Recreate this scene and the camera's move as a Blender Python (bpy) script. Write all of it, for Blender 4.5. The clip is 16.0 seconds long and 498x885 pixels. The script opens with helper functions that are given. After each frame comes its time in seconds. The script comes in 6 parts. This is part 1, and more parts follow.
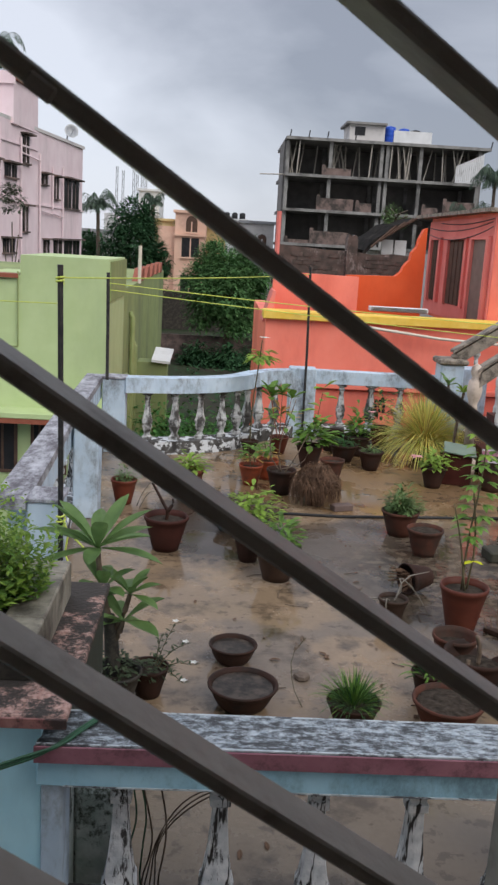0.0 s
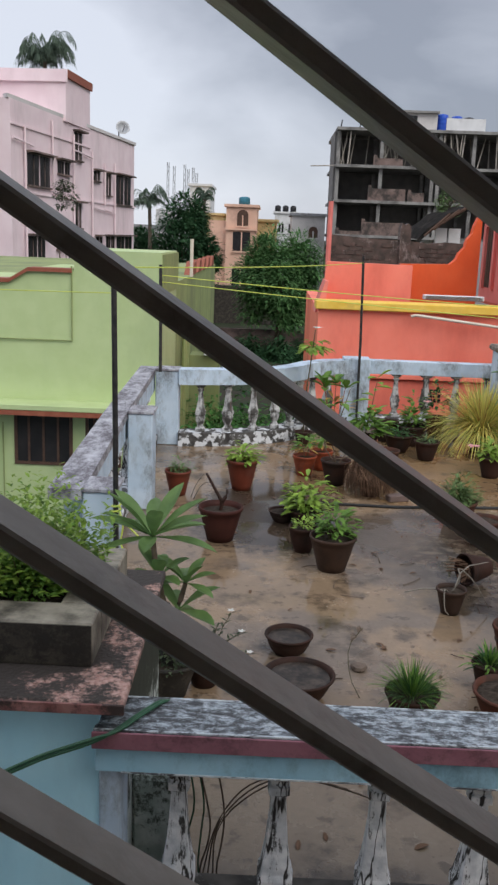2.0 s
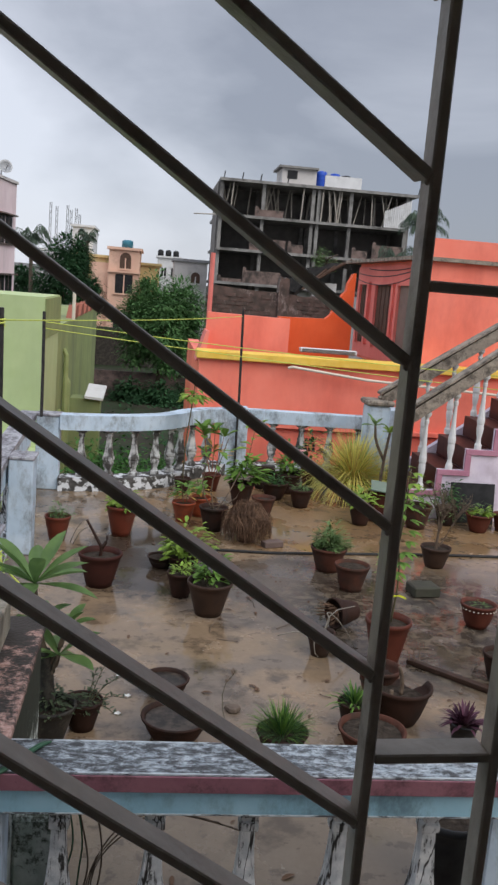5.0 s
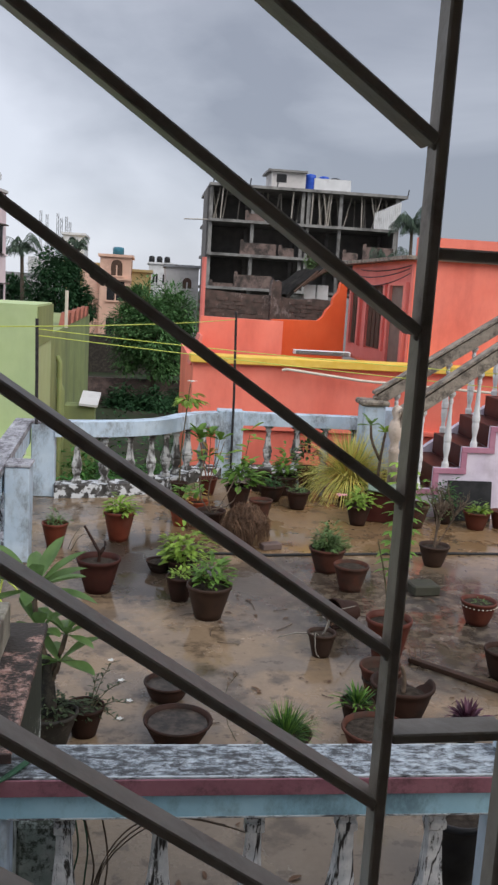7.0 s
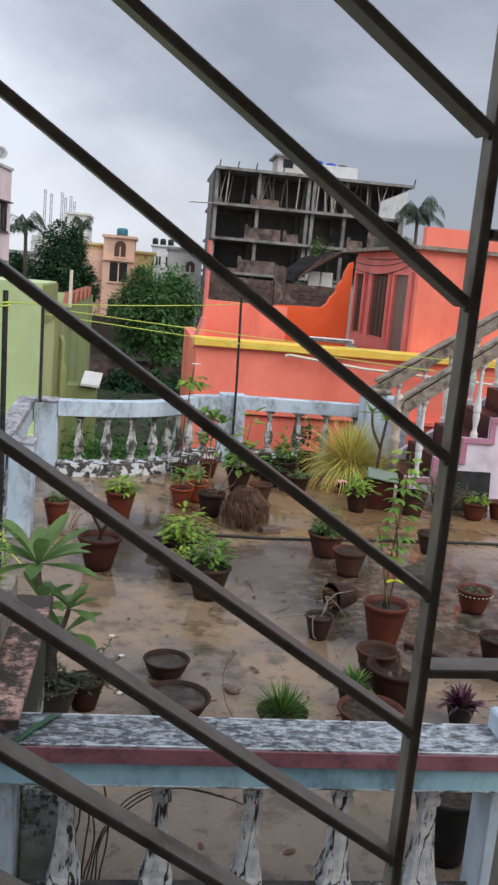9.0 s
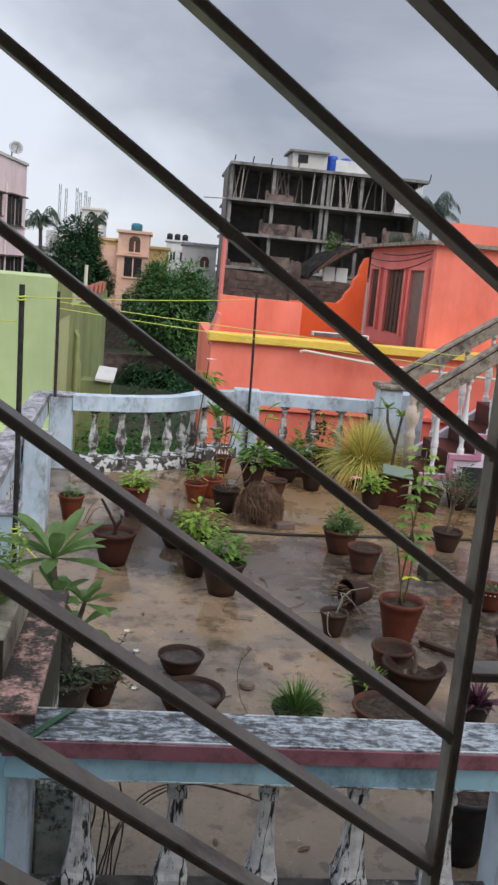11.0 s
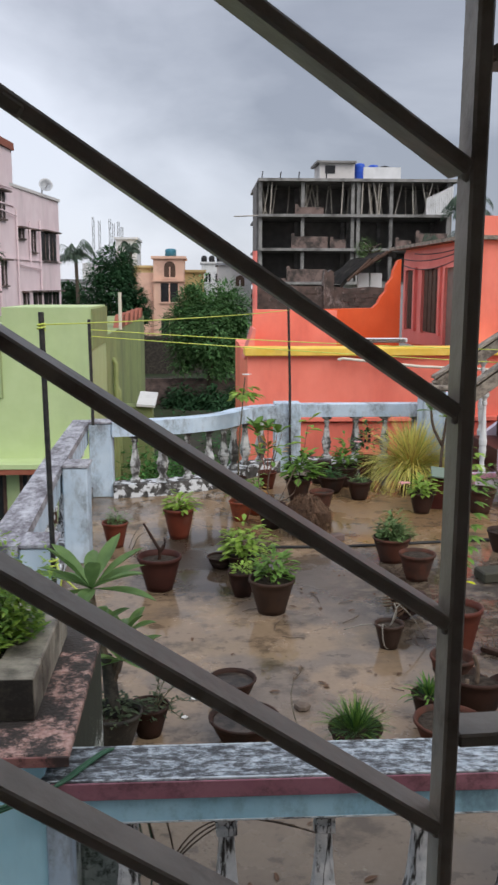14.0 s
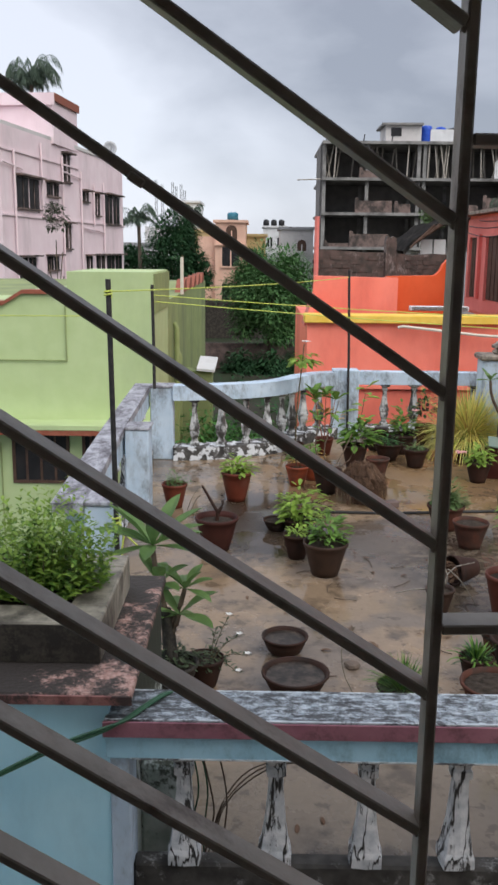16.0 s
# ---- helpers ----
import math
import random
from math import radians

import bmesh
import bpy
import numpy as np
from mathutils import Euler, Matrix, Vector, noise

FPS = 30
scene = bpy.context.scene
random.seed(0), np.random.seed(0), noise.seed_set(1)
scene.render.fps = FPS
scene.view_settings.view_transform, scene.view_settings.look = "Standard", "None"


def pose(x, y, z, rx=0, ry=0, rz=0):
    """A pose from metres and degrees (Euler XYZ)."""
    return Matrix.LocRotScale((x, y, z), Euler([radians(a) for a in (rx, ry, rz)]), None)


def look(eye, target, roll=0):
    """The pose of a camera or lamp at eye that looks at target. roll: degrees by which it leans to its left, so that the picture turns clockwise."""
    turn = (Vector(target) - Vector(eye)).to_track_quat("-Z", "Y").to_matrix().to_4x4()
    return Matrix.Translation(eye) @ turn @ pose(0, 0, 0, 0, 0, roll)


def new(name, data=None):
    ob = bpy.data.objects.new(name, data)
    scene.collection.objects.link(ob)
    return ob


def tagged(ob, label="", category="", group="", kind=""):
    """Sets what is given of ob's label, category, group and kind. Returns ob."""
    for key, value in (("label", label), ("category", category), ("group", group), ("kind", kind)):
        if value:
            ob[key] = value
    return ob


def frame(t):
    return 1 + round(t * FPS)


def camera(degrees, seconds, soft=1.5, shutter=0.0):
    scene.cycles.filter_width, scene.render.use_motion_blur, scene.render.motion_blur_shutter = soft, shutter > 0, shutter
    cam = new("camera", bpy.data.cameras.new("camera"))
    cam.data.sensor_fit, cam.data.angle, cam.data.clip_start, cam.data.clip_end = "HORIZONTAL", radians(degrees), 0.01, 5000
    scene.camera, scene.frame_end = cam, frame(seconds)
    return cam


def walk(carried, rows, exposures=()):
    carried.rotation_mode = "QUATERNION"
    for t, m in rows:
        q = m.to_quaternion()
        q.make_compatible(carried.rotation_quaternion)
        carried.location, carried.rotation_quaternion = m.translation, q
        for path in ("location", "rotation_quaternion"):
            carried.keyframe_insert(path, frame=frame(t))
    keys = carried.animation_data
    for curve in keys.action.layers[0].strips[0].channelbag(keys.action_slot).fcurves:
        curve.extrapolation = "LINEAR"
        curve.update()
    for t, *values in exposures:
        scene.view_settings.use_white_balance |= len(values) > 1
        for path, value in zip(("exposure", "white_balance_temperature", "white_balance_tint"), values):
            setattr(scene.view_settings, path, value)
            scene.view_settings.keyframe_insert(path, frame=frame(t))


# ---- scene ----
cam = camera(31.15, 16.0, 2.5, 0.5)
PATH = [
    (0, (0.0088, 0.0002, 2.3935), (0.0919, 1.9513, 1.9618), 3.33),
    (0.5, (-0.0003, -0.0040, 2.3838), (0.0653, 1.9465, 1.9465), 3.09),
    (1, (-0.0033, 0.0041, 2.3809), (0.0185, 1.9552, 1.9418), 2.88),
    (1.5, (-0.0131, 0.0415, 2.3576), (-0.0215, 1.9906, 1.9091), 2.95),
    (2, (-0.0000, 0.0365, 2.3528), (-0.0336, 1.9849, 1.9024), 2.15),
    (2.5, (-0.0009, -0.0410, 2.3895), (-0.0147, 1.9079, 1.9404), 2.31),
    (3, (-0.0056, -0.0917, 2.4097), (0.0803, 1.8573, 1.9692), 3.18),
    (3.5, (-0.0079, -0.1563, 2.4322), (0.1237, 1.7961, 2.0192), 3.99),
    (4, (-0.0112, -0.1819, 2.4431), (0.1583, 1.7755, 2.0691), 4.54),
    (4.5, (-0.0138, -0.2005, 2.4527), (0.2047, 1.7564, 2.1019), 5.06),
    (7, (-0.0223, -0.1921, 2.4322), (0.2185, 1.7654, 2.1006), 3.34),
    (7.5, (-0.0209, -0.1950, 2.4327), (0.2237, 1.7627, 2.1045), 3.95),
    (8, (-0.0410, -0.2241, 2.4327), (0.1949, 1.7345, 2.1037), 4.71),
    (8.5, (-0.0566, -0.2484, 2.4266), (0.1806, 1.7085, 2.0885), 5.07),
    (9, (-0.0680, -0.2450, 2.4207), (0.1788, 1.7063, 2.0581), 5.05),
    (11.5, (-0.0849, -0.2179, 2.4148), (0.1262, 1.7353, 2.0400), 5.31),
    (12, (-0.0899, -0.2134, 2.4326), (0.1228, 1.7404, 2.0620), 5.54),
    (12.5, (-0.0821, -0.2329, 2.4354), (0.1315, 1.7208, 2.0646), 5.42),
    (13, (-0.0594, -0.2196, 2.4318), (0.1694, 1.7323, 2.0606), 5.39),
    (13.5, (-0.0020, -0.1613, 2.4047), (0.1782, 1.8010, 2.0630), 2.42),
    (14, (0.0225, -0.0668, 2.3697), (0.1285, 1.9006, 2.0259), 0.08),
    (14.5, (0.0300, -0.0981, 2.3738), (0.0535, 1.8715, 2.0269), -0.64),
    (15, (0.0438, -0.1898, 2.3984), (0.0203, 1.7793, 2.0485), -1.23),
    (15.5, (0.0280, -0.2201, 2.3987), (-0.0118, 1.7448, 2.0280), -0.30),
    (16, (0.0217, -0.2197, 2.3984), (-0.0018, 1.7355, 1.9781), 0.56),
]
EXPOSURES = [(0, 0.52), (0.5, 0.62), (1, 0.57), (2, 0.48), (3, 0.55), (3.5, 0.51), (4.5, 0.49), (7.5, 0.50), (9, 0.59), (11.5, 0.55), (12, 0.53), (13.5, 0.58), (15, 0.59), (15.5, 0.60), (16, 0.66)]
walk(cam, [(t, look(eye, target, roll)) for t, eye, target, roll in PATH], EXPOSURES)

# ---- light ----
ELEV, AZIM = 41.0, 141.0          # the sun behind cloud, at the camera's back
world = bpy.data.worlds.new("sky")
scene.world = world
world.use_nodes = True
wn, wl = world.node_tree.nodes, world.node_tree.links
sky = wn.new("ShaderNodeTexSky")
sky.sky_type, sky.sun_disc = "NISHITA", False
sky.sun_elevation, sky.sun_rotation = radians(ELEV), radians(AZIM)
coord = wn.new("ShaderNodeTexCoord")
stretch = wn.new("ShaderNodeMapping")
stretch.inputs["Scale"].default_value = (1.0, 1.0, 2.2)
stretch.inputs["Location"].default_value = (0.35, 0.1, 0.2)
wl.new(coord.outputs["Generated"], stretch.inputs["Vector"])
cloud = wn.new("ShaderNodeTexNoise")
cloud.inputs["Scale"].default_value, cloud.inputs["Detail"].default_value = 2.6, 7.0
cloud.inputs["Roughness"].default_value, cloud.inputs["Distortion"].default_value = 0.5, 0.35
wl.new(stretch.outputs["Vector"], cloud.inputs["Vector"])
def wmath(op, a, b, clamp=False):
    m = wn.new("ShaderNodeMath")
    m.operation, m.use_clamp = op, clamp
    for i, v in enumerate((a, b)):
        if isinstance(v, (int, float)):
            m.inputs[i].default_value = v
        else:
            wl.new(v, m.inputs[i])
    return m.outputs[0]


# cloud: thinner and paler low down in one quarter, heavier beside it, brightest overhead as overcast skies are
axes = wn.new("ShaderNodeSeparateXYZ")
wl.new(coord.outputs["Generated"], axes.inputs[0])
thin = wmath("SUBTRACT", wmath("MULTIPLY", axes.outputs["X"], -1.5), wmath("MULTIPLY", axes.outputs["Z"], 1.15))
shade = wmath("ADD", wmath("ADD", cloud.outputs["Fac"], 0.16), wmath("MAXIMUM", wmath("MINIMUM", thin, 0.27), -0.42))
ramp = wn.new("ShaderNodeValToRGB")
ramp.color_ramp.elements[0].position, ramp.color_ramp.elements[0].color = 0.24, (2.3, 2.48, 2.98, 1)
ramp.color_ramp.elements[1].position, ramp.color_ramp.elements[1].color = 0.70, (5.45, 5.7, 6.4, 1)
wl.new(shade, ramp.inputs["Fac"])
lift = wmath("ADD", 1.0, wmath("MULTIPLY", wmath("MAXIMUM", wmath("SUBTRACT", axes.outputs["Z"], 0.35), 0.0), 2.6))
over = wn.new("ShaderNodeVectorMath")
over.operation = "SCALE"
wl.new(ramp.outputs["Color"], over.inputs[0])
wl.new(lift, over.inputs["Scale"])
cover = wn.new("ShaderNodeMix")
cover.data_type, cover.inputs["Factor"].default_value = "RGBA", 0.9
wl.new(sky.outputs["Color"], cover.inputs["A"])
wl.new(over.outputs[0], cover.inputs["B"])
bg = wn["Background"]
bg.inputs["Strength"].default_value = 0.1
wl.new(cover.outputs["Result"], bg.inputs["Color"])

sun = new("sun", bpy.data.lights.new("sun", "SUN"))
sun.data.energy, sun.data.angle, sun.data.color = 1.5, radians(50), (1.0, 0.96, 0.9)
sun.matrix_world = look((12, -15, 17), (0, 0, 0))

# ---- materials ----
def mat(name, c1, c2, scale=8.0, rough=0.7, bump=0.15, stain=None, stain_scale=2.0, stain_at=0.58, stain_soft=0.12,
        streak=1.0, stretch=(1, 1), metal=0.0, rough2=None, spec=0.25, vary=0.0, trans=0.0,
        stain_rough=0.65, lean=None, crack=None):
    """Two-tone grain, with stains of their own shape over it, and fine relief."""
    m = bpy.data.materials.new(name)
    m.use_nodes = True
    n, l = m.node_tree.nodes, m.node_tree.links
    b = n["Principled BSDF"]
    b.inputs["Roughness"].default_value, b.inputs["Metallic"].default_value = rough, metal
    b.inputs["Specular IOR Level"].default_value = spec
    tc, mp = n.new("ShaderNodeTexCoord"), n.new("ShaderNodeMapping")
    info = n.new("ShaderNodeObjectInfo")
    l.new(tc.outputs["Object"], mp.inputs["Vector"])
    l.new(info.outputs["Random"], mp.inputs["Location"])
    grain = n.new("ShaderNodeTexNoise")
    grain.inputs["Scale"].default_value, grain.inputs["Detail"].default_value = scale, 6.0
    l.new(mp.outputs["Vector"], grain.inputs["Vector"])
    mix = n.new("ShaderNodeMix")
    mix.data_type = "RGBA"
    mix.inputs["A"].default_value, mix.inputs["B"].default_value = (*c1, 1), (*c2, 1)
    spread = n.new("ShaderNodeMapRange")
    spread.inputs["From Min"].default_value, spread.inputs["From Max"].default_value = 0.35, 0.65
    l.new(grain.outputs["Fac"], spread.inputs["Value"])
    l.new(spread.outputs["Result"], mix.inputs["Factor"])
    colour = mix.outputs["Result"]
    if stain:
        mp2 = n.new("ShaderNodeMapping")
        mp2.inputs["Scale"].default_value = (*stretch, streak)
        l.new(mp.outputs["Vector"], mp2.inputs["Vector"])
        blot = n.new("ShaderNodeTexNoise")
        blot.inputs["Scale"].default_value, blot.inputs["Detail"].default_value = stain_scale, 9.0
        blot.inputs["Roughness"].default_value = stain_rough
        l.new(mp2.outputs["Vector"], blot.inputs["Vector"])
        edge = n.new("ShaderNodeMapRange")
        edge.interpolation_type = "SMOOTHSTEP"
        edge.inputs["From Min"].default_value, edge.inputs["From Max"].default_value = stain_at - stain_soft, stain_at + stain_soft
        amount = blot.outputs["Fac"]
        if lean:                     # the stain grows along one way across the piece
            dot, add = n.new("ShaderNodeVectorMath"), n.new("ShaderNodeMath")
            dot.operation, dot.inputs[1].default_value = "DOT_PRODUCT", lean[0]
            l.new(tc.outputs["Object"], dot.inputs[0])
            off = n.new("ShaderNodeMath")
            off.inputs[1].default_value = lean[1]
            l.new(dot.outputs["Value"], off.inputs[0])
            l.new(off.outputs[0], add.inputs[0])
            l.new(amount, add.inputs[1])
            amount = add.outputs[0]
        l.new(amount, edge.inputs["Value"])
        over = n.new("ShaderNodeMix")
        over.data_type = "RGBA"
        over.inputs["B"].default_value = (*stain, 1)
        l.new(colour, over.inputs["A"])
        l.new(edge.outputs["Result"], over.inputs["Factor"])
        colour = over.outputs["Result"]
        if rough2 is not None:
            mr = n.new("ShaderNodeMapRange")
            mr.inputs["To Min"].default_value, mr.inputs["To Max"].default_value = rough, rough2
            l.new(edge.outputs["Result"], mr.inputs["Value"])
            l.new(mr.outputs["Result"], b.inputs["Roughness"])
    if crack:                        # thin dark lines: scale, half width, stretch along z
        mp3, vein = n.new("ShaderNodeMapping"), n.new("ShaderNodeTexNoise")
        mp3.inputs["Scale"].default_value = (1, 1, crack[2])
        l.new(mp.outputs["Vector"], mp3.inputs["Vector"])
        l.new(mp3.outputs["Vector"], vein.inputs["Vector"])
        vein.inputs["Scale"].default_value, vein.inputs["Detail"].default_value = crack[0], 4.0
        mid, size = n.new("ShaderNodeMath"), n.new("ShaderNodeMath")
        mid.operation, mid.inputs[1].default_value = "SUBTRACT", 0.5
        size.operation = "ABSOLUTE"
        l.new(vein.outputs["Fac"], mid.inputs[0])
        l.new(mid.outputs[0], size.inputs[0])
        cut = n.new("ShaderNodeMapRange")
        cut.inputs["From Min"].default_value, cut.inputs["From Max"].default_value = crack[1], crack[1] * 0.4
        l.new(size.outputs[0], cut.inputs["Value"])
        line = n.new("ShaderNodeMix")
        line.data_type = "RGBA"
        line.inputs["B"].default_value = (0.025, 0.023, 0.022, 1)
        l.new(colour, line.inputs["A"])
        l.new(cut.outputs["Result"], line.inputs["Factor"])
        colour = line.outputs["Result"]
    if vary:
        hsv = n.new("ShaderNodeHueSaturation")
        geo = n.new("ShaderNodeNewGeometry")
        mv = n.new("ShaderNodeMapRange")
        mv.inputs["To Min"].default_value, mv.inputs["To Max"].default_value = 1 - vary, 1 + vary
        l.new(geo.outputs["Random Per Island"], mv.inputs["Value"])
        l.new(mv.outputs["Result"], hsv.inputs["Value"])
        l.new(colour, hsv.inputs["Color"])
        colour = hsv.outputs["Color"]
    l.new(colour, b.inputs["Base Color"])
    if bump:
        bp = n.new("ShaderNodeBump")
        bp.inputs["Strength"].default_value, bp.inputs["Distance"].default_value = bump, 0.02
        l.new(grain.outputs["Fac"], bp.inputs["Height"])
        l.new(bp.outputs["Normal"], b.inputs["Normal"])
    if trans:
        b.inputs["Subsurface Weight"].default_value = 0.0
        tr, ms = n.new("ShaderNodeBsdfTranslucent"), n.new("ShaderNodeMixShader")
        ms.inputs["Fac"].default_value = trans
        l.new(colour, tr.inputs["Color"])
        l.new(b.outputs["BSDF"], ms.inputs[1])
        l.new(tr.outputs["BSDF"], ms.inputs[2])
        l.new(ms.outputs["Shader"], n["Material Output"].inputs["Surface"])
    return m


GRILLE = mat("old_grille_paint", (0.29, 0.252, 0.207), (0.35, 0.307, 0.257), 40, 0.45, 0.12, (0.10, 0.075, 0.06), 14, 0.64)
ROOM = mat("room_plaster", (0.629, 0.603, 0.561), (0.578, 0.552, 0.518), 3, 0.8)
BLUE = mat("pale_blue_paint", (0.45, 0.555, 0.655), (0.54, 0.635, 0.725), 7, 0.65, 0.15, (0.16, 0.165, 0.17), 3.6, 0.575, 0.13, 0.5, stain_rough=0.78)
AQUA = mat("aqua_wall_paint", (0.46, 0.78, 0.90), (0.52, 0.82, 0.92), 5, 0.55, 0.08, (0.34, 0.58, 0.68), 2.2, 0.62, 0.2, 0.4)
PINKBAND = mat("dull_pink_paint", (0.27, 0.110, 0.140), (0.33, 0.145, 0.175), 9, 0.6, 0.12, (0.11, 0.055, 0.062), 6, 0.56, stain_rough=0.8)
BEAMAQUA = mat("stained_aqua_paint", (0.32, 0.56, 0.68), (0.40, 0.64, 0.75), 6, 0.6, 0.1, (0.16, 0.26, 0.31), 4, 0.575, 0.13, 0.6, stain_rough=0.75)
RAILTOP = mat("mouldy_rail_top", (0.40, 0.46, 0.50), (0.56, 0.61, 0.64), 45, 0.5, 0.4, (0.052, 0.054, 0.056), 30, 0.486, 0.085, 1.0, (0.55, 1.2), stain_rough=0.86, lean=((-0.035, 0, 0), 0.02))
WORNEDGE = mat("worn_white_arris", (0.46, 0.51, 0.54), (0.62, 0.66, 0.68), 30, 0.6, 0.3, (0.085, 0.085, 0.09), 17, 0.53, 0.05, 1.0, (0.5, 1.0), stain_rough=0.8)
RAILTOP2 = mat("grimy_coping", (0.36, 0.36, 0.39), (0.50, 0.50, 0.53), 14, 0.6, 0.3, (0.10, 0.09, 0.10), 6, 0.50, 0.12, 1.0, (1.2, 0.5), stain_rough=0.82)
BALUSTER = mat("chipped_baluster_paint", (0.44, 0.46, 0.48), (0.68, 0.68, 0.68), 22, 0.6, 0.35, (0.04, 0.038, 0.036), 14, 0.56, 0.03, 0.35, (1.5, 1.5), stain_rough=0.82, crack=(12, 0.02, 0.16))
KERB = mat("black_mould_kerb", (0.035, 0.033, 0.031), (0.11, 0.105, 0.10), 12, 0.7, 0.4, (0.62, 0.64, 0.66), 9.0, 0.525, 0.03, stain_rough=0.6)
NEARKERB = mat("dark_mouldy_kerb", (0.035, 0.033, 0.030), (0.075, 0.070, 0.064), 14, 0.8, 0.4, (0.24, 0.24, 0.23), 9, 0.60, 0.05, stain_rough=0.8)
MOSSPALE = mat("pale_mossy_render", (0.38, 0.44, 0.39), (0.56, 0.60, 0.55), 16, 0.75, 0.35, (0.06, 0.068, 0.048), 20, 0.575, 0.07, stain_rough=0.82, lean=((0, 0, 0.35), -0.10))
# mossy blots, with a dark cover that grows with height
MOSSWALL = mat("mossy_whitewash", (0.40, 0.45, 0.40), (0.60, 0.63, 0.58), 14, 0.7, 0.25, (0.040, 0.046, 0.034), 11, 0.54, 0.06, stain_rough=0.82, lean=((0, 0, 0.7), -0.30))
CEMENT = mat("damp_cement", (0.29, 0.262, 0.205), (0.39, 0.352, 0.275), 10, 0.5, 0.3, (0.045, 0.039, 0.031), 4, 0.525, 0.14, 0.8)
SLABPINK = mat("flaking_pink_slab", (0.36, 0.20, 0.16), (0.56, 0.37, 0.31), 60, 0.7, 0.5, (0.05, 0.042, 0.036), 9, 0.50, 0.06, stain_rough=0.8, lean=((-0.55, 0.14, 0), -0.62))
REDEDGE = mat("red_oxide_edge", (0.24, 0.095, 0.085), (0.34, 0.17, 0.15), 16, 0.7, 0.35, (0.06, 0.042, 0.038), 9, 0.50, 0.08, stain_rough=0.8)
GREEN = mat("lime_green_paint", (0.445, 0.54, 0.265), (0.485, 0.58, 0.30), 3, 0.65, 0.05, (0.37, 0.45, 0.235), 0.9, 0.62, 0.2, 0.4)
# the house green darkened to olive: the side's shade is in the colour
GREENSIDE = mat("shaded_green_paint", (0.25, 0.30, 0.12), (0.30, 0.35, 0.15), 3, 0.7, 0.08, (0.16, 0.19, 0.10), 0.8, 0.6, 0.2, 0.35)
BROWNTRIM = mat("brick_red_trim", (0.25, 0.075, 0.045), (0.30, 0.10, 0.06), 9, 0.6, 0.1)
ORANGE = mat("coral_orange_paint", (0.91, 0.228, 0.155), (0.94, 0.262, 0.185), 2.5, 0.6, 0.05, (0.64, 0.14, 0.10), 0.9, 0.62, 0.2, 0.4)
ORANGE2 = mat("deep_orange_paint", (0.78, 0.11, 0.028), (0.84, 0.135, 0.04), 2.5, 0.6, 0.05, (0.62, 0.09, 0.03), 1.1, 0.62, 0.2, 0.4)
SALMON = mat("salmon_pink_paint", (0.74, 0.20, 0.17), (0.80, 0.25, 0.21), 2.5, 0.65, 0.06, (0.55, 0.15, 0.13), 1.2, 0.62, 0.2, 0.4)
YELLOW = mat("yellow_ledge_paint", (0.78, 0.50, 0.07), (0.84, 0.58, 0.12), 6, 0.6, 0.08, (0.55, 0.36, 0.08), 2.5, 0.64)
PINKWALL = mat("faded_pink_wall", (0.75, 0.595, 0.62), (0.81, 0.665, 0.685), 1.2, 0.75, 0.05, (0.56, 0.45, 0.46), 0.7, 0.62, 0.16, 0.25)
LILAC = mat("lilac_white_wall", (0.66, 0.58, 0.68), (0.72, 0.65, 0.73), 4, 0.65, 0.06, (0.48, 0.40, 0.47), 1.4, 0.66)
MAUVE = mat("mauve_step_trim", (0.40, 0.17, 0.24), (0.46, 0.22, 0.29), 8, 0.6, 0.1)
RAWCEM = mat("weathered_cement_rail", (0.28, 0.235, 0.19), (0.36, 0.31, 0.25), 14, 0.75, 0.4, (0.10, 0.085, 0.07), 6, 0.53, 0.1, stain_rough=0.8)
CREAM = mat("cream_finial", (0.52, 0.42, 0.34), (0.60, 0.50, 0.42), 9, 0.7, 0.25, (0.25, 0.19, 0.15), 5, 0.6)
CONC = mat("raw_concrete", (0.22, 0.213, 0.205), (0.30, 0.29, 0.275), 1.5, 0.8, 0.1, (0.10, 0.095, 0.09), 0.5, 0.56)
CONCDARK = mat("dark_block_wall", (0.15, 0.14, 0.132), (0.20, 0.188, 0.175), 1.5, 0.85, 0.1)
BRICK = mat("soot_brick", (0.17, 0.12, 0.105), (0.23, 0.165, 0.145), 2, 0.85, 0.2, (0.06, 0.05, 0.045), 1.2, 0.5)
MOULDBRICK = mat("mouldy_boundary_wall", (0.065, 0.052, 0.045), (0.13, 0.092, 0.078), 5, 0.85, 0.4, (0.27, 0.22, 0.20), 3.2, 0.59, 0.06, 0.6, stain_rough=0.8)
BAMBOO = mat("bamboo_prop", (0.34, 0.305, 0.26), (0.44, 0.40, 0.35), 4, 0.7)
DARKWIN = mat("dark_window", (0.022, 0.022, 0.024), (0.035, 0.033, 0.034), 3, 0.25, 0.0)
WOODDARK = mat("brown_shutter", (0.075, 0.042, 0.03), (0.11, 0.065, 0.045), 8, 0.6, 0.15)
DOORGREY = mat("grey_brown_door", (0.17, 0.13, 0.11), (0.21, 0.165, 0.14), 6, 0.6)
PEACH = mat("peach_wall", (0.74, 0.46, 0.34), (0.78, 0.51, 0.38), 1, 0.75, 0.0, (0.58, 0.35, 0.27), 0.5, 0.62)
MUSTARD = mat("mustard_wall", (0.58, 0.44, 0.20), (0.64, 0.50, 0.25), 1, 0.75, 0.0)
GREYWALL = mat("grey_house_wall", (0.56, 0.53, 0.51), (0.62, 0.59, 0.57), 1, 0.8, 0.0, (0.38, 0.36, 0.35), 0.5, 0.6)
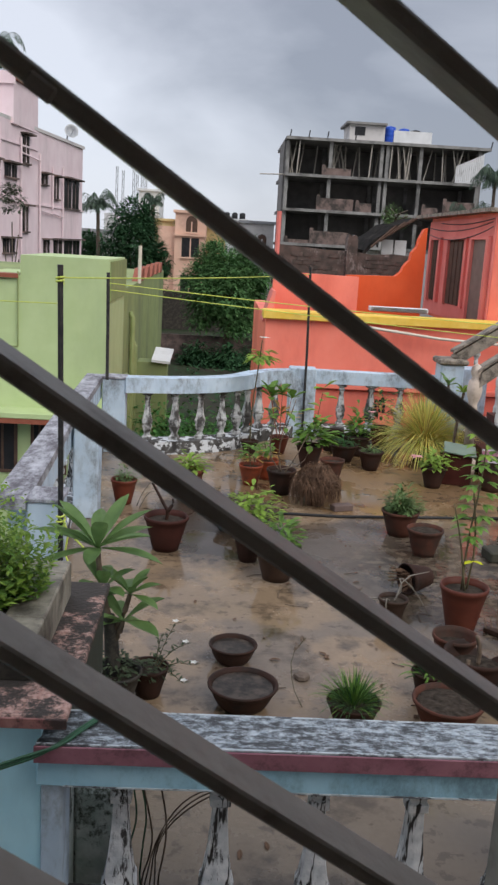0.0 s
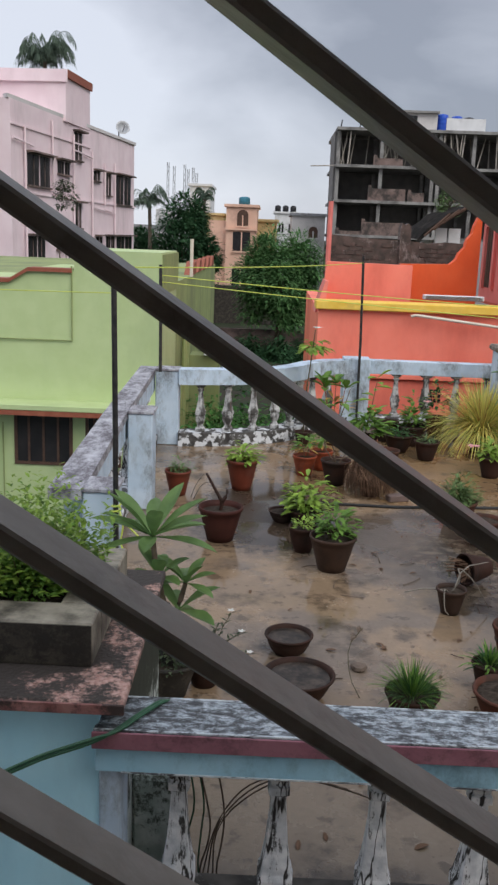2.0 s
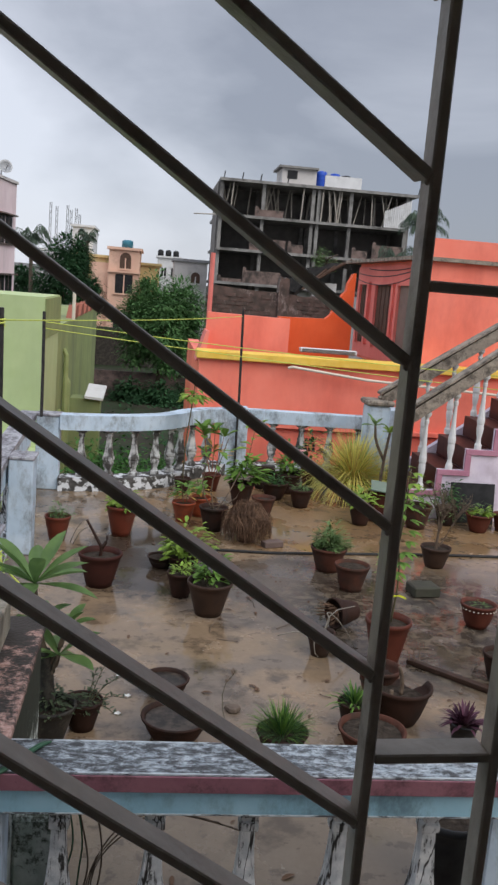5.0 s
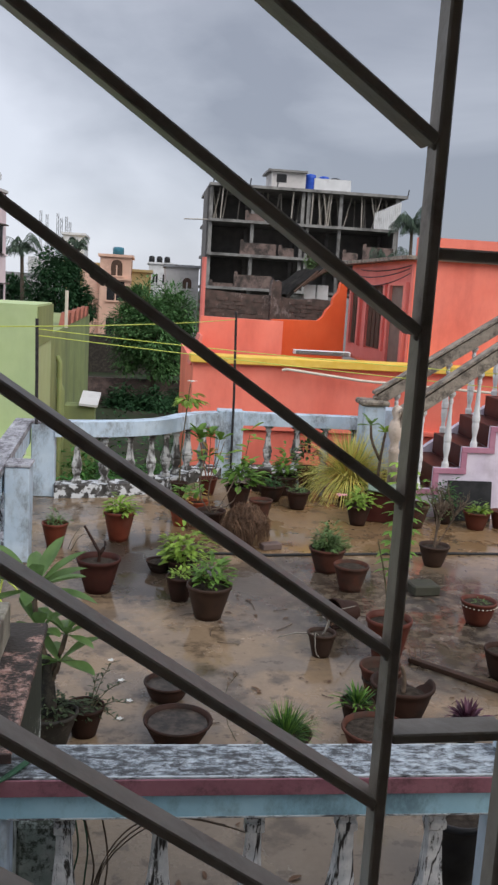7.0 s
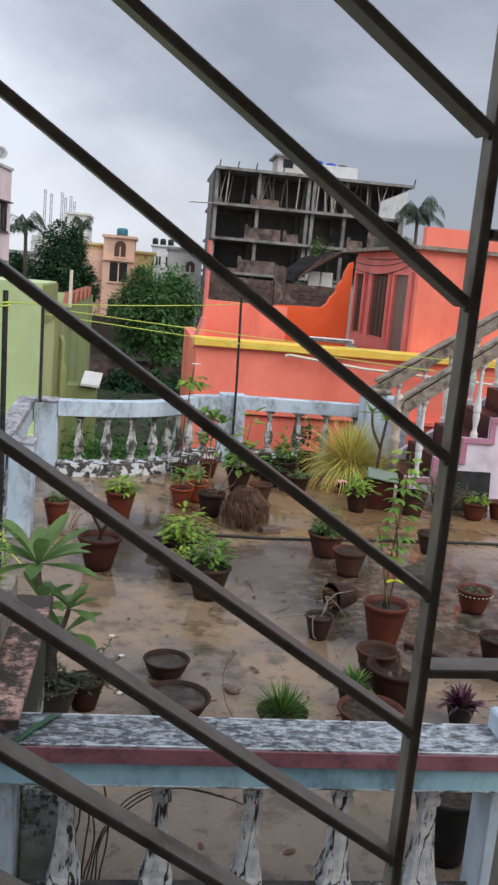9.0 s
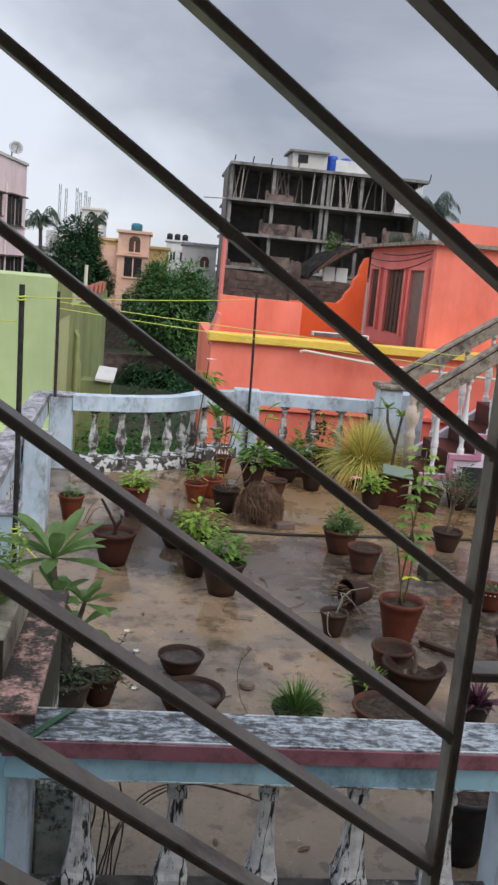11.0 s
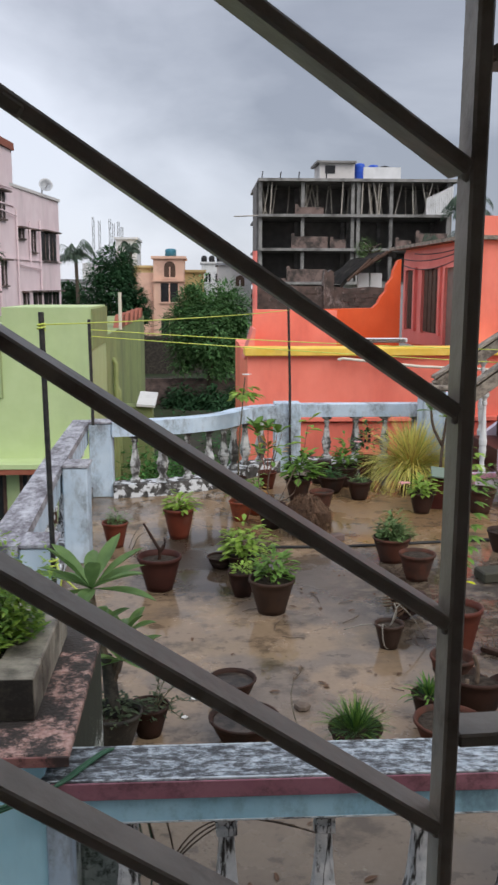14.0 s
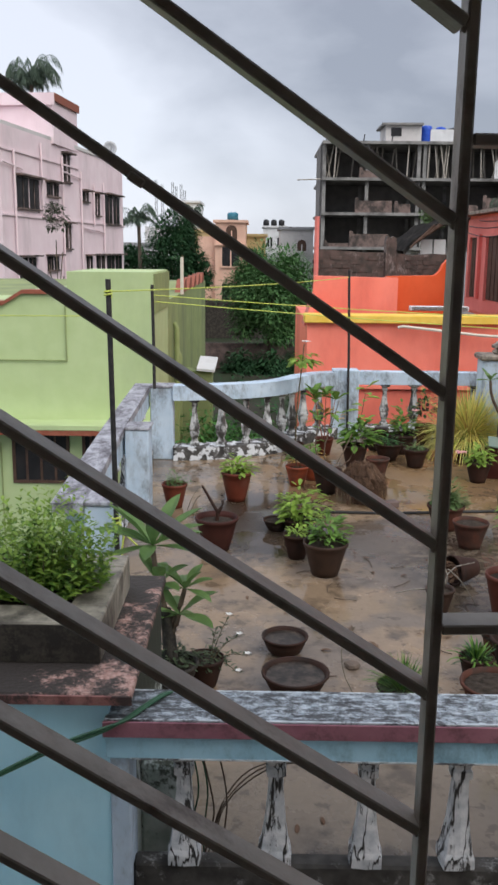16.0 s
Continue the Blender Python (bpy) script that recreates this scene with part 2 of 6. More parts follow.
WHITEW = mat("dingy_white", (0.62, 0.62, 0.62), (0.70, 0.70, 0.70), 1.5, 0.75, 0.05, (0.42, 0.41, 0.40), 0.8, 0.62)
BLUETANK = mat("blue_plastic", (0.02, 0.07, 0.42), (0.03, 0.10, 0.50), 3, 0.4)
TEAL = mat("teal_plastic", (0.04, 0.16, 0.22), (0.05, 0.20, 0.27), 3, 0.4)
BLACKP = mat("black_plastic", (0.012, 0.012, 0.013), (0.025, 0.025, 0.026), 12, 0.45, 0.1)
IRON = mat("dark_iron_pole", (0.028, 0.028, 0.03), (0.06, 0.055, 0.052), 22, 0.5, 0.15, metal=0.4)
STEEL = mat("grey_dish_metal", (0.30, 0.31, 0.32), (0.38, 0.39, 0.40), 6, 0.5, metal=0.5)
ROPE = mat("yellow_green_rope", (0.50, 0.58, 0.08), (0.60, 0.66, 0.16), 30, 0.6)
HOSE = mat("green_hose", (0.03, 0.09, 0.05), (0.05, 0.13, 0.07), 20, 0.35)
PVC = mat("ivory_pipe", (0.62, 0.56, 0.46), (0.68, 0.62, 0.52), 8, 0.45)
REDPOT = mat("bright_red_pot", (0.112, 0.024, 0.012), (0.145, 0.034, 0.018), 9, 0.5, 0.1, (0.11, 0.045, 0.03), 5, 0.62, 0.12, 0.6, spec=0.25)
TERRA = mat("terracotta_plastic", (0.080, 0.020, 0.012), (0.106, 0.029, 0.017), 9, 0.5, 0.1, (0.11, 0.045, 0.03), 5, 0.62, 0.12, 0.6, spec=0.22)
TERRA2 = mat("old_terracotta", (0.078, 0.028, 0.018), (0.108, 0.042, 0.028), 12, 0.75, 0.3, (0.048, 0.030, 0.023), 5, 0.51, 0.12, 0.6, spec=0.14)
BROWNPOT = mat("dark_brown_pot", (0.034, 0.019, 0.013), (0.052, 0.028, 0.018), 10, 0.55, 0.12, (0.03, 0.018, 0.014), 5, 0.6, spec=0.22)
CLAYDARK = mat("damp_clay", (0.034, 0.017, 0.012), (0.052, 0.024, 0.017), 12, 0.65, 0.3, (0.026, 0.018, 0.015), 6, 0.53, spec=0.14)
ORANGEPOT = mat("bright_orange_pot", (0.23, 0.046, 0.018), (0.29, 0.062, 0.026), 9, 0.5, 0.1, (0.12, 0.04, 0.025), 6, 0.56)
MAROON = mat("maroon_box", (0.060, 0.014, 0.011), (0.080, 0.022, 0.016), 8, 0.45, spec=0.22)
SOIL = mat("wet_soil", (0.026, 0.020, 0.015), (0.062, 0.048, 0.037), 30, 0.85, 1.0, spec=0.10)
WATERSOIL = mat("murky_pot_water", (0.045, 0.036, 0.029), (0.085, 0.066, 0.052), 14, 0.35, 0.05, (0.022, 0.018, 0.015), 16, 0.50, spec=0.16)
DRYGRASS = mat("dead_grass", (0.095, 0.055, 0.035), (0.17, 0.10, 0.062), 12, 0.85, 0.0, vary=0.4)
BALUSTEROLD = mat("mouldy_baluster_paint", (0.42, 0.43, 0.43), (0.58, 0.58, 0.57), 16, 0.65, 0.3, (0.07, 0.065, 0.06), 9, 0.49, 0.07, 0.5)
TWIG = mat("dry_twig", (0.10, 0.07, 0.05), (0.17, 0.125, 0.09), 20, 0.8, 0.3)
PALEBARK = mat("pale_bark", (0.19, 0.17, 0.14), (0.26, 0.23, 0.195), 20, 0.8, 0.3)
STEM = mat("green_brown_stem", (0.085, 0.075, 0.04), (0.12, 0.10, 0.055), 20, 0.7, 0.2)
LEAF = mat("fresh_leaf", (0.105, 0.205, 0.036), (0.160, 0.290, 0.058), 14, 0.5, 0.0, vary=0.35, trans=0.3)
LEAFLIME = mat("lime_leaf", (0.205, 0.325, 0.047), (0.280, 0.405, 0.078), 14, 0.5, 0.0, vary=0.3, trans=0.3)
LEAFDARK = mat("dark_leaf", (0.028, 0.085, 0.025), (0.05, 0.125, 0.035), 14, 0.5, 0.0, vary=0.4, trans=0.2)
LEAFBIG = mat("plumeria_leaf", (0.105, 0.185, 0.058), (0.165, 0.27, 0.088), 10, 0.42, 0.1, vary=0.3, trans=0.3)
LEAFHERB = mat("dull_herb_leaf", (0.101, 0.170, 0.059), (0.149, 0.224, 0.085), 16, 0.6, 0.0, vary=0.3, trans=0.25)
LEAFGOLD = mat("golden_grass_blade", (0.80, 0.68, 0.21), (0.66, 0.66, 0.20), 6, 0.5, 0.0, vary=0.25, trans=0.4)
LEAFORANGE = mat("orange_grass_blade", (0.52, 0.30, 0.09), (0.40, 0.30, 0.08), 6, 0.5, 0.0, vary=0.3, trans=0.3)
LEAFYELLOW = mat("bright_yellow_leaf", (0.62, 0.68, 0.02), (0.70, 0.72, 0.04), 6, 0.5, 0.0, trans=0.3)
LEAFPURPLE = mat("purple_leaf", (0.070, 0.026, 0.046), (0.11, 0.045, 0.068), 9, 0.5, 0.0, vary=0.3)
PETAL = mat("pink_petal", (0.75, 0.33, 0.35), (0.80, 0.45, 0.45), 9, 0.6, 0.0, trans=0.3)
PETALWHITE = mat("white_petal", (0.80, 0.80, 0.76), (0.84, 0.84, 0.80), 9, 0.6, 0.0, trans=0.3)
FARLEAF = mat("tree_leaf", (0.054, 0.160, 0.046), (0.100, 0.245, 0.061), 3, 0.9, 0.0, spec=0.15, vary=0.4, trans=0.15)
MANGOLEAF = mat("mango_leaf", (0.061, 0.149, 0.051), (0.122, 0.238, 0.083), 3, 0.9, 0.0, spec=0.15, vary=0.35, trans=0.12)
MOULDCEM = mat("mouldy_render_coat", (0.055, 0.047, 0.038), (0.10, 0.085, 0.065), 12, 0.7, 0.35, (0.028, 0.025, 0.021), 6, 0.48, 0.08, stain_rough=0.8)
WEEDLEAF = mat("dark_weed_leaf", (0.040, 0.058, 0.030), (0.075, 0.095, 0.050), 16, 0.7, 0.0, vary=0.35, trans=0.15)
# palm green greyed and lightened, so distance haze sits in the leaf colour
PALMLEAF = mat("hazy_palm_leaf", (0.078, 0.112, 0.084), (0.125, 0.168, 0.122), 3, 0.9, 0.0, spec=0.1, vary=0.35, trans=0.25)
FARLEAFDARK = mat("dark_tree_leaf", (0.024, 0.068, 0.030), (0.041, 0.101, 0.041), 3, 0.9, 0.0, spec=0.15, vary=0.4, trans=0.1)
BARK = mat("tree_bark", (0.09, 0.07, 0.05), (0.13, 0.10, 0.08), 6, 0.9, 0.3)
EARTH = mat("damp_earth", (0.026, 0.025, 0.017), (0.046, 0.040, 0.027), 0.6, 0.9, 0.2, (0.022, 0.036, 0.013), 0.25, 0.52)
STONE = mat("brown_stone", (0.12, 0.09, 0.07), (0.17, 0.13, 0.10), 15, 0.7, 0.4)
MOSSBLOCK = mat("mossy_block", (0.040, 0.040, 0.028), (0.062, 0.062, 0.044), 12, 0.7, 0.3, (0.045, 0.04, 0.03), 6, 0.55)
SHEET = mat("grey_roof_sheet", (0.28, 0.28, 0.29), (0.34, 0.34, 0.35), 2, 0.6, 0.1, (0.12, 0.10, 0.09), 1.5, 0.58)
TARP = mat("black_tarpaulin", (0.016, 0.015, 0.014), (0.034, 0.030, 0.027), 5, 0.95, 0.5, (0.07, 0.06, 0.05), 4, 0.64, spec=0.03)
DUSTYLEAF = mat("dusty_sapling_leaf", (0.085, 0.095, 0.070), (0.13, 0.14, 0.10), 6, 0.9, 0.0, spec=0.1, vary=0.35, trans=0.15)
LID = mat("slate_green_lid", (0.15, 0.20, 0.16), (0.19, 0.25, 0.20), 6, 0.4, 0.05)


def floor_material():
    """Rain-wet cement: tan silt, grey screed, black mould, and thin puddles that mirror."""
    m = bpy.data.materials.new("wet_cement_floor")
    m.use_nodes = True
    n, l = m.node_tree.nodes, m.node_tree.links
    b = n["Principled BSDF"]
    tc = n.new("ShaderNodeTexCoord")

    def noise_at(scale, detail, shift, stretch=(1, 1, 1)):
        mp, t = n.new("ShaderNodeMapping"), n.new("ShaderNodeTexNoise")
        mp.inputs["Location"].default_value, mp.inputs["Scale"].default_value = shift, stretch
        l.new(tc.outputs["Object"], mp.inputs["Vector"])
        l.new(mp.outputs["Vector"], t.inputs["Vector"])
        t.inputs["Scale"].default_value, t.inputs["Detail"].default_value = scale, detail
        t.inputs["Roughness"].default_value = 0.62
        return t.outputs["Fac"]

    def step(v, lo, hi, a=0.0, z=1.0):
        r = n.new("ShaderNodeMapRange")
        r.interpolation_type = "SMOOTHSTEP"
        for key, val in (("From Min", lo), ("From Max", hi), ("To Min", a), ("To Max", z)):
            r.inputs[key].default_value = val
        l.new(v, r.inputs["Value"])
        return r.outputs["Result"]

    def blend(f, a, c):
        x = n.new("ShaderNodeMix")
        x.data_type = "RGBA"
        l.new(f, x.inputs["Factor"])
        for s, v in (("A", a), ("B", c)):
            if isinstance(v, tuple):
                x.inputs[s].default_value = (*v, 1)
            else:
                l.new(v, x.inputs[s])
        return x.outputs["Result"]

    def near(point, size, lo, hi, wobble):
        d, sc = n.new("ShaderNodeVectorMath"), n.new("ShaderNodeVectorMath")
        d.operation, sc.operation = "SUBTRACT", "MULTIPLY"
        l.new(tc.outputs["Object"], d.inputs[0])
        d.inputs[1].default_value = point
        l.new(d.outputs[0], sc.inputs[0])
        sc.inputs[1].default_value = (1 / size[0], 1 / size[1], 0)
        ln, ad = n.new("ShaderNodeVectorMath"), n.new("ShaderNodeMath")
        ln.operation = "LENGTH"
        l.new(sc.outputs[0], ln.inputs[0])
        l.new(ln.outputs["Value"], ad.inputs[0])
        l.new(wobble, ad.inputs[1])
        return step(ad.outputs[0], hi, lo)

    fine = noise_at(30, 8, (0, 0, 0))
    broad = noise_at(0.9, 6, (3.1, 1.2, 0))
    wet = noise_at(1.25, 8, (7.3, 2.4, 0), (1, 0.8, 1))
    mould = noise_at(2.0, 10, (1.7, 8.2, 0))
    grit = noise_at(9.0, 10, (4.7, 5.2, 0))
    grey = blend(fine, (0.138, 0.106, 0.078), (0.232, 0.178, 0.132))
    tan = blend(fine, (0.236, 0.163, 0.100), (0.322, 0.229, 0.147))
    c = blend(step(broad, 0.44, 0.52), grey, tan)
    c = blend(near((2.2, 9.3, 0), (2.6, 1.55), 1.35, 1.5, broad), c, (0.232, 0.143, 0.071))
    c = blend(near((1.35, 7.0, 0), (0.95, 0.85), 1.25, 1.5, broad), c, (0.106, 0.085, 0.068))
    c = blend(near((2.35, 6.2, 0), (1.2, 1.35), 1.3, 1.75, grit), c, blend(step(grit, 0.40, 0.56), (0.135, 0.108, 0.080), (0.038, 0.031, 0.025)))
    c = blend(near((0.1, 7.5, 0), (0.75, 1.15), 1.2, 1.6, grit), c, (0.045, 0.032, 0.022))
    c = blend(near((1.0, 3.3, 0), (2.4, 0.55), 1.2, 1.6, broad), c, blend(fine, (0.152, 0.116, 0.080), (0.215, 0.166, 0.115)))
    c = blend(step(mould, 0.54, 0.65, 0, 0.74), c, (0.043, 0.032, 0.022))
    c = blend(step(grit, 0.56, 0.64, 0, 0.6), c, (0.050, 0.036, 0.025))
    c = blend(step(wet, 0.44, 0.56, 0, 0.30), c, (0.112, 0.077, 0.048))
    l.new(c, b.inputs["Base Color"])
    l.new(step(wet, 0.42, 0.54, 0.40, 0.06), b.inputs["Roughness"])
    b.inputs["Specular IOR Level"].default_value = 0.42
    bp = n.new("ShaderNodeBump")
    bp.inputs["Distance"].default_value = 0.01
    l.new(step(wet, 0.42, 0.54, 0.35, 0.02), bp.inputs["Strength"])
    l.new(fine, bp.inputs["Height"])
    l.new(bp.outputs["Normal"], b.inputs["Normal"])
    return m


FLOOR = floor_material()

# ---- shapes ----
def part(name, bm, material, parent=None, label="", smooth=False):
    """Links a bmesh as one mesh object, under a thing or a part."""
    me = bpy.data.meshes.new(name)
    bm.normal_update()
    bm.to_mesh(me)
    bm.free()
    me.materials.append(material)
    if smooth:
        for p in me.polygons:
            p.use_smooth = True
    ob = new(name, me)
    ob.parent = parent
    if label:
        ob["label"] = label
    return ob


def same(name, ob, parent, m):
    """A further object on the mesh of ob."""
    o = new(name, ob.data)
    o.parent = parent
    o.matrix_basis = m
    return o


def thing(name, label, category, group="", at=(0, 0, 0), turn=0.0, kind=""):
    e = new(name)
    e.empty_display_size = 0.1
    e.matrix_basis = pose(*at, 0, 0, turn)
    return tagged(e, label, category, group, kind)


def quad(bm, pts):
    return bm.faces.new([bm.verts.new(p) for p in pts])


def box(bm, x0, x1, y0, y1, z0, z1, bevel=0.0, m=None):
    v = [bm.verts.new(p) for p in ((x0, y0, z0), (x1, y0, z0), (x1, y1, z0), (x0, y1, z0), (x0, y0, z1), (x1, y0, z1), (x1, y1, z1), (x0, y1, z1))]
    fs = [bm.faces.new([v[i] for i in f]) for f in ((3, 2, 1, 0), (4, 5, 6, 7), (0, 1, 5, 4), (1, 2, 6, 5), (2, 3, 7, 6), (3, 0, 4, 7))]
    if bevel:
        edges = list({e for f in fs for e in f.edges})
        r = bmesh.ops.bevel(bm, geom=edges, offset=bevel, segments=1, affect="EDGES")
        v = list({w for f in r["faces"] for w in f.verts} | {w for w in v if w.is_valid})
    if m is not None:
        bmesh.ops.transform(bm, matrix=m, verts=v)
    return v


def prism(bm, pts, z0, z1):
    """An upright prism over a plan, counter-clockwise."""
    lo, hi = [bm.verts.new((x, y, z0)) for x, y in pts], [bm.verts.new((x, y, z1)) for x, y in pts]
    bm.faces.new(list(reversed(lo)))
    bm.faces.new(hi)
    k = len(pts)
    for i in range(k):
        bm.faces.new((lo[i], lo[(i + 1) % k], hi[(i + 1) % k], hi[i]))


def slab(bm, pts, y0, y1):
    """A prism over an outline in x and z, from y0 to y1."""
    a, b = [bm.verts.new((x, y0, z)) for x, z in pts], [bm.verts.new((x, y1, z)) for x, z in pts]
    bm.faces.new(a)
    bm.faces.new(list(reversed(b)))
    k = len(pts)
    for i in range(k):
        bm.faces.new((a[i], b[i], b[(i + 1) % k], a[(i + 1) % k]))


def lathe(bm, prof, seg=20, at=(0, 0, 0), wobble=0.0, turn=0.0):
    rings = []
    for r, z in prof:
        rings.append([bm.verts.new((at[0] + r * (1 + wobble * math.sin(3 * a + 5 * z)) * math.cos(a), at[1] + r * math.sin(a), at[2] + z))
                      for a in (turn + 2 * math.pi * i / seg for i in range(seg))])
    for p, q in zip(rings, rings[1:]):
        for i in range(seg):
            bm.faces.new((p[i], p[(i + 1) % seg], q[(i + 1) % seg], q[i]))
    if prof[0][0] > 1e-4:
        bm.faces.new(list(reversed(rings[0])))
    if prof[-1][0] > 1e-4:
        bm.faces.new(rings[-1])


def tube(bm, pts, r, seg=6, r1=None):
    pts = [Vector(p) for p in pts]
    rings = []
    for i, p in enumerate(pts):
        d = (pts[min(i + 1, len(pts) - 1)] - pts[max(i - 1, 0)]).normalized()
        s = d.cross(Vector((0, 0, 1)) if abs(d.z) < 0.9 else Vector((1, 0, 0))).normalized()
        u = s.cross(d)
        k = r if r1 is None else r + (r1 - r) * i / (len(pts) - 1)
        rings.append([bm.verts.new(p + k * (math.cos(2 * math.pi * j / seg) * s + math.sin(2 * math.pi * j / seg) * u)) for j in range(seg)])
    for a, b in zip(rings, rings[1:]):
        for j in range(seg):
            bm.faces.new((a[j], a[(j + 1) % seg], b[(j + 1) % seg], b[j]))
    bm.faces.new(list(reversed(rings[0])))
    bm.faces.new(rings[-1])


def sag(a, b, drop, k=14):
    a, b = Vector(a), Vector(b)
    return [a.lerp(b, i / k) - Vector((0, 0, drop * 4 * (i / k) * (1 - i / k))) for i in range(k + 1)]


def leaf(bm, base, way, length, width, droop=0.3, fold=0.25, k=3):
    """One leaf: a folded strip, widest past the middle, that droops to its tip."""
    base, way = Vector(base), Vector(way).normalized()
    side = way.cross(Vector((0, 0, 1)))
    side = side.normalized() if side.length > 1e-3 else Vector((1, 0, 0))
    up = side.cross(way)
    p, prev = base.copy(), None
    d = way.copy()
    for i in range(k + 1):
        t = i / k
        w = width * (0.22 + 1.5 * t * (1 - t) * (1 + 0.6 * t)) * (0.0 if i == k else 1.0) * 1.2
        mid = bm.verts.new(p)
        if i == k:
            bm.faces.new((prev[0], prev[1], mid))
            bm.faces.new((prev[1], prev[2], mid))
            break
        a, c = bm.verts.new(p + side * w / 2 + up * fold * w / 2), bm.verts.new(p - side * w / 2 + up * fold * w / 2)
        now = (a, mid, c)
        if prev:
            bm.faces.new((prev[0], prev[1], mid, a))
            bm.faces.new((prev[1], prev[2], c, mid))
        prev = now
        d = (d - Vector((0, 0, droop / k))).normalized()
        p = p + d * length / k


def bush(bm, rng, n, r, h, size, base=0.0, lean=0.6, droop=0.4, k=2, width=0.5, at=(0, 0, 0)):
    """Many leaves round a low, uneven dome."""
    for _ in range(n):
        a, t = rng.uniform(0, 2 * math.pi), rng.random() ** 0.6
        lump = 0.75 + 0.35 * math.sin(3 * a + 1.3) * math.cos(2.1 * a)
        q = r * t * lump
        z = base + h * rng.uniform(0.1, 1.0) * (1 - 0.55 * t * t) * (0.8 + 0.3 * math.sin(5 * a))
        way = (math.cos(a) * (0.4 + t), math.sin(a) * (0.4 + t), lean * rng.uniform(-0.3, 1.2))
        s = size * rng.uniform(0.6, 1.3)
        leaf(bm, (at[0] + q * math.cos(a), at[1] + q * math.sin(a), at[2] + z), way, s, s * width, droop, 0.3, k)


def chaikin(pts, rounds=2):
    """A path with its corners rounded off."""
    pts = [Vector(p) for p in pts]
    for _ in range(rounds):
        out = [pts[0]]
        for a, b in zip(pts, pts[1:]):
            out += [a.lerp(b, 0.25), a.lerp(b, 0.75)]
        pts = out + [pts[-1]]
    return pts


def spoon_leaf(bm, base, way, length, width, droop=0.3, k=8):
    """A long leaf, widest near its tip, with a sunk midrib and a slight wave."""
    base, d = Vector(base), Vector(way).normalized()
    side = d.cross(Vector((0, 0, 1))).normalized()
    p, rows = base.copy(), []
    for i in range(k + 1):
        t = i / k
        w = width * (0.10 + 0.95 * math.sin(math.pi * min(1.0, t ** 1.35)) ** 0.8) * (1.0 if i < k else 0.15)
        up = side.cross(d)
        wave = 0.06 * width * math.sin(9 * t)
        rows.append([bm.verts.new(p + side * w * u + up * (abs(u) * w * 0.45 + wave * u)) for u in (-0.5, -0.25, 0, 0.25, 0.5)])
        d = (d - Vector((0, 0, droop / k))).normalized()
        p = p + d * length / k
    for a, b in zip(rows, rows[1:]):
        for j in range(4):
            bm.faces.new((a[j], a[j + 1], b[j + 1], b[j]))

# ---- the window and its grille ----
room = thing("room_wall", "plain plastered room walls behind the window", "wall", kind="structure")
room.name = "wall_south"
bm = bmesh.new()
for a in ((-2.4, -1.5, 0.42, 0.62, 0.2, 4.4), (1.75, 2.6, 0.42, 0.62, 0.2, 4.4), (-1.5, 1.75, 0.42, 0.62, 0.2, 1.2), (-1.5, 1.75, 0.42, 0.62, 3.8, 4.4)):
    box(bm, *a)
part("wall_panel", bm, ROOM, room)
bm = bmesh.new()
for a in ((-2.4, 2.6, -3.2, -3.05, 0.2, 4.4), (-2.4, -2.25, -3.05, 0.42, 0.2, 4.4), (2.45, 2.6, -3.05, 0.42, 0.2, 4.4)):
    box(bm, *a)
tagged(part("wall_back", bm, ROOM), "plain plastered walls of the dim room", "wall", kind="structure")
bm = bmesh.new()
box(bm, -2.4, 2.6, -3.2, 0.62, 0.05, 0.2)
tagged(part("floor_room", bm, ROOM), "plain floor of the dim room", "floor", kind="structure")
bm = bmesh.new()
box(bm, -2.4, 2.6, -3.2, 0.62, 4.4, 4.55)
tagged(part("ceiling", bm, ROOM), "plain ceiling of the dim room", "ceiling", kind="structure")

STEP, SLOPE, KZ, BW, BD = 0.0976, 0.6743, 2.3184, 0.0064, 0.0220
UW, UD = 0.00345, 0.0172
GX, GY, GTURN, GTILT = 0.1325, 0.2934, 3.37, 0.89
grille = thing("window_grille", "brown-grey painted steel window grille of slanting flat bars", "window grille")
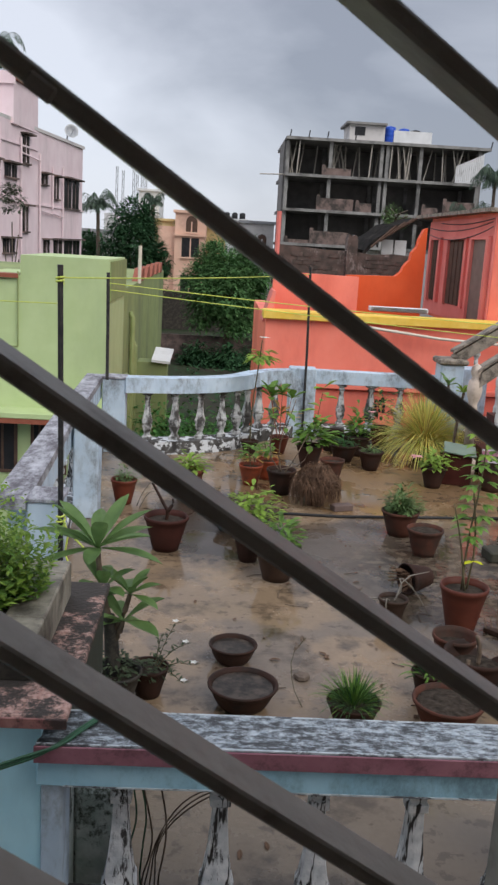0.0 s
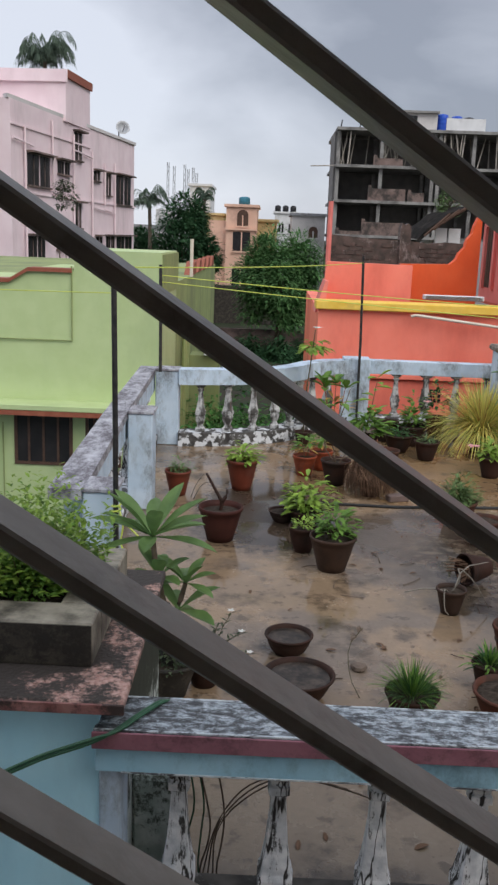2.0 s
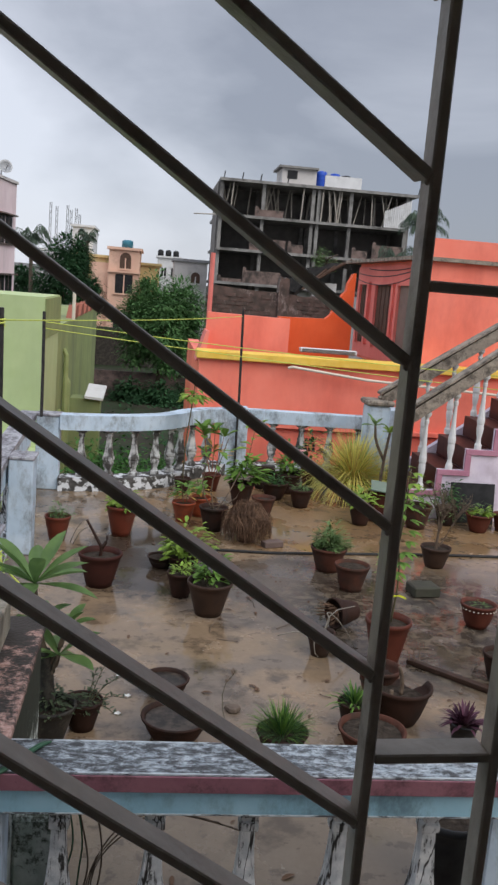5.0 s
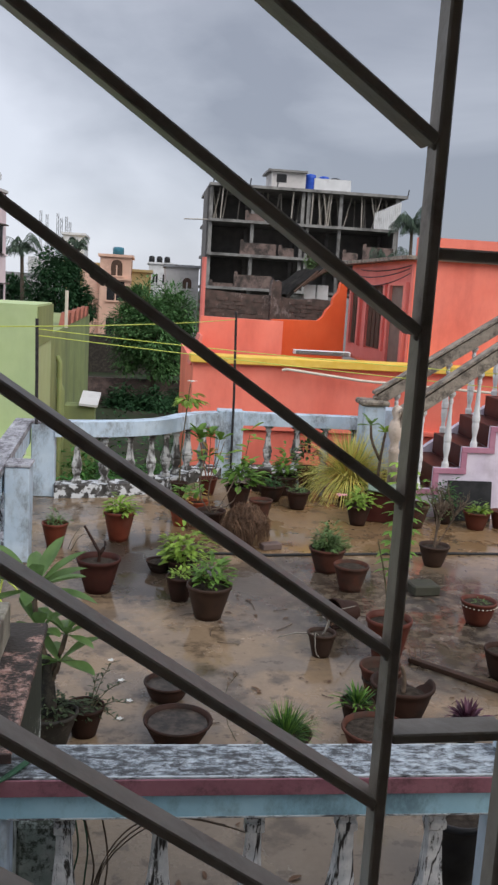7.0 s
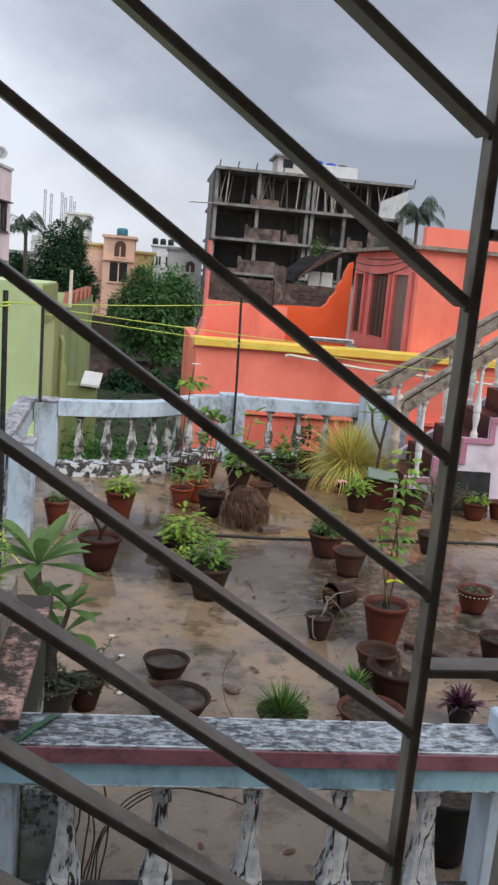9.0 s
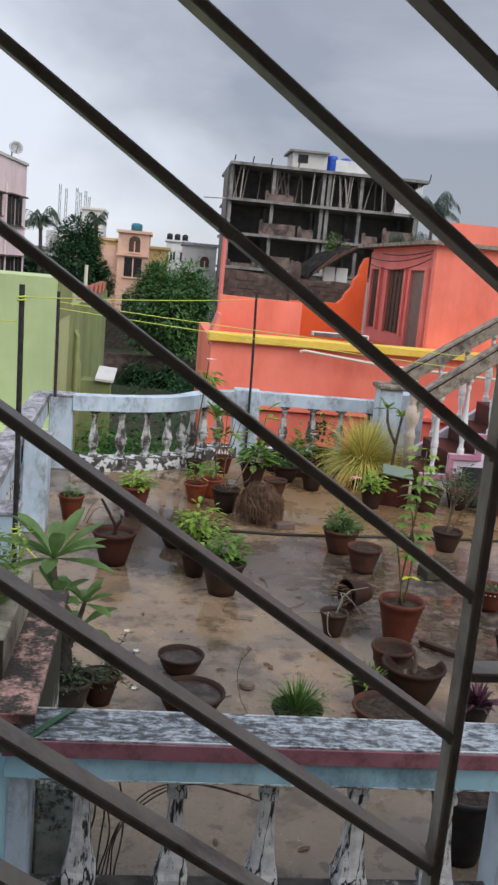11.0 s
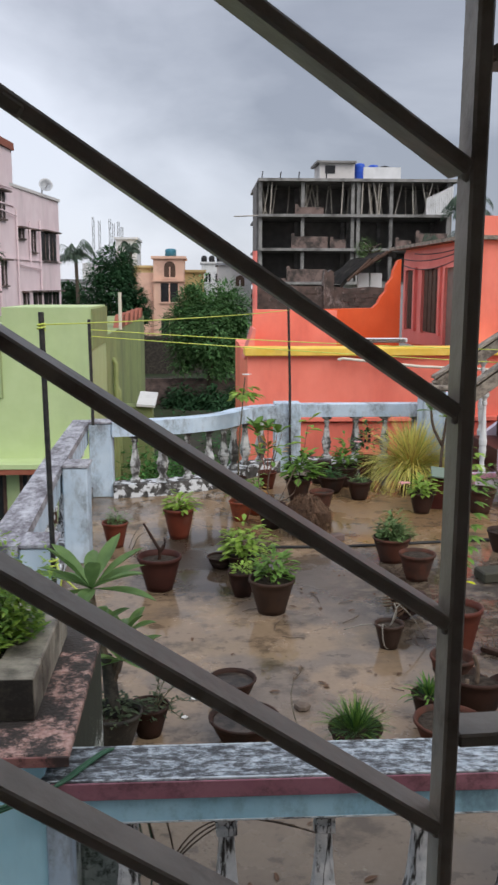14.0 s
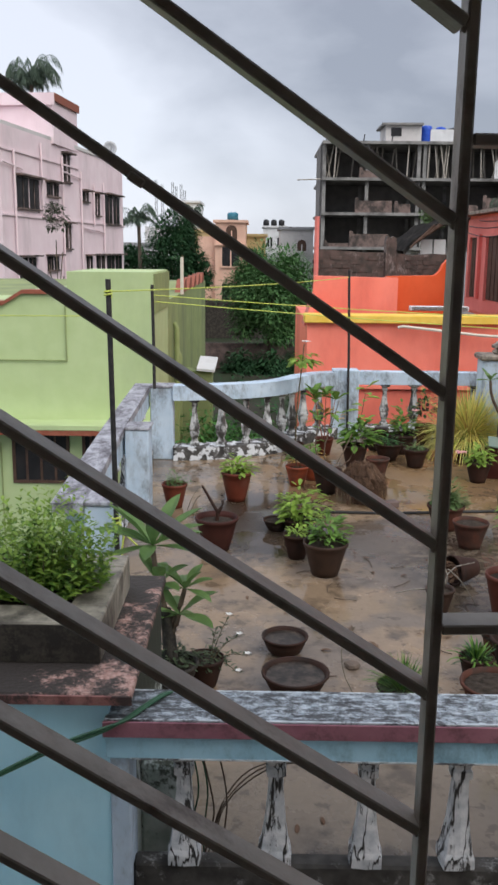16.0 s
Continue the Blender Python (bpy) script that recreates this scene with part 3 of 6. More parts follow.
# the grille stands a degree off plumb and slightly askew to the wall
grille.matrix_basis = pose(GX, GY, 2.32, 0, 0, GTURN) @ pose(0, 0, 0, GTILT) @ Matrix.Translation((0, 0, -2.32))
BAR_SHIFT = {0: 0.0022, 1: -0.0025, 2: -0.0025, 3: 0.0018, 4: 0.0007, 5: -0.0003}      # bars welded by eye
for s in (0.0, 0.083, -1.62, 0.85, 1.60):
    bm = bmesh.new()
    box(bm, s - UW, s + UW, 0, UD, 1.2, 3.8, 0.0012)
    part("upright", bm, GRILLE, grille)
for k in range(-14, 17):
    z = KZ - (k - 2) * STEP + BAR_SHIFT.get(k, 0.0)
    s0 = -1.62
    hi, lo = z - SLOPE * s0, z
    if lo > 3.78 or hi < 1.22:
        continue
    if hi > 3.8:
        s0 = (z - 3.8) / SLOPE
    s1 = -UW + 0.0003 if z > 1.2 else (z - 1.2) / SLOPE
    a, c = Vector((s0, 0, z - SLOPE * s0)), Vector((s1, 0, z - SLOPE * s1))
    bm = bmesh.new()
    box(bm, 0, (c - a).length, 0.0004, BD - 0.0004, -BW / 2, BW / 2, 0.0011)
    if k == 2:
        box(bm, (c - a).length - 0.217, (c - a).length - 0.207, -0.0008, 0.004, -BW * 0.64, BW * 0.2, 0.001)
    ob = part("slanting_bar", bm, GRILLE, grille)
    ob.matrix_basis = Matrix.Translation(a) @ Matrix.Rotation(math.atan(SLOPE), 4, "Y")
    if 1.2 < z < 3.8:
        bm = bmesh.new()
        lathe(bm, [(0.0, -0.004), (0.0018, -0.003), (0.0024, 0), (0.0018, 0.003), (0.0, 0.004)], 8)
        w = part("weld_bead", bm, GRILLE, grille, smooth=True)
        w.matrix_basis = Matrix.Translation((-0.004, 0.004, z + 0.001))
for z in (3.614, 3.328, 3.038, 2.749, 2.459, 2.170, 1.880, 1.589, 1.302):
    bm = bmesh.new()
    box(bm, UW + 0.0002, 0.083 - UW - 0.0002, 0.0004, BD - 0.0004, z - BW / 2, z + BW / 2, 0.0011)
    part("cross_bar", bm, GRILLE, grille)
    bm = bmesh.new()
    box(bm, 0.083 + UW + 0.0002, 1.596, 0.0004, BD - 0.0004, z - BW / 2, z + BW / 2, 0.0011)
    part("cross_bar", bm, GRILLE, grille)
for z in (1.197, 3.803):
    bm = bmesh.new()
    box(bm, -1.63, 1.61, 0, BD, z - 0.004, z + 0.004, 0.001)
    part("frame_bar", bm, GRILLE, grille)

# ---- ground and terrace ----
bm = bmesh.new()
quad(bm, ((-900, -200, -3.6), (900, -200, -3.6), (900, 2500, -3.6), (-900, 2500, -3.6)))
tagged(part("ground", bm, EARTH), "damp dark earth with rough green growth", "ground", kind="structure")
bm = bmesh.new()
prism(bm, [(-1.42, 3.6), (-0.6, 3.6), (-0.6, 0.63), (8.0, 0.63), (8.0, 11.9), (0.7, 11.9), (0.55, 11.2), (0.2, 10.7), (-0.5, 10.4), (-1.46, 10.25)], -0.25, 0.0)
tagged(part("floor", bm, FLOOR), "rain-wet stained cement terrace floor with silt and mould", "floor", kind="structure")
bm = bmesh.new()
prism(bm, [(-1.38, 3.62), (-0.58, 3.62), (-0.58, 0.64), (7.9, 0.64), (7.9, 11.8), (0.75, 11.8), (0.3, 10.6), (-1.38, 10.15)], -3.6, -0.25)
tagged(part("wall_terrace", bm, AQUA), "aqua painted wall under the terrace", "wall", kind="structure")

BAL = [(0.052, 0), (0.052, 0.035), (0.036, 0.05), (0.030, 0.08), (0.044, 0.12), (0.052, 0.155), (0.047, 0.185), (0.056, 0.195), (0.056, 0.225),
       (0.049, 0.24), (0.036, 0.31), (0.027, 0.40), (0.024, 0.455), (0.034, 0.462), (0.034, 0.482), (0.026, 0.488), (0.030, 0.50), (0.050, 0.515), (0.058, 0.519), (0.058, 0.54)]


SHORT = [(0.058, 0), (0.058, 0.03), (0.050, 0.045), (0.037, 0.115), (0.028, 0.205), (0.025, 0.26), (0.035, 0.267), (0.035, 0.287), (0.027, 0.293),
         (0.031, 0.305), (0.050, 0.32), (0.058, 0.324), (0.058, 0.345)]


def baluster(parent, at, h, material=BALUSTER, fat=1.0, square=True, shape=BAL):
    bm = bmesh.new()
    k = h / shape[-1][1]
    lathe(bm, [(r * fat, z * k) for r, z in shape], 8 if square else 14)
    for v in bm.verts if square else ():
        a = math.atan2(v.co.y, v.co.x)
        f = 1 / max(abs(math.cos(a)), abs(math.sin(a))) ** 0.75
        v.co.x, v.co.y = v.co.x * f, v.co.y * f
    ob = part("baluster", bm, material, parent)
    ob.matrix_basis = pose(*at)
    return ob


rail = thing("near_balustrade", "pale blue concrete balustrade with a pink band and mouldy white top", "balustrade", at=(0, 0, 0))
bm = bmesh.new()
box(bm, -0.485, 2.9, 2.478, 2.69, 0.812, 0.872, 0.008)
part("coping", bm, RAILTOP, rail, "white coping streaked with black mould")
bm = bmesh.new()
box(bm, -0.488, 2.9, 2.470, 2.4775, 0.811, 0.868, 0.002)
part("pink_band", bm, PINKBAND, rail, "dull pink painted band")
for y0, y1 in ((2.479, 2.487), (2.681, 2.6895)):
    bm = bmesh.new()
    box(bm, -0.484, 2.9, y0, y1, 0.866, 0.8745, 0.002)
    part("worn_edge", bm, WORNEDGE, rail, "worn white edge of the coping")
bm = bmesh.new()
box(bm, -0.482, 2.9, 2.486, 2.68, 0.724, 0.8115, 0.004)
part("beam", bm, BEAMAQUA, rail, "aqua painted beam")
bm = bmesh.new()
box(bm, -0.40, 2.9, 2.4835, 2.4875, 0.7225, 0.7285, 0.001)
part("drip_edge", bm, WORNEDGE, rail, "pale lower edge of the beam")
first = baluster(rail, (-0.227, 2.585, 0.285), 0.4388, BALUSTER, 1.02, True, SHORT)
for i in range(1, 10):
    x = -0.227 + 0.3205 * i
    if not (1.12 < x < 1.32 or x > 2.8):
        same("baluster", first, rail, pose(x, 2.585, 0.285, 0, 0, (i * 7) % 11 - 5))
bm = bmesh.new()
box(bm, -0.404, 2.9, 2.54, 2.615, 0.0, 0.285, 0.01)
part("kerb", bm, NEARKERB, rail, "kerb black with mould")
for x0, x1, z1 in ((-0.472, -0.405, 0.7237), (1.25, 1.36, 0.7237)):
    bm = bmesh.new()
    box(bm, x0, x1, 2.505, 2.665, 0.0, z1, 0.006)
    part("post", bm, BLUE, rail)
bm = bmesh.new()
box(bm, 1.275, 1.42, 2.54, 2.675, 0.8725, 0.957, 0.008)
part("post_cap", bm, BLUE, rail)

# the raised tank at the corner, with its slab and the planter on it
tank = thing("raised_wall_block", "aqua walled block with a flaking pink slab on top", "wall block", at=(0, 0, 0))
bm = bmesh.new()
box(bm, -2.6, -0.474, 2.515, 3.6, -3.6, 0.93)
part("front_wall", bm, AQUA, tank)
bm = bmesh.new()
box(bm, -0.4735, -0.412, 2.695, 3.55, 0.0, 0.93, 0.004)
part("side_wall", bm, MOSSWALL, tank, "mossy whitewashed wall, darker towards the top")
bm = bmesh.new()
box(bm, -0.4115, -0.262, 2.80, 2.90, 0.0, 0.50, 0.012)
part("wall_return", bm, MOSSPALE, tank, "low mossy return of the wall")
bm = bmesh.new()
box(bm, -2.6, -0.392, 2.475, 3.58, 0.93, 0.965, 0.006)
part("slab", bm, SLABPINK, tank)
bm = bmesh.new()
box(bm, -2.6, -0.388, 2.466, 2.4745, 0.928, 0.962, 0.002)
part("slab_edge", bm, REDEDGE, tank)

planter = thing("concrete_planter", "damp bare concrete planter box full of soil", "planter", at=(0, 0, 0.9655))
bm = bmesh.new()
for a in ((-2.4, -0.53, 2.70, 2.86), (-2.4, -0.53, 3.28, 3.42), (-2.4, -2.25, 2.86, 3.28), (-0.67, -0.53, 2.86, 3.28)):
    box(bm, *a, 0.0, 0.15, 0.006)
part("box", bm, CEMENT, planter)
bm = bmesh.new()
box(bm, -2.25, -0.67, 2.86, 3.28, 0.01, 0.12)
part("soil", bm, SOIL, planter)
# thin sheet added to make the planter's front darker than its top
bm = bmesh.new()
box(bm, -2.4, -0.532, 2.695, 2.6995, 0.002, 0.143, 0.001)
part("render_coat", bm, MOULDCEM, planter, "thin dark front sheet, black with mould")
rng = random.Random(5)


def shoots(bm, rng, n, r, h, size):
    """Upright leafy shoots, each a run of leaves turning round its stalk."""
    for _ in range(n):
        a, q = rng.uniform(0, 6.28), r * rng.random() ** 0.6
        x, y = q * math.cos(a), q * math.sin(a) * 0.75
        top = h * rng.uniform(0.55, 1.0) * (1 - 0.25 * (q / r) ** 2)
        lx, ly = rng.uniform(-0.25, 0.25) + x * 0.5, rng.uniform(-0.2, 0.2) + y * 0.5
        k = int(top / 0.018)
        for i in range(2, k):
            u = i / k
            b = i * 2.4 + a
            s = size * rng.uniform(0.7, 1.2) * (1.1 - 0.5 * u)
            leaf(bm, (x + lx * top * u, y + ly * top * u, top * u), (math.cos(b), math.sin(b), 0.5 + 0.5 * u), s, s * 0.6, 0.5, 0.3, 2)


plants = thing("planter_shrub", "bushy light green leafy shrub growing in the planter", "shrub", at=(-0.83, 3.07, 1.086))
bm = bmesh.new()
for _ in range(26):
    a, r = rng.uniform(0, 6.28), rng.uniform(0.02, 0.2)
    bm = bmesh.new()
    tube(bm, [(r * math.cos(a) * 0.5, r * math.sin(a) * 0.4, 0), (r * math.cos(a), r * math.sin(a) * 0.8, 0.14), (r * 1.2 * math.cos(a), r * math.sin(a), 0.2)], 0.003, 4, 0.0015)
    part("stem", bm, STEM, plants)
bm = bmesh.new()
bush(bm, rng, 1300, 0.26, 0.20, 0.03, 0.0, 0.6, 0.4, 2, 0.62)
shoots(bm, rng, 110, 0.27, 0.40, 0.038)
part("foliage", bm, LEAF, plants)
bm = bmesh.new()
shoots(bm, rng, 105, 0.28, 0.46, 0.046)
part("young_foliage", bm, LEAFLIME, plants)
plants = thing("planter_shrub", "taller thin leafy shrub at the far end of the planter", "shrub", at=(-1.3, 3.1, 1.086))
bm = bmesh.new()
shoots(bm, rng, 110, 0.34, 0.42, 0.05)
part("foliage", bm, LEAFLIME, plants)

# side balustrade
side = thing("side_balustrade", "pale blue concrete balustrade with a broad grimy coping", "balustrade")
bm = bmesh.new()
prism(bm, [(-1.26, 5.06), (-1.064, 5.06), (-1.064, 5.4), (-1.17, 7.5), (-1.25, 10.12), (-1.44, 10.12), (-1.36, 7.5)], 0.80, 0.868)
part("coping", bm, RAILTOP2, side, "broad grey coping grimy with mould")
bm = bmesh.new()
prism(bm, [(-1.22, 5.3), (-1.08, 5.3), (-1.19, 7.5), (-1.27, 10.1), (-1.40, 10.1), (-1.32, 7.5)], 0.60, 0.7996)
part("beam", bm, BLUE, side)
bm = bmesh.new()
prism(bm, [(-1.24, 5.3), (-1.05, 5.3), (-1.15, 7.5), (-1.22, 10.1), (-1.42, 10.1), (-1.34, 7.5)], 0.0, 0.12)
part("kerb", bm, KERB, side)
for x0, x1, y0, y1 in ((-1.062, -0.865, 5.08, 5.34), (-1.165, -0.955, 7.45, 7.72), (-1.245, -0.985, 9.93, 10.16)):
    bm = bmesh.new()
    box(bm, x0, x1, y0, y1, 0.0, 0.845, 0.01)
    post = part("post", bm, BLUE, side)
    bm = bmesh.new()
    box(bm, x0 - 0.004, x1 + 0.012, y0 - 0.012, y1 + 0.01, 0.8455, 0.873, 0.006)
    part("post_cap", bm, RAILTOP2, post)
for j in range(11):
    y = 5.5 + j * 0.4
    if abs(y - 7.52) > 0.2:
        same("baluster", first, side, Matrix.Translation((-1.145 - 0.037 * (y - 5.2), y, 0.12)) @ Matrix.Diagonal((1, 1, 0.478 / 0.4388, 1)))

# far balustrade: a bowed stretch, a post, a straight stretch
far = thing("far_balustrade", "pale blue concrete balustrade, bowed, with peeling vase balusters", "balustrade")
old = baluster(far, (-0.74, 10.05, 0.15), 0.55, BALUSTEROLD, 1.08)
CURVE = [(-1.0, 10.0), (-0.7, 10.06), (-0.4, 10.13), (-0.12, 10.25), (0.14, 10.42), (0.33, 10.64), (0.5, 10.95), (0.72, 11.2), (0.98, 11.33)]


def band(bm, pts, half, z0, z1):
    l, r = [], []
    for i, p in enumerate(pts):
        a, b = Vector(pts[max(i - 1, 0)]), Vector(pts[min(i + 1, len(pts) - 1)])
        d = (b - a).normalized()
        nrm = Vector((-d.y, d.x))
        l.append(Vector(p) + nrm * half)
        r.append(Vector(p) - nrm * half)
    prism(bm, [tuple(p) for p in r] + [tuple(p) for p in reversed(l)], z0, z1)


bm = bmesh.new()
band(bm, CURVE, 0.10, 0.70, 0.872)
part("bowed_rail", bm, BLUE, far)
bm = bmesh.new()
band(bm, CURVE, 0.13, 0.0, 0.15)
part("kerb", bm, KERB, far, "kerb black with mould and peeling white paint")
for x, y in ((-0.43, 10.12), (-0.14, 10.24), (0.11, 10.41), (0.29, 10.60), (0.42, 10.81), (0.57, 11.03), (0.78, 11.22)):
    same("baluster", old, far, pose(x, y, 0.15, 0, 0, 40 * x))
bm = bmesh.new()
box(bm, 0.96, 1.30, 11.24, 11.50, 0.0, 0.90, 0.01)
part("post", bm, BLUE, far)
bm = bmesh.new()
box(bm, 1.302, 3.05, 11.34, 11.52, 0.70, 0.872, 0.006)
part("straight_rail", bm, BLUE, far)
bm = bmesh.new()
box(bm, 1.302, 3.05, 11.31, 11.55, 0.0, 0.15, 0.01)
part("kerb", bm, KERB, far)
for i in range(4):
    same("baluster", old, far, pose(1.66 + 0.385 * i, 11.43, 0.15, 0, 0, 30 * i))
bm = bmesh.new()
box(bm, 3.05, 3.5, 11.25, 11.6, 0.0, 1.0, 0.012)
part("end_post", bm, BLUE, far)

# ---- the green house ----
G_Y, G_X = 14.0, -1.68
house = thing("green_house", "lime green plastered house with a sunshade and dark windows", "house", at=(0, 0, -3.6))
bm = bmesh.new()
slab(bm, [(-9, 0), (G_X, 0), (G_X, 5.65), (-3.04, 5.65), (-3.04, 5.34), (-3.75, 5.34), (-4.05, 5.16), (-9, 5.16)], G_Y, G_Y + 2.2)
part("front_wall", bm, GREEN, house)
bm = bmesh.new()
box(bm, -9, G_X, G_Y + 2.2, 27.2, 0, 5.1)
part("side_wall", bm, GREENSIDE, house, "green side wall with its shade in the colour")
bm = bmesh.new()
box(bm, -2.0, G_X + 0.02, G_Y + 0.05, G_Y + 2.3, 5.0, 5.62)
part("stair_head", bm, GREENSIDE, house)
bm = bmesh.new()
for a, b in (((-3.06, 5.36), (-3.75, 5.36)), ((-3.75, 5.36), (-4.05, 5.18)), ((-4.05, 5.18), (-9, 5.18))):
    quad(bm, [(a[0], G_Y - 0.06, a[1]), (a[0], G_Y + 0.3, a[1]), (b[0], G_Y + 0.3, b[1]), (b[0], G_Y - 0.06, b[1])])
    quad(bm, [(a[0], G_Y - 0.06, a[1] - 0.06), (a[0], G_Y - 0.06, a[1]), (b[0], G_Y - 0.06, b[1]), (b[0], G_Y - 0.06, b[1] - 0.06)])
part("coping", bm, BROWNTRIM, house, "brick red coping line")
bm = bmesh.new()
box(bm, -9, G_X - 0.02, G_Y - 0.5, G_Y - 0.001, 3.20, 3.29, 0.01)
part("sunshade", bm, GREEN, house)
bm = bmesh.new()
box(bm, -9, G_X - 0.03, G_Y - 0.49, G_Y - 0.02, 3.12, 3.199)
part("sunshade_edge", bm, BROWNTRIM, house)
for x0, x1 in ((-4.02, -3.08), (-2.87, -2.3), (-6.2, -5.2)):
    bm = bmesh.new()
    box(bm, x0 + 0.05, x1 - 0.05, G_Y - 0.012, G_Y - 0.002, 2.27, 3.06)
    win = part("window", bm, DARKWIN, house)
    bm = bmesh.new()
    box(bm, x0, x0 + 0.05, G_Y - 0.03, G_Y - 0.002, 2.22, 3.11)
    box(bm, x1 - 0.05, x1, G_Y - 0.03, G_Y - 0.002, 2.22, 3.11)
    box(bm, x0 + 0.05, x1 - 0.05, G_Y - 0.03, G_Y - 0.002, 3.06, 3.11)
    box(bm, x0 + 0.05, x1 - 0.05, G_Y - 0.03, G_Y - 0.002, 2.22, 2.27)
    part("frame", bm, WOODDARK, win)
    for i in range(1, 4):
        x = x0 + (x1 - x0) * i / 4
        bm = bmesh.new()
        box(bm, x - 0.018, x + 0.018, G_Y - 0.025, G_Y - 0.013, 2.271, 3.059)
        part("mullion", bm, WOODDARK, win)
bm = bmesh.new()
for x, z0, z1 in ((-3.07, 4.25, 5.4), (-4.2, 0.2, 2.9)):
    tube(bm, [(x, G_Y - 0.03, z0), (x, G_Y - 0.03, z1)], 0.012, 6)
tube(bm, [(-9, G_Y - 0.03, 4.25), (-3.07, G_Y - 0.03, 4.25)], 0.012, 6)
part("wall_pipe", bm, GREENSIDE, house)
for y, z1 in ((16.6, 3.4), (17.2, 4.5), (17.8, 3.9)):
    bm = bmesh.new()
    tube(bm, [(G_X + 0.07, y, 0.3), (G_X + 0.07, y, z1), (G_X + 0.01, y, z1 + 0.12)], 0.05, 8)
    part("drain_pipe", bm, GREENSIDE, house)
for i in range(5):
    y = 19.2 + i * 1.5
    bm = bmesh.new()
    box(bm, G_X - 0.16, G_X + 0.02, y, y + 1.0, 5.101, 5.36)
    for vert in bm.verts:
        if vert.co.z > 5.3 and vert.co.y < y + 0.5:
            vert.co.y += 0.55
    part("parapet_tooth", bm, BROWNTRIM, house, "brick red parapet tooth")
bm = bmesh.new()
tube(bm, [(-1.62, 18.5, 5.1), (-1.62, 18.5, 5.85)], 0.035, 8)
part("vent_pipe", bm, PVC, house)
# the shed against the side wall, with its white roof falling towards the terrace
bm = bmesh.new()
v = [Vector((-1.36, 19.0, 3.49)), Vector((-0.97, 19.0, 3.46)), Vector((-0.93, 19.7, 3.66)), Vector((-1.32, 19.7, 3.69))]
quad(bm, v)
quad(bm, [p - Vector((0, 0, 0.05)) for p in reversed(v)])
for a, b in zip(v, v[1:] + v[:1]):
    quad(bm, [a, a - Vector((0, 0, 0.05)), b - Vector((0, 0, 0.05)), b])
part("shed_roof", bm, WHITEW, house, "dull white sloping shed roof")
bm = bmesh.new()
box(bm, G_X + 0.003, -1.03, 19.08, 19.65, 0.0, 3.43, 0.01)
part("shed", bm, GREENSIDE, house, "shed against the side wall, in its shaded green")

# ---- the orange house ----
O_Y = 12.9
house = thing("orange_house", "coral orange plastered house with a yellow ledge and roof terrace", "house", at=(0, 0, -3.6))
bm = bmesh.new()
box(bm, 0.70, 9.0, O_Y, O_Y + 0.25, 0.0, 4.98)
part("lower_wall", bm, ORANGE, house)
bm = bmesh.new()
box(bm, 0.70, 0.9, O_Y + 0.251, 17.5, 0.0, 4.96)
part("gable_wall", bm, ORANGE, house)
bm = bmesh.new()
box(bm, 0.65, 9.0, O_Y - 0.10, O_Y + 0.35, 4.981, 5.10, 0.012)
part("ledge", bm, YELLOW, house, "yellow painted ledge")
bm = bmesh.new()
box(bm, 0.66, 9.0, O_Y - 0.12, O_Y - 0.001, 4.02, 4.09, 0.01)
box(bm, 1.3, 9.0, O_Y - 0.05, O_Y - 0.001, 3.50, 4.0)
part("string_course", bm, ORANGE, house)
bm = bmesh.new()
for i in range(5):
    for j in range(3):
        box(bm, 2.24 + i * 0.06, 2.28 + i * 0.06, O_Y - 0.06, O_Y - 0.051, 3.70 + j * 0.07, 3.75 + j * 0.07)
part("vent_grid", bm, DARKWIN, house)
bm = bmesh.new()
slab(bm, [(0.78, 4.6), (2.16, 4.6), (2.16, 5.6), (0.85, 5.62)], 14.0, 14.18)
part("parapet", bm, ORANGE, house)
bm = bmesh.new()
slab(bm, [(0.66, 4.9), (0.80, 4.9), (0.84, 5.35), (0.80, 5.36)], 13.25, 14.0)
part("parapet_end", bm, SALMON, house)
bm = bmesh.new()
slab(bm, [(2.1, 4.6), (3.36, 4.6), (3.36, 6.42), (3.31, 6.40), (3.24, 6.24), (3.22, 6.12), (3.14, 6.02), (3.12, 5.90), (3.03, 5.80), (2.99, 5.70), (2.90, 5.62), (2.1, 5.60)], 14.9, 15.1)
part("parapet_back", bm, ORANGE2, house)
bm = bmesh.new()
prism(bm, [(4.02, 13.3), (7.5, 13.3), (7.5, 17.5), (3.95, 17.2)], 4.9, 6.66)
part("upper_room", bm, ORANGE, house)
bm = bmesh.new()
quad(bm, [(3.99, 13.31, 4.95), (3.92, 17.19, 4.95), (3.92, 17.19, 6.60), (3.99, 13.31, 6.60)][::-1])
quad(bm, [(3.99, 13.31, 4.95), (3.99, 13.31, 6.60), (4.02, 13.31, 6.60), (4.02, 13.31, 4.95)])
part("side_face", bm, SALMON, house, "salmon pink side wall")
bm = bmesh.new()
prism(bm, [(3.86, 13.2), (7.6, 13.2), (7.6, 17.6), (3.72, 17.6)], 6.662, 6.72)
part("roof_slab", bm, RAWCEM, house)
bm = bmesh.new()
prism(bm, [(4.05, 13.2), (7.6, 13.2), (7.6, 13.4), (4.05, 13.4)], 6.722, 7.0)
part("roof_parapet", bm, ORANGE, house)


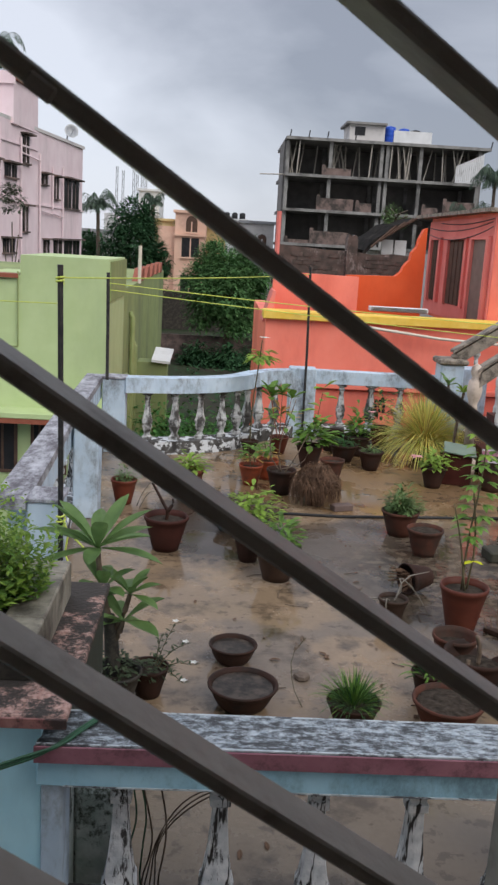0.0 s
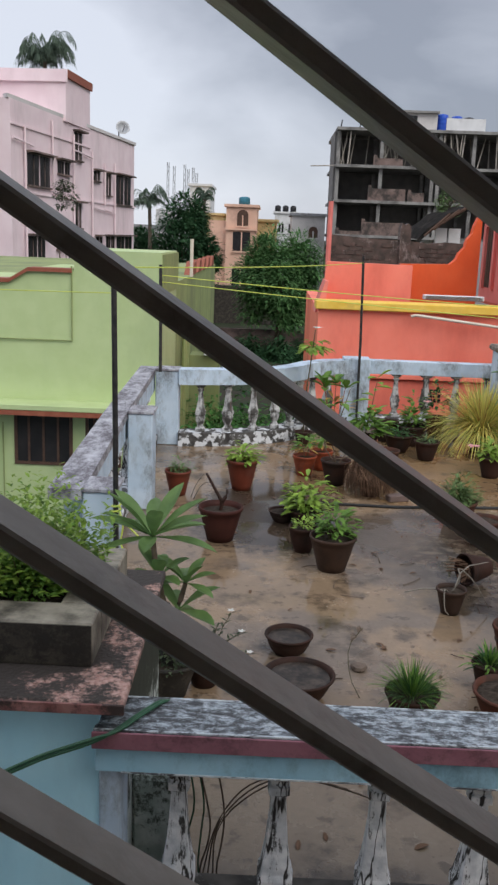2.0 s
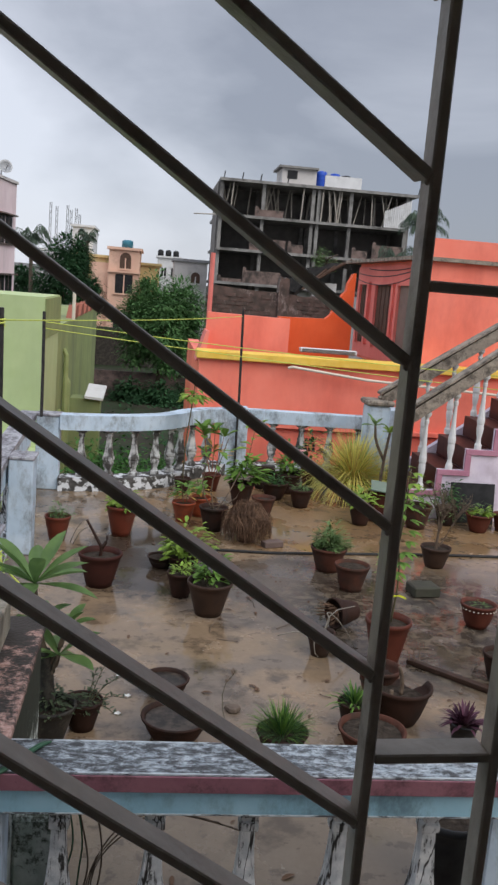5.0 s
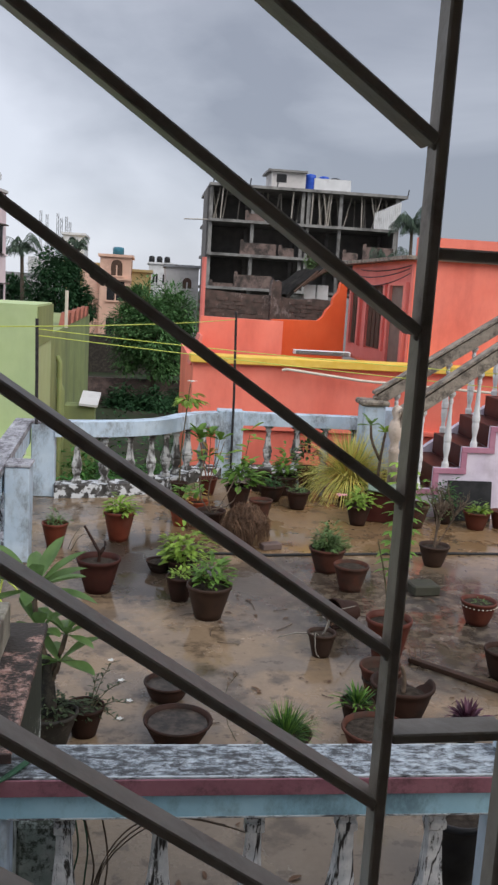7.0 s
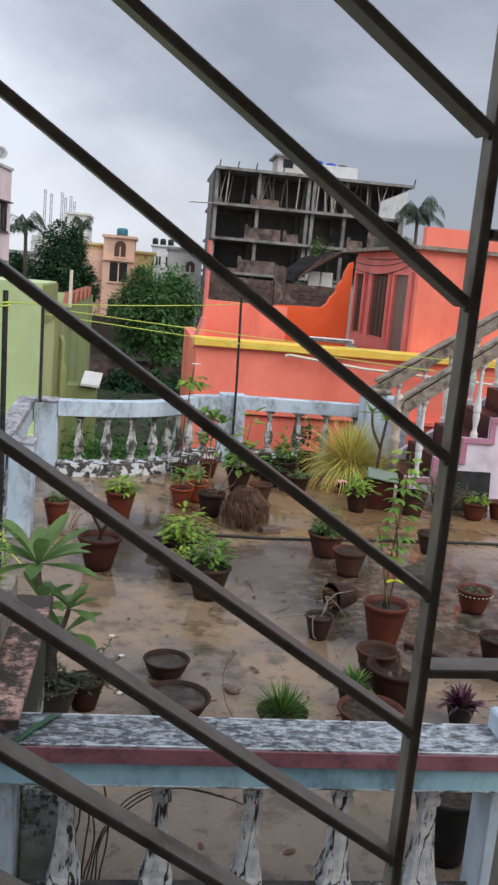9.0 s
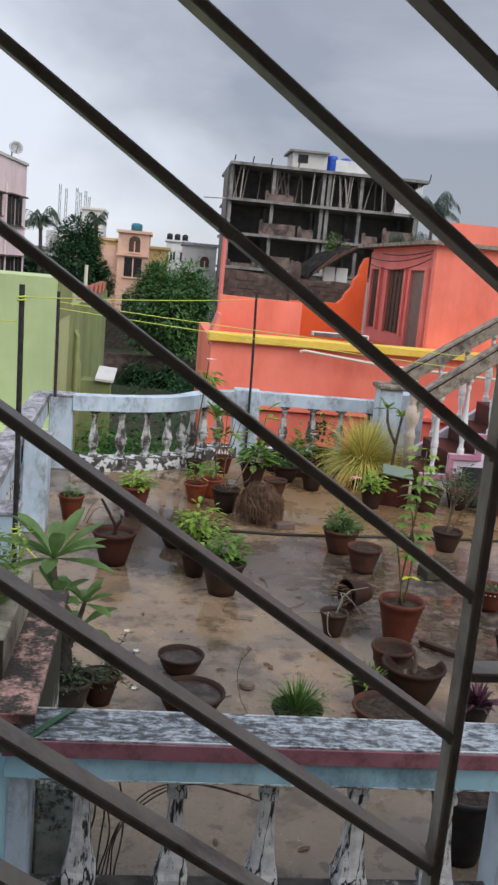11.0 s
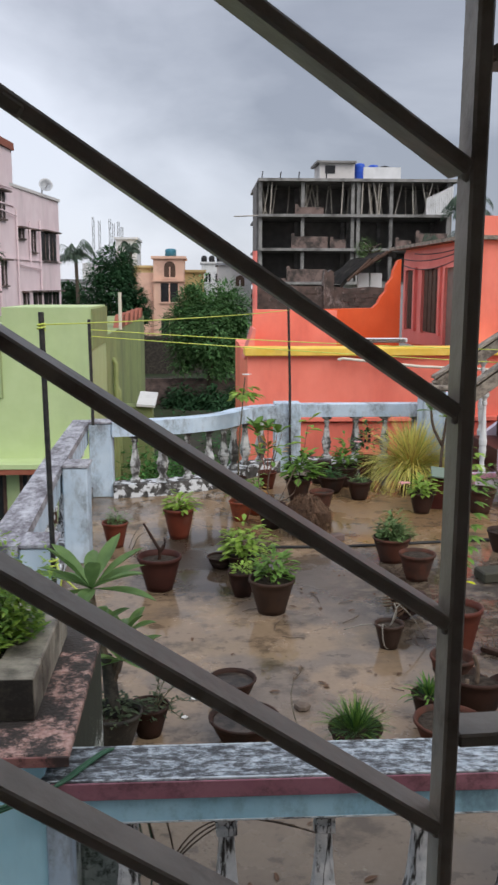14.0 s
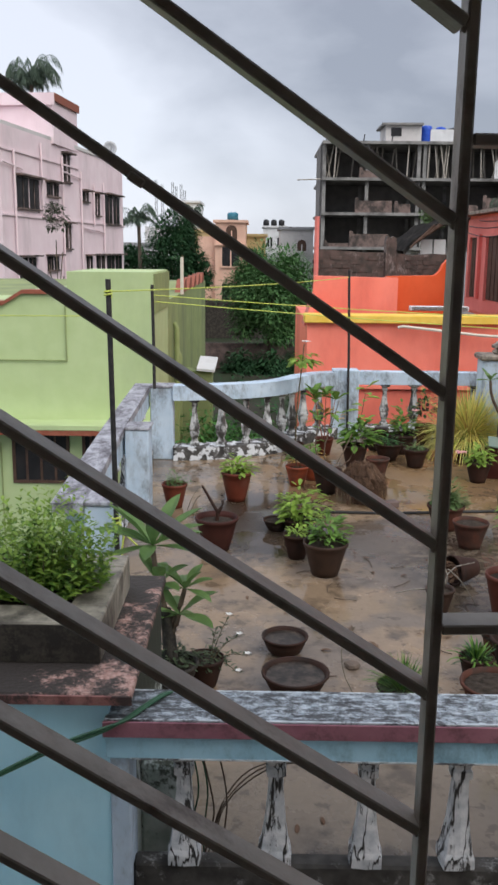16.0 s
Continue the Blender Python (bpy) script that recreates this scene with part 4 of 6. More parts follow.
def on_side(bm, a, b, z0, z1, out):
    """A box on the slanting side face, between two stretches a and b of its length."""
    p0, p1 = Vector((3.99, 13.31, 0)), Vector((3.92, 17.19, 0))
    nrm = Vector((-1, -0.041, 0)).normalized()
    q = [p0.lerp(p1, t) for t in (a, b)]
    pts = [q[0], q[1], q[1] + nrm * out, q[0] + nrm * out]
    prism(bm, [(p.x, p.y) for p in pts], z0, z1)


for a, b, z0, z1, m in ((0.05, 0.24, 4.97, 6.27, DOORGREY), (0.34, 0.60, 5.20, 6.27, WOODDARK), (0.76, 0.90, 5.20, 6.27, WOODDARK)):
    bm = bmesh.new()
    on_side(bm, a, b, z0, z1, 0.012)
    win = part("shutter" if m is WOODDARK else "door", bm, m, house)
    bm = bmesh.new()
    on_side(bm, a - 0.03, a, z0 - 0.02, z1 + 0.05, 0.06)
    on_side(bm, b, b + 0.03, z0 - 0.02, z1 + 0.05, 0.06)
    on_side(bm, a, b, z1, z1 + 0.05, 0.06)
    part("frame", bm, SALMON, win)
    if m is WOODDARK:
        for i in range(1, 4):
            t = a + (b - a) * i / 4
            bm = bmesh.new()
            on_side(bm, t - 0.006, t + 0.006, z0, z1, 0.022)
            part("bar", bm, WOODDARK, win)
bm = bmesh.new()
tube(bm, [(2.0, O_Y - 0.14, 4.93), (2.06, O_Y - 0.16, 4.95), (3.2, O_Y - 0.16, 4.83), (5.2, O_Y - 0.16, 4.74)], 0.021, 8)
part("water_pipe", bm, PVC, house, "ivory plastic water pipe")
bm = bmesh.new()
box(bm, 2.3, 3.2, 13.6, 13.75, 5.12, 5.19, 0.01)
unit = part("air_conditioner", bm, WHITEW, house, "white slatted air conditioner case")
for i in range(4):
    bm = bmesh.new()
    box(bm, 2.33, 3.17, 13.59, 13.599, 5.128 + 0.016 * i, 5.133 + 0.016 * i)
    part("slot", bm, DARKWIN, unit)

for i, (a, b, d) in enumerate((((3.82, 17.0, 6.5), (3.93, 13.25, 6.52), 0.10), ((3.80, 17.0, 6.4), (3.94, 13.25, 6.45), 0.16), ((3.84, 16.0, 6.55), (3.95, 13.25, 6.57), 0.05))):
    bm = bmesh.new()
    tube(bm, sag(a, b, d), 0.008, 4)
    part("loose_cable", bm, BLACKP, house)

# boundary wall of old brick, hut and growth behind the orange house
wall = thing("old_brick_wall", "mouldy broken brick boundary wall", "wall", at=(0, 0, -3.6))
rng = random.Random(11)
bm = bmesh.new()
outline = [(1.15, 0.0), (3.7, 0.0), (3.74, 5.56), (3.84, 5.60), (3.86, 5.70), (3.97, 5.76), (4.00, 5.88), (4.1, 5.94), (3.6, 5.97), (3.2, 5.93), (2.7, 5.99), (2.2, 5.98), (1.15, 6.05)]
slab(bm, outline, 19.0, 19.25)
part("brickwork", bm, MOULDBRICK, wall)
bm = bmesh.new()
prism(bm, [(2.62, 18.94), (2.84, 18.94), (2.84, 19.3), (2.62, 19.3)], 0.0, 6.2)
slab(bm, [(2.62, 6.2), (2.84, 6.2), (2.83, 6.27), (2.77, 6.32), (2.72, 6.28), (2.65, 6.33)], 18.94, 19.3)
part("pier", bm, MOULDBRICK, wall)
bm = bmesh.new()
tube(bm, [(1.16, 18.85, 0.0), (1.16, 18.85, 6.7)], 0.05, 8)
part("drain_pipe", bm, SALMON, wall)
proto = None
for row in range(10):
    for col in range(11):
        x = 1.2 + col * 0.26 + (row % 2) * 0.13
        z = 5.1 + row * 0.085
        if rng.random() < 0.6 and z < 5.9 and not 2.45 < x < 3.05:
            if proto is None:
                bm = bmesh.new()
                box(bm, -0.115, 0.115, -0.012, 0.0, -0.038, 0.038)
                proto = part("brick", bm, MOULDBRICK, wall)
                proto.matrix_basis = pose(x, 18.998, z)
            else:
                same("brick", proto, wall, pose(x, 18.998, z))
hut = thing("sheet_hut", "shanty hut of grey sheets with a sagging black tarpaulin roof", "hut", at=(0, 0, -3.6))
bm = bmesh.new()
box(bm, 3.82, 5.3, 22.0, 24.0, 0, 6.02)
part("wall", bm, SHEET, hut)
for x in (3.86, 4.18):
    bm = bmesh.new()
    box(bm, x, x + 0.28, 21.95, 21.998, 5.95, 6.30)
    part("panel", bm, WHITEW, hut)
bm = bmesh.new()
for i in range(6):
    a, b = 3.36 + i * 0.22, 3.36 + (i + 1) * 0.22
    za, zb = 6.02 + 0.74 * math.sin(i / 6 * 1.7) + 0.05 * (i % 2), 6.02 + 0.74 * math.sin((i + 1) / 6 * 1.7) + 0.05 * ((i + 1) % 2)
    quad(bm, [(a, 21.4, za), (b, 21.4, zb), (b, 24.2, zb + 0.05), (a, 24.2, za + 0.05)])
    quad(bm, [(a, 21.4, za - 0.12), (b, 21.4, zb - 0.12), (b, 21.4, zb), (a, 21.4, za)])
part("roof", bm, TARP, hut)
bm = bmesh.new()
for i in range(4):
    x = 3.5 + 0.2 * i
    tube(bm, [(x, 21.3, 6.1 + 0.15 * i), (x + 0.55, 21.3, 6.62 + 0.09 * i)], 0.028, 5)
part("pole_stack", bm, WOODDARK, hut)

# ---- the unfinished concrete frame, far off ----
frame_house = thing("unfinished_building", "unfinished grey concrete frame building with bamboo props", "building", at=(0, 0, -3.6))
C_Y = 80.0
LEVELS = (15.2, 12.2, 9.3, 6.4, 3.4)
for i, z in enumerate(LEVELS):
    bm = bmesh.new()
    box(bm, 5.1, 22.7 if i == 0 else 21.9, C_Y - 0.6, C_Y + 12, z - 0.24, z)
    part("floor_slab", bm, CONC, frame_house)
for x in (5.3, 9.0, 13.4, 13.9, 16.8, 21.9):
    for y in (C_Y, C_Y + 5.5):
        bm = bmesh.new()
        box(bm, x - 0.15, x + 0.15, y - 0.15, y + 0.15, 0, 15.0)
        part("column", bm, CONC, frame_house)
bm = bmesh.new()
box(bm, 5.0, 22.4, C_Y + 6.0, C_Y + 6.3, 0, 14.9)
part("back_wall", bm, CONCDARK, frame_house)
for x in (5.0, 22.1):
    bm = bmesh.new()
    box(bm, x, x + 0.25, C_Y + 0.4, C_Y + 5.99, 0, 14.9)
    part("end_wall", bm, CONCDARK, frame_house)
for x0, x1, z, h in ((8.0, 11.2, 9.3, 1.0), (11.4, 12.8, 9.3, 0.75), (17.2, 18.6, 9.3, 0.7), (7.6, 11.0, 6.4, 1.1), (8.3, 10.8, 12.2, 0.6), (5.4, 7.6, 6.4, 0.3), (19.0, 21.8, 9.3, 1.3)):
    bm = bmesh.new()
    box(bm, x0, x1, C_Y - 0.35, C_Y - 0.1, z, z + h)
    box(bm, x0, x0 + 0.3, C_Y - 0.4, C_Y - 0.36, z, z + h + 0.25)
    part("brick_parapet", bm, BRICK, frame_house)
rng = random.Random(3)
for i in range(46):
    x = rng.uniform(5.4, 22.2)
    lean = rng.uniform(-0.7, 0.7)
    y = C_Y + rng.uniform(-0.3, 3.5)
    bm = bmesh.new()
    tube(bm, [(x, y, 12.2), (x + lean, y, 14.9)], 0.065, 5)
    part("bamboo_prop", bm, BAMBOO, frame_house)
for i in range(14):
    bm = bmesh.new()
    x = 19.8 + i * 0.17
    box(bm, x, x + 0.14, C_Y - 0.55, C_Y - 0.5, 12.2, 13.6 + 0.08 * i)
    part("leaning_board", bm, WHITEW, frame_house)
bm = bmesh.new()
box(bm, 10.75, 13.85, C_Y + 2, C_Y + 6, 15.2, 16.8)
part("roof_room", bm, GREYWALL, frame_house)
bm = bmesh.new()
box(bm, 10.4, 13.95, C_Y + 1.6, C_Y + 6.2, 16.8, 16.98)
part("roof_room_slab", bm, CONC, frame_house)
bm = bmesh.new()
box(bm, 11.2, 12.1, C_Y + 1.95, C_Y + 2.0, 15.9, 16.6)
part("opening", bm, DARKWIN, frame_house)
bm = bmesh.new()
box(bm, 14.5, 17.8, C_Y + 1.0, C_Y + 1.3, 15.2, 16.36)
part("roof_parapet", bm, WHITEW, frame_house)
for x, r, m, h in ((14.46, 0.48, BLUETANK, 1.72), (15.7, 0.46, BLUETANK, 1.60), (16.75, 0.44, BLACKP, 1.52)):
    bm = bmesh.new()
    prof = [(r, 0)]
    for i in range(4):
        z = h * (0.14 + 0.2 * i)
        prof += [(r, z), (r * 1.03, z + 0.05), (r, z + 0.1)]
    lathe(bm, prof + [(r, h * 0.92), (r * 0.86, h * 0.97), (r * 0.4, h * 0.99), (r * 0.4, h), (0.0, h)], 16, (x, C_Y + 3, 15.2))
    part("water_tank", bm, m, frame_house, "blue plastic water tank" if m is BLUETANK else "black plastic water tank", True)
for x in (5.4, 7.0, 8.6, 11.0, 22.8):
    bm = bmesh.new()
    tube(bm, [(x, C_Y, 15.1), (x + 0.1, C_Y, 15.8)], 0.05, 4)
    part("rebar", bm, IRON, frame_house)
bm = bmesh.new()
tube(bm, [(3.0, C_Y, 12.0), (5.5, C_Y, 12.1)], 0.05, 4)
part("pole", bm, BAMBOO, frame_house)

# ---- the pink block of flats ----
P0, P1 = Vector((-9.5, 32.8, 0)), Vector((-7.6, 49.0, 0))
pink = thing("pink_apartment_block", "faded pink plastered block of flats with dark windows", "building", at=(0.16, 0, -3.6))
PZ = lambda z: 2.36 + (z - 2.36) * 1.36 + 3.6
DIR = (P1 - P0).normalized()
NRM = Vector((DIR.y, -DIR.x, 0))


def on_pink(bm, s0, s1, z0, z1, out, inn=0.0):
    q = [P0 + DIR * (s * 1.36) for s in (s0, s1)]
    pts = [q[0] + NRM * inn, q[0] + NRM * out, q[1] + NRM * out, q[1] + NRM * inn]
    prism(bm, [(p.x, p.y) for p in pts], PZ(z0), PZ(z1))


bm = bmesh.new()
prism(bm, [(P0.x, P0.y), (P1.x, P1.y), (P1.x - 9, P1.y + 1.2), (P0.x - 9, P0.y + 1.2)], 0, PZ(5.58))
part("wall", bm, PINKWALL, pink)
bm = bmesh.new()
prism(bm, [(P0.x - 0.05, P0.y - 0.1), (P1.x + 0.1, P1.y), (P1.x - 0.2, P1.y + 0.1), (P0.x - 0.3, P0.y + 0.2)], PZ(5.58) + 0.002, PZ(5.58) + 0.14)
part("parapet_coping", bm, GREYWALL, pink)
bm = bmesh.new()
prism(bm, [(-8.75, 38.2), (-8.45, 41.6), (-14.0, 42.2), (-14.3, 38.8)], PZ(5.5), PZ(6.72))
part("roof_room", bm, PINKWALL, pink)
bm = bmesh.new()
prism(bm, [(-8.65, 38.15), (-8.35, 41.7), (-14.0, 42.3), (-14.3, 38.7)], PZ(6.72) + 0.002, PZ(6.72) + 0.32)
part("roof_room_parapet", bm, BROWNTRIM, pink, "rust red parapet")
bm = bmesh.new()
prism(bm, [(-8.70, 38.10), (-8.66, 38.142), (-14.3, 38.66), (-14.35, 38.5)], PZ(6.6), PZ(6.95))
part("roof_room_front", bm, PINKWALL, pink)
for s0, s1, z0, z1 in ((1.09, 2.77, 3.5, 4.33), (3.46, 4.49, 3.96, 4.33), (4.99, 5.65, 4.48, 5.3), (6.91, 7.54, 3.97, 4.28), (8.16, 8.86, 3.56, 4.28), (9.51, 11.44, 3.32, 4.33),
                       (1.05, 2.31, 1.3, 2.13), (5.02, 5.57, 2.4, 3.16), (7.17, 7.81, 1.5, 2.14), (8.32, 9.29, 1.5, 2.15), (9.63, 11.63, 1.4, 2.15), (3.3, 4.3, 1.75, 2.15)):
    bm = bmesh.new()
    on_pink(bm, s0, s1, z0, z1, 0.03, 0.002)
    win = part("window", bm, DARKWIN, pink)
    bm = bmesh.new()
    on_pink(bm, s0 - 0.12, s1 + 0.12, z1 + 0.02, z1 + 0.07, 0.3, 0.002)
    part("sunshade", bm, BRICK, win)
    bm = bmesh.new()
    on_pink(bm, s0 - 0.04, s1 + 0.04, z0 - 0.05, z0, 0.12, 0.002)
    part("sill", bm, BRICK, win)
    for i in range(1, 4):
        t = s0 + (s1 - s0) * i / 4
        bm = bmesh.new()
        on_pink(bm, t - 0.014, t + 0.014, z0, z1, 0.05, 0.031)
        part("bar", bm, PINKWALL if i == 2 else BRICK, win)
for s, z0, z1 in ((0.8, 0.5, 5.0), (2.9, 3.4, 5.4), (6.6, 0.5, 4.9), (8.0, 3.2, 4.6), (9.2, 1.2, 4.7), (4.75, 1.0, 5.2)):
    bm = bmesh.new()
    q = P0 + DIR * (s * 1.36) + NRM * 0.1
    tube(bm, [(q.x, q.y, PZ(z0)), (q.x, q.y, PZ(z1))], 0.042, 6)
    part("drain_pipe", bm, PINKWALL, pink)
for z in (4.95, 3.25):
    bm = bmesh.new()
    on_pink(bm, 0.0, 6.5 if z > 4 else 12.1, z, z + 0.05, 0.06, 0.002)
    part("string_course", bm, PINKWALL, pink)
for s0, s1, z in ((0.0, 1.4, 4.62), (2.9, 4.4, 3.35), (6.6, 8.0, 3.1), (8.0, 9.2, 3.05), (4.75, 6.6, 4.75)):
    bm = bmesh.new()
    qa, qb = (P0 + DIR * (s * 1.36) + NRM * 0.1 for s in (s0, s1))
    tube(bm, [(qa.x, qa.y, PZ(z)), (qb.x, qb.y, PZ(z) - 0.12)], 0.035, 6)
    part("branch_pipe", bm, PINKWALL, pink)
dish = thing("satellite_dish", "round grey satellite dish on the pink roof edge", "satellite dish", at=(-7.84, 46.4, PZ(5.58) + 0.14 - 3.6))
bm = bmesh.new()
lathe(bm, [(0.0, 0.0), (0.25, 0.03), (0.45, 0.11), (0.62, 0.24), (0.60, 0.25), (0.43, 0.13), (0.0, 0.03)], 22)
bowl = part("bowl", bm, STEEL, dish, "", True)
bowl.matrix_basis = pose(0.2, 0, 0.42, 72, 0, 20) @ Matrix.Diagonal((0.55, 0.55, 0.55, 1))
bm = bmesh.new()
tube(bm, [(0, 0.05, 0), (0.02, 0.05, 0.3), (0.2, 0.05, 0.42)], 0.04, 6)
part("mast", bm, STEEL, dish)
bm = bmesh.new()
tube(bm, [(0.2, 0, 0.25), (0.42, -0.55, 0.5)], 0.02, 5)
part("feed_arm", bm, STEEL, dish)

# ---- houses of the skyline ----
def far_house(name, label, x0, x1, y, z1, material, wins, depth=8.0, extra=None):
    h = thing(name, label, "house", "skyline houses", at=(0, 0, -3.6))
    bm = bmesh.new()
    box(bm, x0, x1, y, y + depth, 0, z1)
    part("wall", bm, material, h)
    bm = bmesh.new()
    box(bm, x0 - 0.2, x1 + 0.2, y - 0.25, y + depth, z1 + 0.002, z1 + 0.25)
    part("roof", bm, material if extra is None else extra, h)
    for a, b, c, d, arch in wins:
        bm = bmesh.new()
        pts = [(a, c), (b, c), (b, d)] + ([((a + b) / 2 + (b - a) / 2 * math.cos(t * math.pi / 8), d + (b - a) / 2 * math.sin(t * math.pi / 8)) for t in range(1, 8)] if arch else []) + [(a, d)]
        slab(bm, pts, y - 0.06, y - 0.004)
        w = part("window", bm, WOODDARK if arch else DARKWIN, h)
        bm = bmesh.new()
        box(bm, a - 0.12, b + 0.12, y - 0.2, y - 0.07, c - 0.15, c)
        part("sill", bm, material, w)
        bm = bmesh.new()
        box(bm, (a + b) / 2 - 0.06, (a + b) / 2 + 0.06, y - 0.09, y - 0.061, c, d)
        part("mullion", bm, material, w)
    return h


peach = far_house("peach_house", "peach house with an arched window under a flat roof", -4.5, -1.55, 88.0, 8.6, PEACH,
                  [(-3.45, -2.38, 6.86, 7.83, True), (-3.8, -2.15, 4.5, 6.3, False), (-3.8, -2.15, 1.0, 2.8, False)])
bm = bmesh.new()
box(bm, -6.2, -4.51, 88.6, 95, 0, 7.3)
part("wing", bm, PEACH, peach)
bm = bmesh.new()
box(bm, -4.6, -1.45, 87.7, 87.98, 6.45, 6.62)
part("string_course", bm, PEACH, peach)
tank2 = thing("roof_tank", "teal plastic water tank on the peach roof", "water tank", at=(-2.9, 91, 5.26))
bm = bmesh.new()
lathe(bm, [(0.55, 0), (0.55, 0.6), (0.5, 0.75), (0.25, 0.82)], 14)
part("shell", bm, TEAL, tank2, "", True)
far_house("mustard_house", "mustard coloured flat-roofed house", -8.6, -5.2, 96.0, 7.9, MUSTARD, [(-7.8, -6.9, 5.2, 6.6, False)])
far_house("mustard_house", "narrow mustard house with a stepped roof", -1.6, 0.4, 93.0, 7.4, MUSTARD, [(-1.2, -0.5, 5.0, 6.2, False), (-0.2, 0.2, 5.0, 6.0, False)])
far_house("grey_house", "grey house with an arched window and blue roof edge", 1.75, 4.85, 86.0, 7.95, GREYWALL, [(3.35, 4.2, 6.0, 6.6, True), (2.2, 2.8, 2.0, 3.5, False)], extra=SHEET)
far_house("white_house", "distant white house with dark windows", 0.2, 3.4, 130.0, 9.2, WHITEW, [(0.8, 1.5, 6.6, 7.8, False), (2.2, 2.9, 6.6, 7.8, False)])
far_house("white_house", "low white house with a grey roof", -14.5, -8.0, 75.0, 6.3, WHITEW, [(-11.5, -10.2, 3.0, 4.6, False), (-9.4, -8.4, 3.2, 4.4, False)], extra=SHEET)
far_house("white_house", "white house with roof masts", -9.5, -7.2, 104.0, 11.2, WHITEW, [(-8.9, -8.2, 8.6, 9.8, False)])
for x, z in ((0.6, 5.96), (1.7, 5.96), (2.8, 5.96)):
    t3 = thing("roof_tank", "small dark water tank on a far roof", "water tank", "far tanks", at=(x, 131.5, z))
    bm = bmesh.new()
    lathe(bm, [(0.42, -0.15), (0.42, 0.62), (0.2, 0.8)], 10)
    part("shell", bm, BLACKP, t3, "", True)
for i, (x, h) in enumerate(((-12.2, 4.6), (-11.5, 4.2), (-10.3, 4.4), (-9.9, 3.9), (-9.2, 4.4), (-8.8, 3.8))):
    mast = thing("antenna_mast", "thin lattice antenna mast on a far roof", "antenna", "antenna masts", at=(x, 104.5 if x > -9.6 else 106, 7.3 if x > -9.6 else 5.0))
    bm = bmesh.new()
    top = h - 2.1 if x > -9.6 else h + 0.6
    for dx in (-0.11, 0.11):
        tube(bm, [(dx, 0, 0), (dx, 0, top)], 0.035, 4)
    for j in range(7):
        tube(bm, [(-0.11 if j % 2 else 0.11, 0, top * j / 7), (0.11 if j % 2 else -0.11, 0, top * (j + 1) / 7)], 0.025, 4)
    part("lattice", bm, STEEL, mast)
bm = bmesh.new()
box(bm, -13.5, -7.0, 105.5, 110, -3.6, 5.0)
tagged(part("far_block", bm, WHITEW), "plain white block behind the trees", "building")
bm = bmesh.new()
box(bm, -6, 3.2, 62.0, 62.3, -3.6, -1.0)
tagged(part("boundary_wall", bm, MOULDCEM), "low mouldy boundary wall behind the tree", "wall", kind="structure")
bm = bmesh.new()
box(bm, -4, 3.5, 46.0, 46.2, -3.6, -2.3)
tagged(part("brick_garden_wall", bm, BRICK), "low dark brick garden wall", "wall", kind="structure")

# ---- trees ----
def tree(name, label, at, h, w, material, n=2600, seed=1, size=0.3, trunk=0.16, bare=0.3, clumps=26):
    rng = random.Random(seed)
    t = thing(name, label, "tree", at=at)
    bm = bmesh.new()
    tube(bm, [(0, 0, 0), (0.05, 0, h * 0.3), (-0.06, 0.05, h * 0.65)], trunk, 8, trunk * 0.45)
    for i in range(7):
        a = i * 2.4
        z = h * (0.3 + 0.05 * i)
        tube(bm, [(0, 0, z), (0.2 * w * math.cos(a), 0.2 * w * math.sin(a), z + h * 0.14), (0.36 * w * math.cos(a), 0.36 * w * math.sin(a), z + h * 0.24)], trunk * 0.4, 5, 0.02)
    part("trunk", bm, BARK, t)
    bm = bmesh.new()
    for c in range(clumps):
        a, e = rng.uniform(0, 6.28), rng.uniform(-0.75, 1.0)
        k = math.sqrt(max(0.05, 1 - e * e)) * rng.uniform(0.45, 1.0)
        cx, cy, cz = 0.5 * w * k * math.cos(a) * 0.8, 0.5 * w * k * math.sin(a) * 0.8, h * bare + (h * (1 - bare)) * (0.5 + 0.42 * e)
        r = w * rng.uniform(0.13, 0.22)
        for _ in range(n // clumps):
            d = Vector((rng.gauss(0, 1), rng.gauss(0, 1), rng.gauss(0, 1))).normalized()
            p = Vector((cx, cy, cz)) + d * r * rng.uniform(0.55, 1.05)
            s = size * rng.uniform(0.6, 1.3)
            leaf(bm, p, (d.x, d.y, d.z * 0.4 + rng.uniform(-0.3, 0.4)), s, s * 0.55, 0.5, 0.2, 2)
    part("crown", bm, material, t)
    return t


tree("mango_tree", "round dense green tree between the houses", (0.45, 46.0, -3.6), 6.05, 5.2, MANGOLEAF, 30000, 4, 0.20, 0.17, 0.21, 56)
tree("broadleaf_tree", "dark broadleaf tree beside the pink flats", (-5.5, 56.0, -3.6), 8.15, 4.9, FARLEAFDARK, 15000, 8, 0.25, 0.17, 0.2, 60)
tree("broadleaf_tree", "smaller dark tree behind the green house", (-3.8, 52.0, -3.6), 6.2, 2.4, FARLEAFDARK, 3500, 9, 0.28, 0.12, 0.2, 14)
tree("broadleaf_tree", "dark green tree behind the white house", (-8.8, 62.0, -3.6), 6.3, 3.0, FARLEAFDARK, 3600, 12, 0.3, 0.14, 0.25, 14)
tree("slender_tree", "thin young tree before the pink flats", (-6.4, 28.3, -3.6), 7.45, 0.7, DUSTYLEAF, 620, 17, 0.13, 0.035, 0.86, 12)
tree("potted_sapling", "young light green tree on the far hut roof", (4.38, 23.2, 3.02), 0.55, 0.85, LEAFHERB, 1100, 15, 0.06, 0.03, 0.0, 16)


